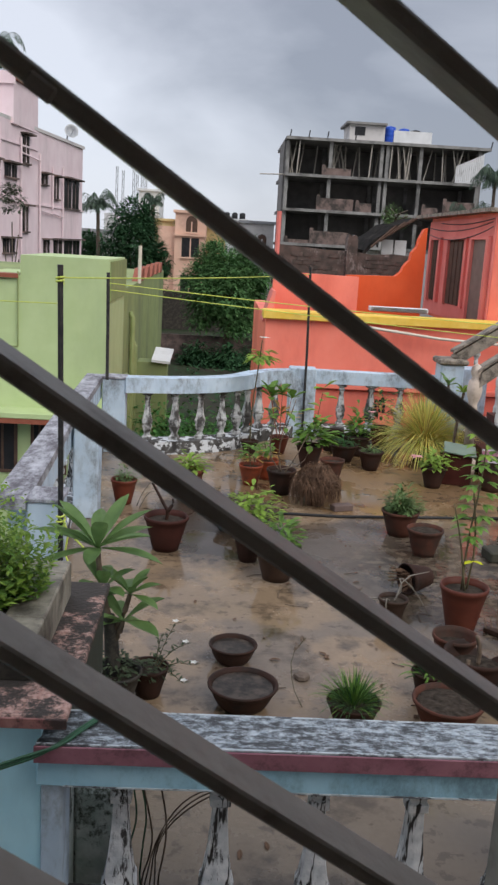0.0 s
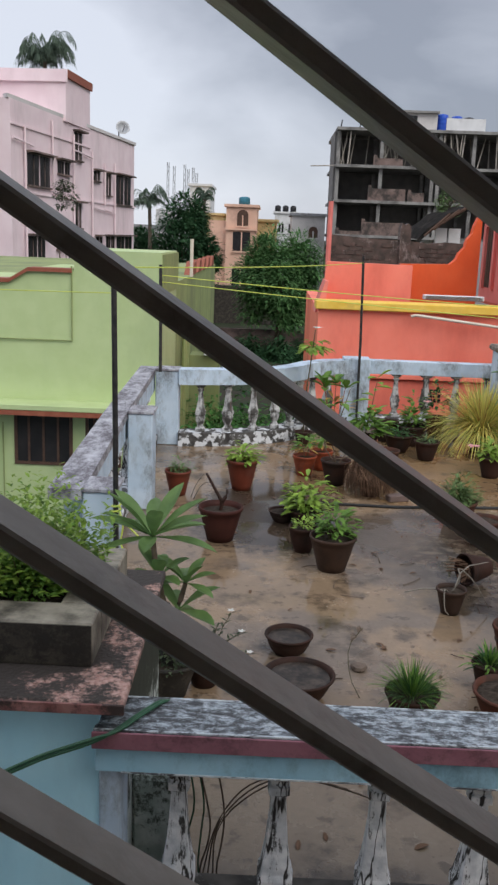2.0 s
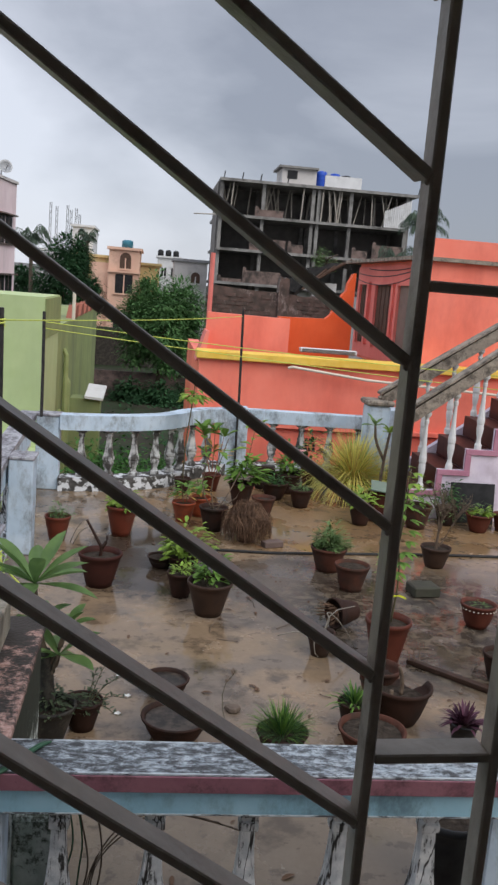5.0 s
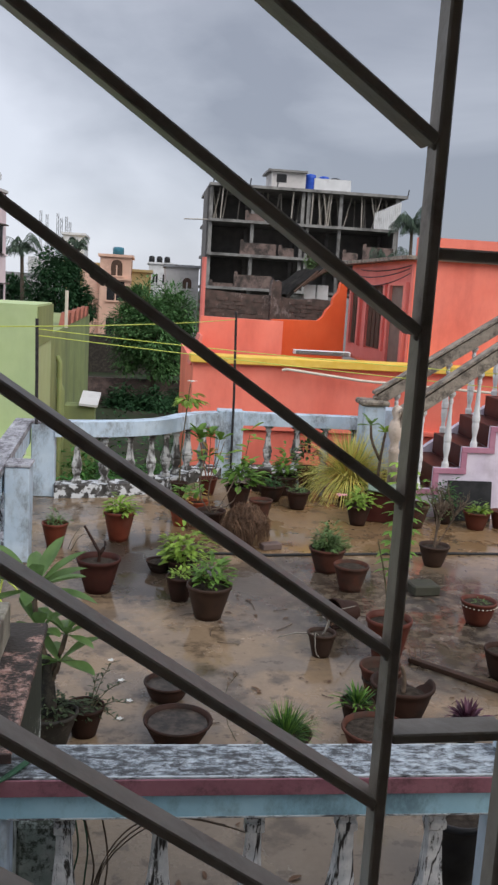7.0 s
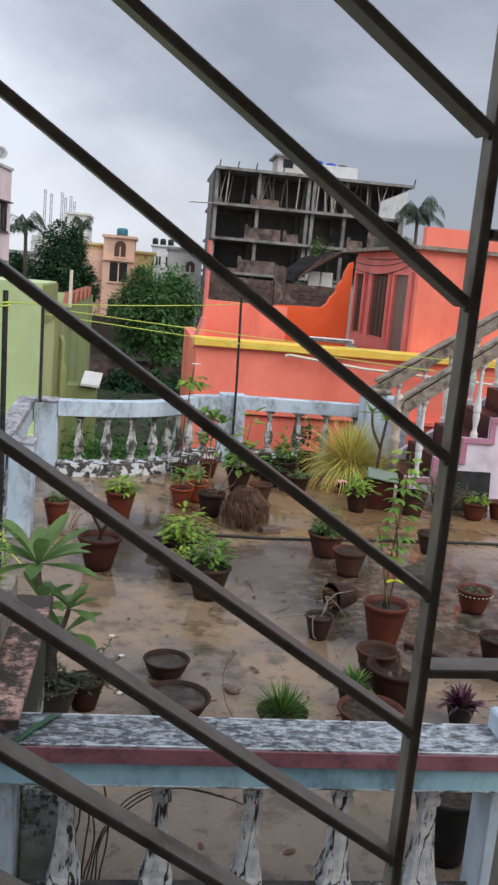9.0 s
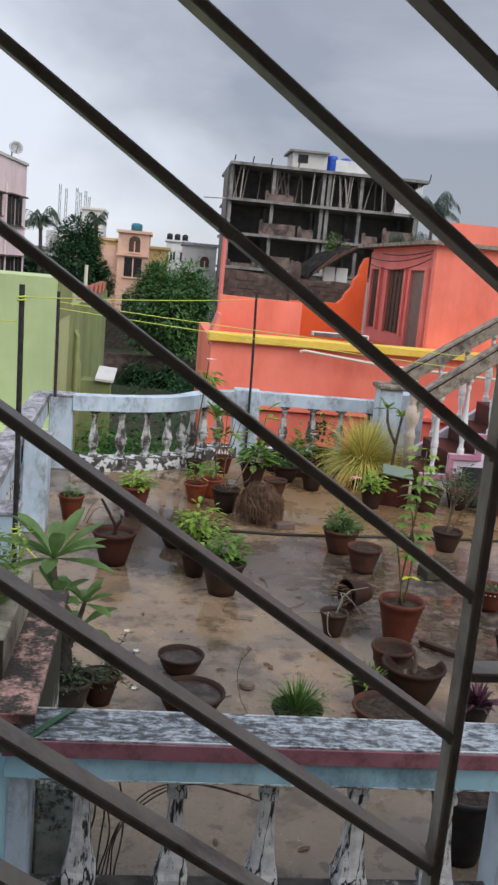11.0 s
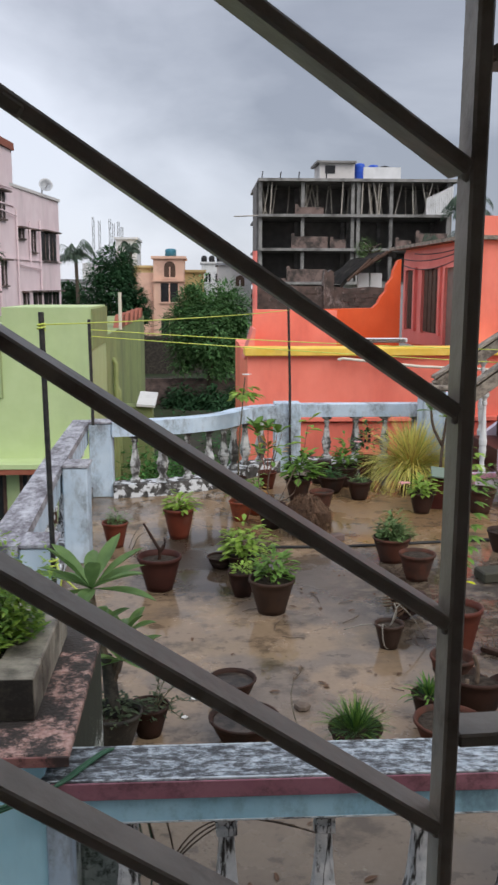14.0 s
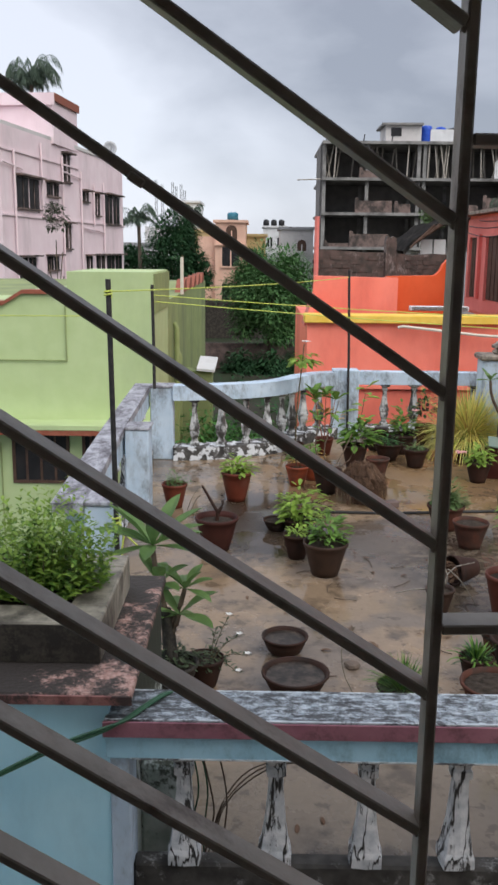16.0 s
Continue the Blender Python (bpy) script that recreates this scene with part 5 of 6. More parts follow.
def palm(label, at, h, spread, seed, material=FARLEAFDARK, fronds=16):
    rng = random.Random(seed)
    t = thing("palm_tree", label, "palm tree", at=at)
    bm = bmesh.new()
    tube(bm, [(0, 0, 0), (0.1, 0, h * 0.5), (0.0, 0.1, h)], 0.16, 8, 0.11)
    part("trunk", bm, BARK, t)
    for i in range(fronds):
        a = i * 2.4 + rng.uniform(-0.3, 0.3)
        up = rng.uniform(-0.2, 1.9)
        L = spread * rng.uniform(0.65, 1.1)
        bm = bmesh.new()
        k = 14
        pts = []
        for j in range(k + 1):
            u = j / k
            out = L * u * (1 - 0.28 * u)
            pts.append(Vector((math.cos(a + 0.25 * u) * out, math.sin(a + 0.25 * u) * out, h + L * (up * u - (0.22 + 0.72 * up) * u * u))))
        tube(bm, pts, 0.028, 4, 0.006)
        side = Vector((-math.sin(a), math.cos(a), 0))
        for j in range(2, k + 1):
            d = (pts[j] - pts[j - 1]).normalized()
            for half in (0.0, 0.33, 0.67):
                p = pts[j - 1].lerp(pts[j], half)
                for sg in (-1, 1):
                    if rng.random() < 0.1:
                        continue
                    way = side * sg * rng.uniform(0.35, 0.9) + d * 0.8 - Vector((0, 0, rng.uniform(0.3, 1.1)))
                    leaf(bm, p, way, L * rng.uniform(0.24, 0.42) * (1.15 - 0.5 * j / k), 0.032, 0.9, 0.1, 2)
        part("frond", bm, material, t)


palm("coconut palm showing over the pink roof", (-12.85, 52.0, -3.6), 15.1, 2.25, 21, PALMLEAF, 54)
palm("coconut palm beside the unfinished building", (18.2, 62.0, -3.6), 11.3, 2.3, 22, PALMLEAF, 34)
palm("coconut palm low behind the orange house", (17.6, 66.0, -3.6), 8.7, 2.4, 23, PALMLEAF, 26)
palm("coconut palm in front of the white house", (-8.1, 60.0, -3.6), 8.0, 1.9, 24, PALMLEAF, 24)
palm("coconut palm behind the dark tree", (-4.7, 62.0, -3.6), 8.5, 1.0, 25, PALMLEAF, 22)

# dark undergrowth round the foot of the round tree
rng = random.Random(30)
for x, y, w in ((-0.9, 44.5, 1.5), (0.6, 44.0, 1.7), (1.9, 44.6, 1.4)):
    t = thing("undergrowth_shrub", "dark shrub under the round tree", "shrub", "shrubs under the tree", at=(x, y, -3.6))
    bm = bmesh.new()
    bush(bm, rng, 1300, w, 1.2, 0.26, 0, 0.7, 0.5, 2, 0.5)
    part("foliage", bm, FARLEAFDARK, t)

# growth in the yard between the houses
rng = random.Random(31)
bm = bmesh.new()
for i in range(60):
    x, y = rng.uniform(-1.4, 0.6), rng.uniform(12.0, 19.0)
    bush(bm, rng, 60, rng.uniform(0.3, 0.6), rng.uniform(0.6, 1.2), 0.13, 0, 0.8, 0.4, 2, 0.55, (x, y, -0.95 - 0.09 * (y - 12) - 0.3 * rng.random()))
tagged(part("yard_shrubs", bm, FARLEAF), "dense green shrubs in the yard below the terrace", "shrubs", kind="stuff")
bm = bmesh.new()
for i in range(120):
    x, y = rng.uniform(-2.5, 3.0), rng.uniform(28.0, 60.0)
    bush(bm, rng, 14, rng.uniform(0.5, 1.1), rng.uniform(0.5, 1.0), 0.22, 0, 0.7, 0.4, 2, 0.5, (x, y, -3.6))
tagged(part("weeds", bm, FARLEAFDARK), "rough dark weeds on the open ground", "weeds", kind="stuff")

# ---- the outside stair ----
ST_Y, ST_B, RISE, RUN = 9.5, 10.62, 0.25, 0.315
stair = thing("outside_stair", "lilac-white masonry stair with mauve step trim and cement rails", "stair")
outline, trim = [(3.02, 0.0)], []
x, z = 3.02, 0.32
for i in range(9):
    outline += [(x, z), (x + RUN, z)]
    trim.append((x, z))
    x, z = x + RUN, z + RISE
outline += [(x, 0.0)]
bm = bmesh.new()
slab(bm, list(reversed(outline))[::-1], ST_Y, ST_Y + 0.12)
part("side_wall", bm, LILAC, stair)
for i, (x, z) in enumerate(trim):
    bm = bmesh.new()
    box(bm, x - 0.035, x + RUN + 0.035, ST_Y - 0.03, ST_Y - 0.001, z - 0.05, z + 0.012, 0.004)
    box(bm, x - 0.035, x + 0.03, ST_Y - 0.029, ST_Y - 0.001, z - RISE + 0.013, z - 0.051)
    part("step_trim", bm, MAUVE, stair)
    bm = bmesh.new()
    box(bm, x, x + RUN, ST_Y + 0.121, ST_B, z - RISE, z, 0.006)
    part("tread", bm, MAROON, stair)
bm = bmesh.new()
k = 9 * RUN
slab(bm, [(3.02, 0.0), (3.02 + k, 0.0), (3.02 + k, 0.3 + 9 * RISE - 0.25), (3.02, 0.25)], ST_B + 0.001, ST_B + 0.1)
part("back_wall", bm, LILAC, stair)
SL = RISE / RUN * 0.92
for y, x0, z0 in ((ST_Y + 0.05, 2.86, 1.02), (ST_B + 0.02, 2.86, 1.10)):
    SL = RISE / RUN * (0.92 if y < 10 else 0.84)
    bm = bmesh.new()
    v = [(x0, z0), (x0 + 3.4, z0 + 3.4 * SL), (x0 + 3.4, z0 + 3.4 * SL + 0.17), (x0 + 0.02, z0 + 0.17)]
    slab(bm, v, y - 0.075, y + 0.075)
    part("hand_rail", bm, RAWCEM, stair, "weathered grey cement hand rail")
    bm = bmesh.new()
    v = [(x0 - 0.02, z0 + 0.172), (x0 + 3.4, z0 + 3.4 * SL + 0.172), (x0 + 3.4, z0 + 3.4 * SL + 0.20), (x0 - 0.02, z0 + 0.20)]
    slab(bm, v, y - 0.09, y + 0.09)
    part("rail_cap", bm, RAWCEM, stair)
    for i in range(9):
        bx, bz = 3.14 + i * RUN, 0.32 + i * RISE
        top = z0 + (bx - x0) * SL
        bm = bmesh.new()
        h = top - bz - 0.004
        lathe(bm, [(r * 0.8, q * h / 0.54) for r, q in BAL], 12)
        b = part("baluster", bm, WHITEW if i < 9 else BALUSTER, stair)
        b.matrix_basis = pose(bx, y, bz + 0.002)
bm = bmesh.new()
box(bm, 2.70, 2.98, ST_B - 0.1, ST_B + 0.2, 0.0, 1.13, 0.015)
part("newel_post", bm, BLUE, stair, "pale blue newel with a broken grey cap")
bm = bmesh.new()
box(bm, 2.66, 3.02, ST_B - 0.14, ST_B + 0.24, 1.131, 1.20, 0.02)
box(bm, 2.84, 2.98, ST_B - 0.05, ST_B + 0.1, 1.20, 1.255, 0.025)
part("newel_cap", bm, RAWCEM, stair)
bm = bmesh.new()
lathe(bm, [(0.055, 0), (0.055, 0.5), (0.07, 0.52), (0.05, 0.56), (0.045, 0.62), (0.075, 0.70), (0.085, 0.78), (0.07, 0.86), (0.04, 0.90), (0.055, 0.94),
           (0.062, 0.985), (0.05, 1.03), (0.0, 1.06)], 14, (2.84, ST_Y + 0.05, 0.22))
lathe(bm, [(0.10, 0), (0.10, 0.215)], 10, (2.84, ST_Y + 0.05, 0.0))
part("finial", bm, CREAM, stair, "cream turned finial post", True)

# ---- poles, lines, hoses ----
def pole(label, pts, r):
    t = thing("line_pole", label, "pole", "clothes line poles", at=pts[0])
    bm = bmesh.new()
    tube(bm, [Vector(p) - Vector(pts[0]) for p in pts], r, 8)
    part("shaft", bm, IRON, t)
    return t


pole("dark iron clothes line pole tied to the balustrade post", [(-0.845, 5.02, 0.0), (-0.85, 5.0, 1.2), (-0.86, 4.98, 2.23)], 0.016)
pole("dark iron clothes line pole at the terrace corner", [(-1.165, 9.70, 0.87), (-1.17, 9.71, 1.4), (-1.18, 9.72, 2.02)], 0.018)
pole("thin dark iron clothes line pole at the far post", [(1.16, 11.2, 0.0), (1.15, 11.2, 1.1), (1.12, 11.2, 2.17)], 0.016)
line_ends = (
    ((-1.18, 9.72, 1.91), (5.6, 10.0, 1.62), 0.05), ((-1.18, 9.72, 1.84), (5.6, 9.9, 1.42), 0.03), ((-0.86, 4.98, 2.16), (1.12, 11.2, 2.08), 0.02),
    ((-4.8, 5.6, 2.05), (-0.86, 4.98, 2.02), 0.03))
for a, b, d in line_ends:
    t = thing("clothes_line", "thin yellow-green clothes line strung between poles", "clothes line", "clothes lines", at=a)
    bm = bmesh.new()
    tube(bm, [p - Vector(a) for p in sag(a, b, d)], 0.003 if a[0] < -4 else 0.005 if d > 0.025 else 0.004, 5)
    part("cord", bm, ROPE, t)
knot = thing("rope_tie", "yellow-green rope knotted round the pole foot", "rope", at=(-0.845, 5.0, 0.72))
bm = bmesh.new()
for i in range(3):
    tube(bm, [(0.026 * math.cos(a), 0.026 * math.sin(a), 0.03 * i + 0.004 * a) for a in (j * 0.7 for j in range(10))], 0.006, 5)
tube(bm, [(0.02, -0.02, 0.06), (0.05, -0.04, -0.02), (0.03, -0.03, -0.14), (0.06, -0.05, -0.2)], 0.006, 5)
tube(bm, [(0.02, -0.02, 0.02), (0.09, -0.03, -0.05), (0.14, -0.03, -0.1)], 0.006, 5)
part("coil", bm, ROPE, knot)
knot = thing("rope_tie", "yellow-green rope wound round the pole top", "rope", at=(-0.86, 4.98, 2.13))
bm = bmesh.new()
for i in range(2):
    tube(bm, [(0.021 * math.cos(a), 0.024 * math.sin(a), 0.018 * i + 0.003 * a) for a in (j * 0.7 for j in range(10))], 0.006, 5)
part("coil", bm, ROPE, knot)

pipe = thing("floor_pipe", "black plastic water pipe lying across the wet floor", "pipe", at=(0.5, 7.84, 0.012))
bm = bmesh.new()
tube(bm, [(0, 0, 0), (0.7, -0.03, 0), (1.5, 0.06, 0), (2.4, 0.16, 0), (4.5, 0.25, 0), (6.5, 0.3, 0)], 0.014, 8)
part("tube", bm, BLACKP, pipe)
hose = thing("garden_hose", "green garden hose in two strands draped over the rail corner", "hose", at=(-0.36, 2.70, 0.879))
for i in range(2):
    bm = bmesh.new()
    d = 0.013 * i
    tube(bm, chaikin([(0.10 + d, 0.06, -0.30), (0.09 + d, 0.012, -0.06), (0.075 + d, -0.02, 0.0), (0.0 + d, -0.14, 0.003), (-0.06 + d, -0.24, -0.002), (-0.12, -0.248, -0.036 + d),
                      (-0.21, -0.248, -0.072 + d), (-0.28, -0.248, -0.100 + d), (-0.40, -0.248, -0.165 + d), (-0.72, -0.25, -0.33), (-1.6, -0.25, -0.6)]), 0.0056, 7)
    part("tube", bm, HOSE, hose)
rng = random.Random(41)
coil = thing("cable_tangle", "tangle of old dark cables hanging behind the balusters", "cable", at=(-0.18, 2.74, 0.0))
for i in range(4):
    bm = bmesh.new()
    x0 = rng.uniform(-0.12, 0.06)
    tube(bm, chaikin([(x0, 0, 0.68), (x0 + 0.05, 0.03, 0.45), (x0 + rng.uniform(0.0, 0.09), 0.05, 0.3), (x0 + rng.uniform(-0.05, 0.05), 0.05, 0.12), (x0 + 0.08, 0.08, 0.012)]), 0.0034, 5)
    part("cable", bm, TWIG if i % 2 else HOSE, coil)
for i in range(3):
    bm = bmesh.new()
    tube(bm, chaikin([(0.02 + 0.02 * i, 0.06, 0.10), (0.06, 0.06, 0.33), (0.16 + 0.03 * i, 0.05, 0.50), (0.30 + 0.04 * i, 0.05, 0.545), (0.52 + 0.05 * i, 0.05, 0.50 - 0.02 * i)]), 0.003, 5)
    part("cable", bm, TWIG, coil)

# ---- pots and plants ----
def pot_profile(r, h, bowl=0.0, lip=1.0):
    b = r * (0.585 - 0.04 * bowl)
    t = 0.006 + 0.02 * r
    k = r * 0.955
    side = []
    for i in range(6):
        u = i / 5
        w = b + (k - b) * (u ** (1 - 0.45 * bowl))
        side.append((w, h * 0.885 * u))
    return [(0.0, 0.0)] + side + [(r * lip, h * 0.90), (r * lip * 1.012, h * 0.95), (r * lip, h), (r - t * 1.2, h), (k - t * 1.2, h * 0.86), (b + (k - b) * 0.62 ** (1 - 0.45 * bowl) - t * 1.2, h * 0.55), (0.0, h * 0.55)]


def pot(name, label, at, r, h, material, bowl=0.0, fill=SOIL, fill_at=0.84, seg=24, turn=0.0, group="terrace pots", tilt=0.0):
    t = thing(name, label, "plant pot" if name != "potted_plant" else "potted plant", group, at=at, turn=turn)
    bm = bmesh.new()
    lathe(bm, pot_profile(r, h, bowl), seg, wobble=0.006)
    part("pot", bm, material, t, "", True)
    bm = bmesh.new()
    rr = r * 0.86
    lathe(bm, [(rr, h * fill_at - 0.03), (rr, h * fill_at), (rr * 0.6, h * fill_at + (0.008 if fill is SOIL else 0)), (rr * 0.01, h * fill_at + (0.012 if fill is SOIL else 0))], seg)
    part("water" if fill is WATERSOIL else "soil", bm, fill, t)
    return t


def foliage(t, material, n, r, h, size, z, seed, lean=0.7, droop=0.4, width=0.5, k=2, at=(0, 0), name="foliage"):
    bm = bmesh.new()
    bush(bm, random.Random(seed), n, r, h, size, z, lean, droop, k, width, (at[0], at[1], 0))
    return part(name, bm, material, t)


def stems(t, pts_list, r, material=STEM, r1=None):
    for pts in pts_list:
        bm = bmesh.new()
        tube(bm, chaikin(pts, 1), r, 6, r * 0.5 if r1 is None else r1)
        part("stem", bm, material, t, "", True)


def blades(t, material, n, r, h, seed, width=0.008, out=0.6, droop=1.0, z=0.0, name="grass_tuft", k=4, root=0.35):
    rng = random.Random(seed)
    bm = bmesh.new()
    for _ in range(n):
        a, q = rng.uniform(0, 6.28), rng.random()
        leaf(bm, (r * root * q * math.cos(a), r * root * q * math.sin(a), z), (out * math.cos(a) * (0.2 + q), out * math.sin(a) * (0.2 + q), 1.0), h * rng.uniform(0.65, 1.15), width, droop * rng.uniform(0.4, 1.3) * (0.3 + q), 0.3, k)
    return part(name, bm, material, t)


def rosette(t, at, n, length, width, material, seed, up=0.5, name="leaf"):
    rng = random.Random(seed)
    for i in range(n):
        a = i * 2.399 + seed * 1.7 + rng.uniform(-0.2, 0.2)
        u = up + 1.5 * (i / n) - 0.35
        bm = bmesh.new()
        spoon_leaf(bm, at, (math.cos(a), math.sin(a), u), length * rng.uniform(0.75, 1.1), width, 0.3)
        part(name, bm, material, t, "", True)


# along the near part of the floor
pot("clay_bowl", "round dark clay bowl holding murky rain water", (0.191, 4.85, 0), 0.142, 0.113, CLAYDARK, 1.0, WATERSOIL, 0.80)
pot("clay_bowl", "wide clay bowl with wet soil and rain water", (0.235, 4.33, 0), 0.188, 0.135, CLAYDARK, 0.8, WATERSOIL, 0.84)
t = pot("potted_plant", "low clay pot of tufted green grass", (0.80, 4.16, 0), 0.14, 0.15, CLAYDARK, 0.4)
blades(t, LEAF, 190, 0.17, 0.19, 51, 0.0045, 0.75, 1.0, 0.12)
blades(t, LEAFDARK, 230, 0.17, 0.17, 151, 0.005, 0.85, 1.1, 0.12, "dark_tuft")
t = pot("potted_plant", "small pot of strappy green leaves", (1.27, 4.50, 0), 0.10, 0.16, CLAYDARK, 0.2)
blades(t, LEAF, 46, 0.13, 0.14, 52, 0.016, 0.8, 1.3, 0.13)
blades(t, LEAFDARK, 40, 0.13, 0.13, 152, 0.016, 0.9, 1.3, 0.12, "dark_tuft")
pot("plant_pot", "wide terracotta pot filled with bare wet soil", (1.29, 4.17, 0), 0.185, 0.17, TERRA2, 0.5, SOIL, 0.86)
t = pot("potted_plant", "small dark pot with a purple leafed plant", (1.86, 4.32, 0), 0.085, 0.14, BLACKP, 0.2)
blades(t, LEAFPURPLE, 90, 0.12, 0.13, 53, 0.022, 1.0, 1.2, 0.12)

# broken pot: the rim is lost on one side
t = thing("broken_pot", "big broken brown clay pot with debris and a stump inside", "plant pot", "terrace pots", at=(1.56, 4.60, 0), turn=15)
bm = bmesh.new()
lathe(bm, pot_profile(0.19, 0.23, 0.5), 30, wobble=0.01)
for v in bm.verts:
    a = math.atan2(v.co.y, v.co.x)
    cut = 0.15 + 0.03 * math.sin(7 * a)
    if 0.05 < a < 1.35 and v.co.z > cut:
        v.co.z = cut
part("pot", bm, CLAYDARK, t, "", True)
bm = bmesh.new()
lathe(bm, [(0.15, 0.10), (0.155, 0.145), (0.1, 0.155), (0.003, 0.15)], 20)
part("soil", bm, SOIL, t)
stems(t, [[(0.02, 0.02, 0.14), (0.03, 0.03, 0.24), (0.0, 0.03, 0.32)], [(-0.06, 0.0, 0.14), (-0.05, 0.01, 0.19)]], 0.014, TWIG, 0.012)
t = pot("plant_pot", "old terracotta pot standing behind the broken one", (1.50, 4.86, 0), 0.135, 0.22, TERRA2, 0.0, SOIL, 0.7)

t = thing("timber_plank", "weathered dark timber plank lying on the floor", "plank", at=(1.86, 5.42, 0.02), turn=-45)
bm = bmesh.new()
box(bm, 0, 1.0, -0.032, 0.032, -0.016, 0.016, 0.004)
for v in bm.verts:
    v.co.y *= 0.7 + 0.4 * v.co.x
part("board", bm, BROWNPOT, t)
for i in range(3):
    bm = bmesh.new()
    tube(bm, [(0.02 + 0.03 * i, 0.02 * i - 0.02, 0.01), (0.0 + 0.03 * i, 0.02 * i - 0.02, 0.08 + 0.02 * i)], 0.004, 4)
    part("splinter", bm, TWIG, t)

# the big red pot and its tall plant
t = pot("potted_plant", "big red plastic pot with a tall thin-stemmed lobed-leaf plant", (1.70, 5.44, 0), 0.158, 0.31, TERRA, 0.0, SOIL, 0.86)
stems(t, [[(-0.02, 0, 0.26), (-0.01, 0.01, 0.6), (0.04, 0.03, 1.0), (0.05, 0.03, 1.35)], [(0.02, 0.02, 0.26), (0.05, 0.02, 0.6), (0.0, 0.04, 0.95)], [(0.0, -0.02, 0.26), (-0.06, 0.0, 0.62), (-0.12, 0.02, 0.85)]], 0.008)
rng = random.Random(61)
for i in range(34):
    z = 0.60 + 0.0235 * i
    a = i * 2.2
    s = 0.115 - 0.0008 * i
    bm = bmesh.new()
    for q in (-0.7, 0, 0.7):
        leaf(bm, (0.03 + 0.05 * math.cos(a) - (0.1 if z < 0.85 and i % 3 == 0 else 0), 0.03 + 0.05 * math.sin(a), z), (math.cos(a + q), math.sin(a + q), 0.15), s * rng.uniform(0.8, 1.2), s * 0.4, 0.6, 0.25, 3)
    part("leaf", bm, LEAFLIME if i > 24 else LEAF, t)
for a in (0.2, 3.4):
    bm = bmesh.new()
    leaf(bm, (0.03, -0.02, 0.48), (math.cos(a), -0.4, 0.0), 0.07, 0.05, 0.3, 0.2, 4)
    part("yellow_leaf", bm, LEAFYELLOW, t, "bright yellow leaf")

t = pot("potted_plant", "small dark pot with pale dry trailing branches", (1.26, 5.52, 0), 0.10, 0.17, BROWNPOT, 0.0)
stems(t, [[(0, 0, 0.14), (0.05, -0.02, 0.24), (0.02, 0, 0.33), (0.16, 0.05, 0.2), (0.26, 0.03, 0.03)], [(-0.02, 0, 0.14), (-0.07, -0.09, 0.2), (-0.06, -0.11, 0.06), (-0.03, -0.11, 0.03)],
          [(0, 0, 0.14), (-0.15, 0.02, 0.16), (-0.3, 0.02, 0.12)], [(0.02, 0.03, 0.14), (0.08, 0.1, 0.28), (0.3, 0.3, 0.25)]], 0.006, PALEBARK)
t = thing("fallen_pot", "overturned terracotta pot with dry roots spilling out", "plant pot", "terrace pots", at=(1.63, 6.1, 0.115), turn=-65)
bm = bmesh.new()
lathe(bm, pot_profile(0.115, 0.2, 0.0), 20)
o = part("pot", bm, CLAYDARK, t, "", True)
o.matrix_basis = pose(0, 0, 0, 90, 0, 0)
bm = bmesh.new()
rng = random.Random(62)
for _ in range(40):
    a = rng.uniform(0, 6.28)
    tube(bm, [(0, -0.15, 0), (0.06 * math.cos(a), -0.2, 0.06 * math.sin(a)), (0.1 * math.cos(a), -0.2 - 0.1 * rng.random(), max(-0.1, 0.08 * math.sin(a)))], 0.004, 4)
part("root_mass", bm, DRYGRASS, t)

pot("plant_pot", "terracotta pot with bare soil", (1.78, 6.90, 0), 0.15, 0.225, TERRA2, 0.0, SOIL, 0.88)
t = pot("potted_plant", "terracotta pot with a low bushy herb", (1.675, 7.40, 0), 0.165, 0.222, TERRA2, 0.2)
foliage(t, LEAFHERB, 900, 0.19, 0.26, 0.045, 0.19, 63, 0.9)
t = pot("potted_plant", "dark round pot with a bare pale-barked branching shrub", (2.75, 7.65, 0), 0.145, 0.20, BROWNPOT, 0.3)
rng = random.Random(64)


def branch(bm, p, d, length, r, depth):
    q = p + d * length
    tube(bm, [p, p.lerp(q, 0.5) + Vector((rng.uniform(-0.01, 0.01), 0, 0)), q], r, 5, r * 0.7)
    if depth:
        for _ in range(3 if depth > 1 else 2):
            e = (d + Vector((rng.uniform(-0.75, 0.75), rng.uniform(-0.75, 0.75), rng.uniform(0.0, 0.5)))).normalized()
            branch(bm, q, e, length * rng.uniform(0.62, 0.85), r * 0.66, depth - 1)


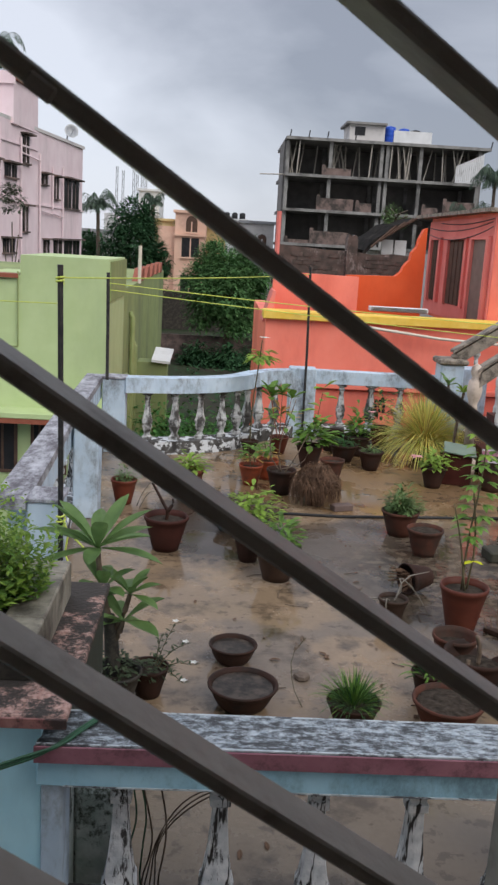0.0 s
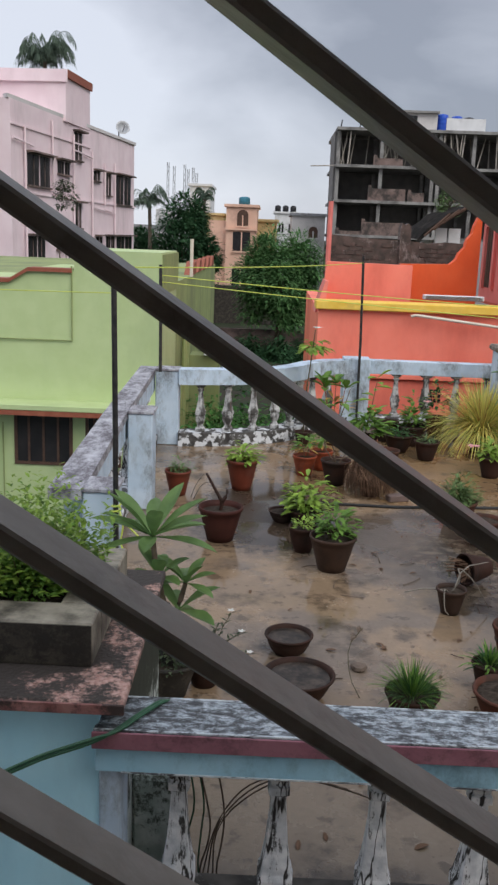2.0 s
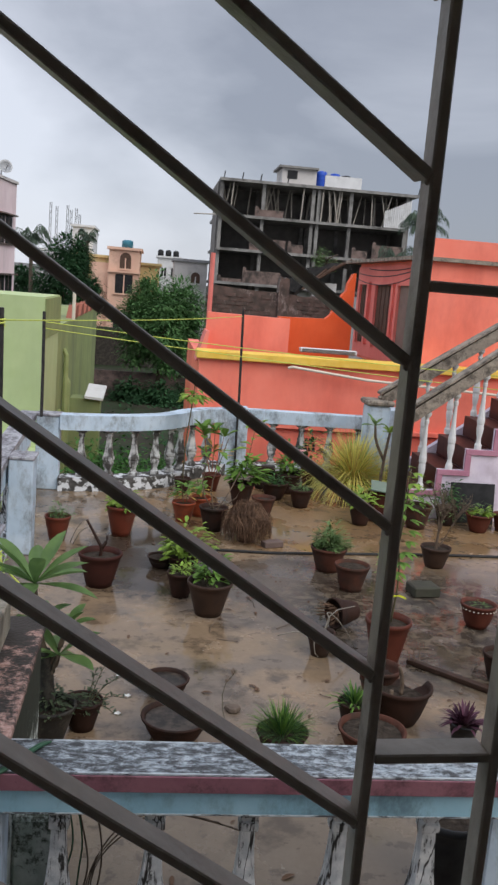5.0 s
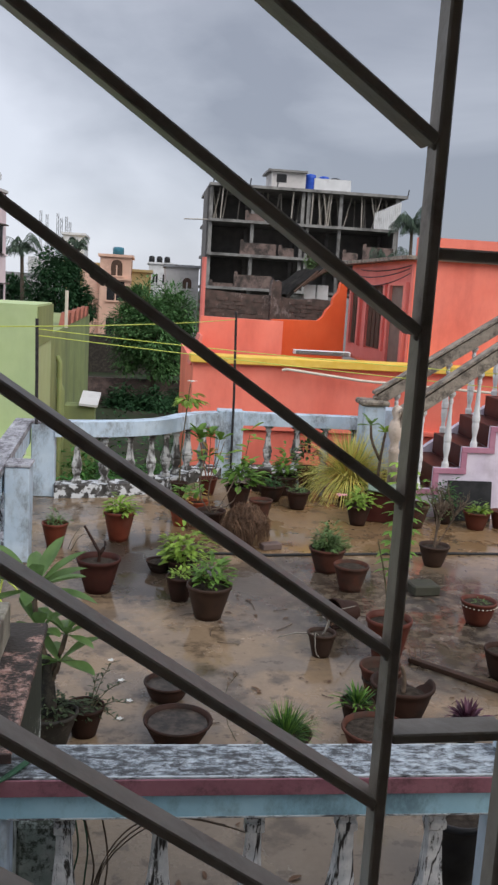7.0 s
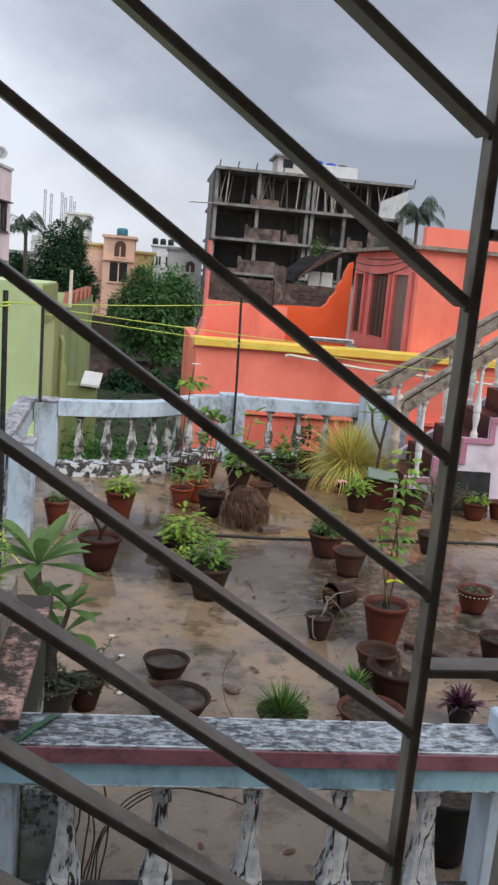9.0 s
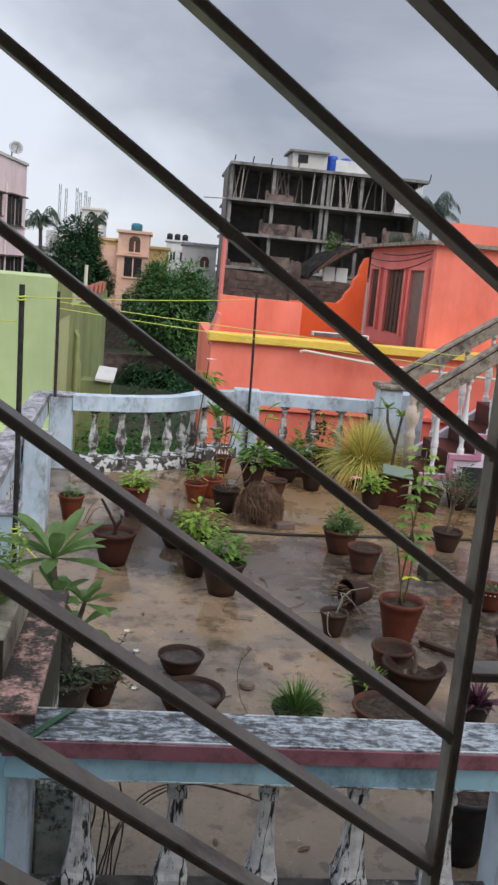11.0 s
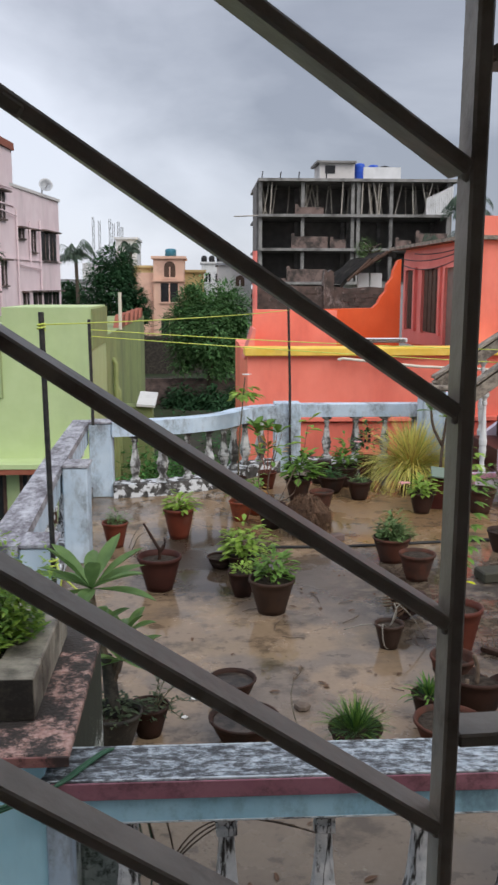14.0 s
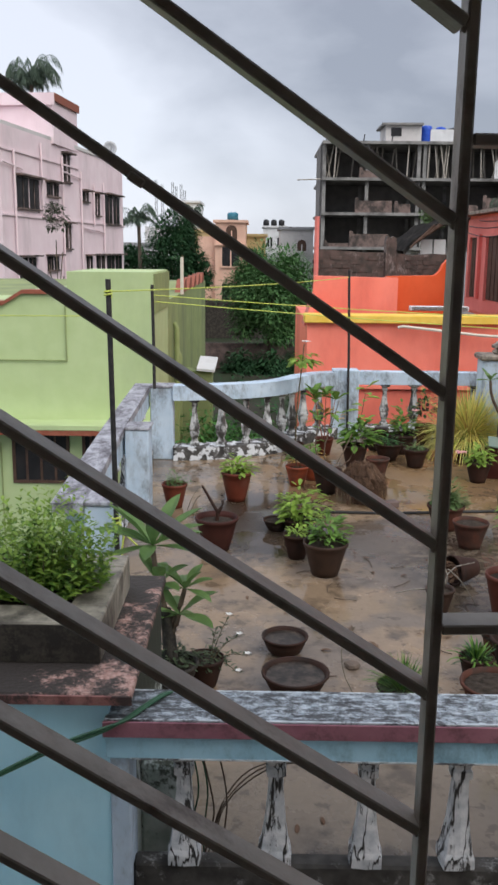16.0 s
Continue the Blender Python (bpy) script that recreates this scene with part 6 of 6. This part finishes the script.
bm = bmesh.new()
branch(bm, Vector((0, 0, 0.17)), Vector((0.05, 0, 1)), 0.17, 0.017, 5)
branch(bm, Vector((0.02, 0, 0.2)), Vector((0.5, 0, 0.9)).normalized(), 0.18, 0.011, 4)
part("branch", bm, TWIG, t)
foliage(t, LEAFHERB, 110, 0.22, 0.3, 0.03, 0.45, 65)
t = pot("plant_pot", "round red pot with a dotted band round the rim", (2.62, 6.16, 0), 0.14, 0.19, TERRA, 0.6, SOIL, 0.86)
for i in range(26):
    a = 2 * math.pi * i / 26
    if i == 0:
        bm = bmesh.new()
        lathe(bm, [(0.0, -0.006), (0.007, 0), (0.0, 0.006)], 6)
        dot = part("rim_dot", bm, PVC, t)
        dot.matrix_basis = pose(0.138, 0, 0.155)
    else:
        same("rim_dot", dot, t, pose(0.138 * math.cos(a), 0.138 * math.sin(a), 0.155))
foliage(t, LEAFHERB, 60, 0.09, 0.03, 0.025, 0.165, 66)
t = thing("cement_block", "mossy grey cement block lying on the floor", "block", at=(2.40, 6.86, 0), turn=8)
bm = bmesh.new()
box(bm, -0.12, 0.12, -0.1, 0.1, 0, 0.09, 0.012)
part("body", bm, MOSSBLOCK, t)
t = pot("plant_pot", "dark pot half hidden at the edge of the terrace", (2.42, 5.18, 0), 0.13, 0.2, CLAYDARK, 0.3)
t = pot("plant_pot", "big black plastic pot behind the near balusters", (1.37, 3.15, 0), 0.155, 0.33, BLACKP, 0.0)

# the middle group
t = pot("potted_plant", "dark brown pot with a leafy bright green plant", (0.53, 6.22, 0), 0.172, 0.26, BROWNPOT, 0.0)
stems(t, [[(0.03 * math.cos(a), 0.03 * math.sin(a), 0.22), (0.07 * math.cos(a), 0.07 * math.sin(a), 0.42)] for a in (0.5, 2.0, 3.6, 5.2)], 0.005)
foliage(t, LEAF, 150, 0.16, 0.27, 0.075, 0.25, 71, 0.8, 0.5, 0.5, 3)
t = pot("potted_plant", "small brown pot with yellow-green seedlings", (0.33, 6.58, 0), 0.115, 0.20, CLAYDARK, 0.0)
foliage(t, LEAFLIME, 60, 0.10, 0.07, 0.05, 0.19, 72)
t = pot("potted_plant", "shallow brown bowl with a bushy lime green plant", (0.37, 7.22, 0), 0.15, 0.14, CLAYDARK, 0.6)
foliage(t, LEAFLIME, 300, 0.26, 0.36, 0.075, 0.1, 73, 0.8, 0.5, 0.55, 3)
t = pot("plant_pot", "shallow dark saucer pot with litter in it", (0.18, 7.3, 0), 0.12, 0.10, CLAYDARK, 0.6)
t = pot("potted_plant", "red terracotta pot with a bright lime leafy plant", (-0.20, 8.24, 0), 0.152, 0.295, REDPOT, 0.0)
foliage(t, LEAFLIME, 130, 0.16, 0.2, 0.085, 0.27, 74, 0.8, 0.6, 0.5, 3)
t = pot("potted_plant", "terracotta pot with a thin dull herb", (-0.78, 7.97, 0), 0.122, 0.235, REDPOT, 0.0)
foliage(t, LEAFHERB, 240, 0.13, 0.14, 0.035, 0.21, 75)
t = pot("potted_plant", "red-brown pot with a bare bent stem", (-0.32, 6.77, 0), 0.176, 0.275, mat("red_brown_pot", (0.040, 0.014, 0.011), (0.058, 0.020, 0.015), 9, 0.6, 0.1, (0.05, 0.024, 0.018), 5, 0.62, spec=0.15), 0.0)
stems(t, [[(0, 0, 0.23), (0.01, 0, 0.31), (-0.02, 0, 0.36), (-0.09, 0.02, 0.48), (-0.12, 0.02, 0.53)], [(0.01, 0, 0.31), (0.05, 0.01, 0.37), (0.045, 0.01, 0.41)]], 0.017, CLAYDARK)
t = thing("fallen_leaves", "dry twiggy herb leaning out of the terracotta pot", "twigs", at=(-0.6, 7.7, 0))
stems(t, [[(-0.05, 0.2, 0.0), (0.0, 0.1, 0.15), (0.08, 0.0, 0.28)], [(-0.02, 0.15, 0.0), (0.06, 0.05, 0.18), (0.16, -0.05, 0.22)]], 0.004, PALEBARK)

# dead grass mound over its pot
t = pot("potted_plant", "pot smothered by a drooping mound of dead brown grass", (1.02, 8.22, 0), 0.15, 0.30, CLAYDARK, 0.0)
rng = random.Random(76)
bm = bmesh.new()
for _ in range(900):
    a = rng.uniform(0, 6.28)
    r0, r1 = rng.uniform(0.01, 0.13), rng.uniform(0.13, 0.25)
    a2 = a + rng.uniform(-0.8, 0.8)
    lump = 0.5 + 0.5 * math.sin(3 * a + 0.7)
    foot = rng.uniform(0.01, 0.12) if rng.random() < 0.5 + 0.3 * lump else rng.uniform(0.14, 0.26)
    p = [(r0 * math.cos(a2), r0 * math.sin(a2), rng.uniform(0.32, 0.39)), (0.7 * r1 * math.cos(a2), 0.7 * r1 * math.sin(a2), rng.uniform(0.33, 0.43) - 0.12 * (r1 / 0.25) ** 3),
         (r1 * math.cos(a + 0.1), r1 * math.sin(a + 0.1), 0.5 * (foot + 0.32)), (r1 * 1.04 * math.cos(a + 0.2), r1 * 1.04 * math.sin(a + 0.2), foot)]
    tube(bm, p, 0.0034, 3, 0.0015)
part("dead_grass", bm, DRYGRASS, t, "dead brown drooping grass")
t = thing("loose_brick", "red brick lying beside the dead grass", "brick", at=(1.26, 8.06, 0), turn=20)
bm = bmesh.new()
box(bm, -0.1, 0.1, -0.05, 0.05, 0, 0.06, 0.006)
part("body", bm, BRICK, t)

t = pot("potted_plant", "clay pot with thin crooked branching stems", (0.71, 8.55, 0), 0.148, 0.25, CLAYDARK, 0.0)
stems(t, [[(0, 0, 0.2), (-0.05, 0, 0.45), (0.03, 0, 0.7), (0.1, 0.02, 0.95)], [(0.02, 0, 0.2), (0.12, 0, 0.35), (0.24, 0, 0.62)], [(0, 0.02, 0.2), (-0.14, 0, 0.4), (-0.1, 0, 0.75)], [(0, 0, 0.25), (0.2, 0.0, 0.3), (0.28, 0, 0.5)]], 0.008, TWIG)
foliage(t, LEAF, 14, 0.2, 0.3, 0.12, 0.65, 77, 0.6, 0.5, 0.5, 3)
for x, y, s in ((0.42, 8.85, 78), (0.60, 9.10, 79)):
    t = pot("potted_plant", "bright orange pot with a small leafy croton", (x, y, 0), 0.125, 0.21, ORANGEPOT, 0.0)
    stems(t, [[(0, 0, 0.17), (-0.04, 0, 0.4)], [(0.02, 0, 0.17), (0.05, 0, 0.36)]], 0.006)
    foliage(t, LEAF, 40, 0.15, 0.2, 0.09, 0.26, s, 0.6, 0.6, 0.5, 3)
    foliage(t, LEAFORANGE, 16, 0.14, 0.14, 0.08, 0.24, s + 50, 0.6, 0.6, 0.45, 3, (0, 0), "orange_foliage")

# the row along the far balustrade
t = pot("potted_plant", "dark pot with a tall slender sapling and leafy head", (0.45, 10.22, 0), 0.105, 0.16, CLAYDARK, 0.0)
stems(t, [[(0, 0, 0.12), (0.01, 0, 0.6), (0.06, 0, 1.1), (0.08, 0, 1.34)]], 0.011)
foliage(t, LEAFLIME, 90, 0.17, 0.15, 0.11, 1.10, 81, 0.3, 0.7, 0.5, 3, (0.06, 0))
bm = bmesh.new()
for i in range(5):
    leaf(bm, (0.1, 0, 1.36), (math.cos(i * 1.26), math.sin(i * 1.26), 0.4), 0.07, 0.05, 0.3, 0.2, 3)
part("flower", bm, PETALWHITE, t, "white flower")
t = pot("potted_plant", "terracotta pot with a tall broad-leafed croton", (0.80, 10.30, 0), 0.115, 0.21, TERRA, 0.0)
stems(t, [[(0.02 * math.cos(a), 0, 0.18), (0.1 * math.cos(a), 0.05 * math.sin(a), 0.5), (0.14 * math.cos(a), 0.05, 0.72)] for a in (0.4, 1.5, 2.6, 3.5)], 0.007, mat("red_stem", (0.20, 0.07, 0.05), (0.26, 0.10, 0.07), 15, 0.6))
for n, a in enumerate((0.4, 1.5, 2.6, 3.5)):
    rosette(t, (0.14 * math.cos(a), 0.05, 0.66 + 0.06 * (n % 2)), 5, 0.19, 0.085, LEAF, 82 + n, 0.5)
    rosette(t, (0.11 * math.cos(a), 0.04, 0.46), 2, 0.15, 0.07, LEAF, 182 + n, 0.3)
foliage(t, LEAFORANGE, 14, 0.2, 0.3, 0.13, 0.4, 83, 1.0, 0.5, 0.4, 4, (0, 0), "orange_foliage")
t = pot("potted_plant", "dark clay pot with a tall light green leafy plant", (1.10, 9.68, 0), 0.15, 0.26, CLAYDARK, 0.0)
stems(t, [[(0, 0, 0.22), (0.05, 0, 0.5), (0.1, 0, 0.85)], [(0, 0, 0.22), (-0.08, 0, 0.5)]], 0.006)
foliage(t, LEAF, 120, 0.22, 0.34, 0.12, 0.26, 84, 0.7, 0.4, 0.6, 3)
for i in range(9):
    rosette(t, (0.04 + 0.008 * i, 0, 0.5 + 0.05 * i), 1 + i // 8, 0.17, 0.075, LEAFLIME, 285 + 3 * i, 0.5)
pot("plant_pot", "empty clay pot behind the dead grass", (1.30, 9.2, 0), 0.13, 0.22, TERRA2, 0.0)
t = pot("potted_plant", "shallow dark pot with small plants", (1.54, 10.08, 0), 0.165, 0.2, CLAYDARK, 0.4)
foliage(t, LEAFDARK, 120, 0.16, 0.14, 0.06, 0.17, 86)
t = pot("potted_plant", "dark pot with an upright dark green plant", (1.74, 10.42, 0), 0.17, 0.24, CLAYDARK, 0.3)
foliage(t, LEAF, 130, 0.17, 0.40, 0.09, 0.22, 87, 0.8, 0.4, 0.5, 3)
foliage(t, LEAF, 50, 0.15, 0.40, 0.09, 0.28, 88, 0.8, 0.4, 0.5, 3, (0, 0), "young_foliage")
bm = bmesh.new()
for i in range(5):
    leaf(bm, (0.16, 0, 0.52), (math.cos(i * 1.26), math.sin(i * 1.26), 0.5), 0.06, 0.045, 0.2, 0.2, 3)
part("flower", bm, PETAL, t, "pale pink flower")
pot("plant_pot", "dark pot against the far kerb", (1.46, 10.6, 0), 0.15, 0.25, CLAYDARK, 0.2)
t = pot("potted_plant", "brown clay pot with a low grey-green herb", (1.80, 9.72, 0), 0.14, 0.215, CLAYDARK, 0.0)
foliage(t, LEAFHERB, 110, 0.14, 0.08, 0.045, 0.19, 89)
t = pot("potted_plant", "pot with a great arching clump of golden grass", (2.55, 10.35, 0), 0.22, 0.24, CLAYDARK, 0.2)
blades(t, LEAFGOLD, 1150, 0.5, 0.68, 90, 0.0085, 1.25, 2.0, 0.2, k=6)
blades(t, LEAFORANGE, 260, 0.3, 0.52, 91, 0.010, 0.9, 1.6, 0.22, "orange_tuft", 6)
blades(t, LEAFLIME, 240, 0.3, 0.62, 92, 0.009, 1.0, 1.6, 0.22, "blade_tuft", 6)
t = pot("potted_plant", "pot with bronze leaves against the far balusters", (2.12, 11.0, 0), 0.13, 0.25, TERRA2, 0.0)
foliage(t, LEAFORANGE, 26, 0.16, 0.34, 0.1, 0.4, 93, 0.8, 0.4, 0.5, 3)
foliage(t, LEAFDARK, 60, 0.17, 0.5, 0.1, 0.3, 94, 0.8, 0.4, 0.5, 3, (0, 0), "dark_foliage")
t = pot("potted_plant", "dark ribbed pot with leafy stems and a pink flower", (2.36, 9.08, 0), 0.137, 0.22, CLAYDARK, 0.0)
foliage(t, LEAFLIME, 130, 0.2, 0.24, 0.085, 0.2, 95, 0.7, 0.5, 0.5, 3)
bm = bmesh.new()
for i in range(9):
    leaf(bm, (-0.2, -0.03, 0.33), (math.cos(i * 0.8), math.sin(i * 0.8), 0.3 - 0.1 * (i % 3)), 0.07, 0.05, 0.3, 0.2, 3)
part("flower", bm, PETAL, t, "pale pink flower")
t = thing("maroon_box", "maroon box with a tilted slate-green lid", "box", at=(2.66, 9.3, 0), turn=-12)
bm = bmesh.new()
box(bm, -0.15, 0.15, -0.12, 0.14, 0, 0.34, 0.008)
part("body", bm, MAROON, t)
bm = bmesh.new()
box(bm, -0.19, 0.15, -0.15, 0.17, 0.345, 0.362, 0.004, pose(0, 0, 0.03, 8, 6, 0))
part("lid", bm, LID, t)
t = pot("potted_plant", "terracotta pot with tangled climbing leaves by the stair", (2.98, 9.05, 0), 0.165, 0.26, TERRA2, 0.0)
foliage(t, LEAF, 90, 0.22, 0.3, 0.08, 0.26, 96, 0.7, 0.5, 0.5, 3)
t = pot("potted_plant", "dark pot with a thick-stemmed plumeria by the newel", (2.72, 9.75, 0), 0.13, 0.24, CLAYDARK, 0.0)
stems(t, [[(0, 0, 0.2), (0.02, 0, 0.6), (0.06, 0, 0.92)], [(0.02, 0, 0.6), (-0.1, 0, 0.82), (-0.12, 0, 1.0)]], 0.02, TWIG, 0.014)
rosette(t, (0.06, 0, 0.92), 7, 0.15, 0.055, LEAFLIME, 97)
rosette(t, (-0.12, 0, 1.0), 6, 0.16, 0.055, LEAFBIG, 98)
t = pot("potted_plant", "terracotta planter of leafy greens before the stair wall", (3.68, 9.02, 0), 0.15, 0.2, TERRA, 0.0)
foliage(t, LEAFLIME, 120, 0.16, 0.1, 0.07, 0.17, 99)
foliage(t, LEAFHERB, 40, 0.12, 0.16, 0.05, 0.22, 100, name="herb")
t = pot("plant_pot", "small red pot beside the leafy planter", (3.98, 9.1, 0), 0.11, 0.2, TERRA, 0.0)
t = pot("potted_plant", "dark pot of shaded green leaves by the stair wall", (3.38, 9.25, 0), 0.13, 0.2, CLAYDARK, 0.0)
foliage(t, LEAFDARK, 160, 0.2, 0.35, 0.07, 0.2, 101)
t = thing("dark_panel", "black sheet leaning against the stair wall", "sheet", at=(3.72, 9.36, 0))
bm = bmesh.new()
box(bm, -0.26, 0.26, -0.01, 0.01, 0, 0.46, 0.004, pose(0, 0, 0, -8, 0, 0))
part("sheet", bm, BLACKP, t)

# the plumeria at the near corner
t = pot("potted_plant", "black pot with a branching large-leaved plumeria and weeds", (-0.44, 4.30, 0), 0.145, 0.2, MOULDCEM, 0.0)
foliage(t, WEEDLEAF, 190, 0.17, 0.13, 0.045, 0.17, 205, name="weed_foliage")
bm = bmesh.new()
tube(bm, chaikin([(0, 0, 0.12), (-0.012, 0, 0.25), (-0.02, 0, 0.38), (-0.035, 0, 0.50)]), 0.046, 10, 0.03)
part("trunk", bm, MOULDCEM, t, "thick blackened trunk", True)
stems(t, [[(-0.035, 0, 0.48), (-0.08, 0, 0.66), (-0.10, 0.0, 0.86)], [(-0.02, 0, 0.40), (0.04, 0, 0.5), (0.07, 0.0, 0.62)], [(-0.035, 0, 0.48), (-0.055, -0.02, 0.58), (-0.06, -0.03, 0.66)], [(-0.02, 0, 0.34), (0.02, -0.01, 0.40), (0.04, -0.02, 0.48)]], 0.020, TWIG, 0.013)
rosette(t, (-0.10, 0, 0.86), 14, 0.35, 0.08, LEAFBIG, 102, 0.30)
rosette(t, (-0.06, -0.03, 0.66), 7, 0.20, 0.07, LEAFBIG, 109, 0.30)
rosette(t, (0.07, 0, 0.62), 9, 0.21, 0.058, LEAFBIG, 103, 0.35)
rosette(t, (0.04, -0.02, 0.48), 7, 0.25, 0.085, LEAFBIG, 104, 0.05)
t = pot("potted_plant", "small pot of trailing weeds with tiny white flowers", (-0.27, 4.42, 0), 0.11, 0.17, CLAYDARK, 0.0)
foliage(t, WEEDLEAF, 150, 0.13, 0.10, 0.035, 0.12, 105)
for n, tip in enumerate(((0.13, 0.12, 0.36), (0.19, 0.06, 0.27), (0.24, 0.02, 0.17), (0.19, -0.09, 0.12), (0.06, 0.1, 0.30))):
    tip = Vector(tip)
    root = Vector((0.03, 0, 0.13))
    mid = root.lerp(tip, 0.5) + Vector((0, 0, 0.04))
    stems(t, [[root, mid, tip]], 0.003)
    bm = bmesh.new()
    for i in range(14):
        u = 0.25 + 0.75 * i / 13
        p = root.lerp(mid, u * 2) if u < 0.5 else mid.lerp(tip, u * 2 - 1)
        leaf(bm, p, (math.cos(i * 2.4), math.sin(i * 2.4), 0.6), 0.04, 0.017, 0.3, 0.2, 2)
    part("sprig", bm, WEEDLEAF, t)
    if n < 4:
        bm = bmesh.new()
        for i in range(5):
            leaf(bm, tip + Vector((0, 0, 0.012)), (math.cos(i * 1.26), math.sin(i * 1.26), 0.5), 0.024, 0.018, 0.2, 0.2, 2)
        part("flower", bm, PETALWHITE, t, "tiny white flower")

# litter on the floor
t = thing("stone_chunk", "flat brown stone lying on the wet floor", "stone", at=(0.585, 4.66, 0))
bm = bmesh.new()
lathe(bm, [(0.04, 0), (0.048, 0.012), (0.042, 0.028), (0.02, 0.036), (0.0, 0.036)], 9, wobble=0.15)
part("stone", bm, STONE, t)
t = thing("stray_seedling", "thin dry seedling with a few curled leaves", "seedling", at=(0.56, 4.34, 0))
stems(t, [[(0, 0, 0), (-0.05, 0.12, 0.06), (-0.06, 0.2, 0.2), (0.02, 0.22, 0.3)]], 0.003)
foliage(t, TWIG, 12, 0.05, 0.06, 0.045, 0.24, 107, at=(0.0, 0.2))
rng = random.Random(108)
for i in range(90):
    x, y = rng.uniform(-0.5, 2.6), rng.uniform(3.0, 8.6)
    if i % 2:
        x, y = rng.uniform(0.6, 2.5), rng.uniform(4.3, 7.2)
    t = thing("dead_leaf", "curled brown dead leaf on the wet floor", "leaf", "litter on the floor", at=(x, y, 0.006), turn=rng.uniform(0, 360))
    bm = bmesh.new()
    s = rng.uniform(0.025, 0.07)
    leaf(bm, (0, 0, 0), (1, 0, 0.12), s, s * 0.45, 0.35, 0.35, 4)
    part("blade", bm, DRYGRASS, t)
for i in range(34):
    x, y = rng.uniform(0.3, 2.6), rng.uniform(4.2, 6.6)
    t = thing("dry_stick", "thin dry stick lying on the wet floor", "stick", "litter on the floor", at=(x, y, 0.005), turn=rng.uniform(0, 360))
    bm = bmesh.new()
    s = rng.uniform(0.06, 0.2)
    tube(bm, [(0, 0, 0), (s * 0.5, 0.01, 0.004), (s, -0.01, 0.0)], 0.003, 5)
    part("twig", bm, TWIG, t)
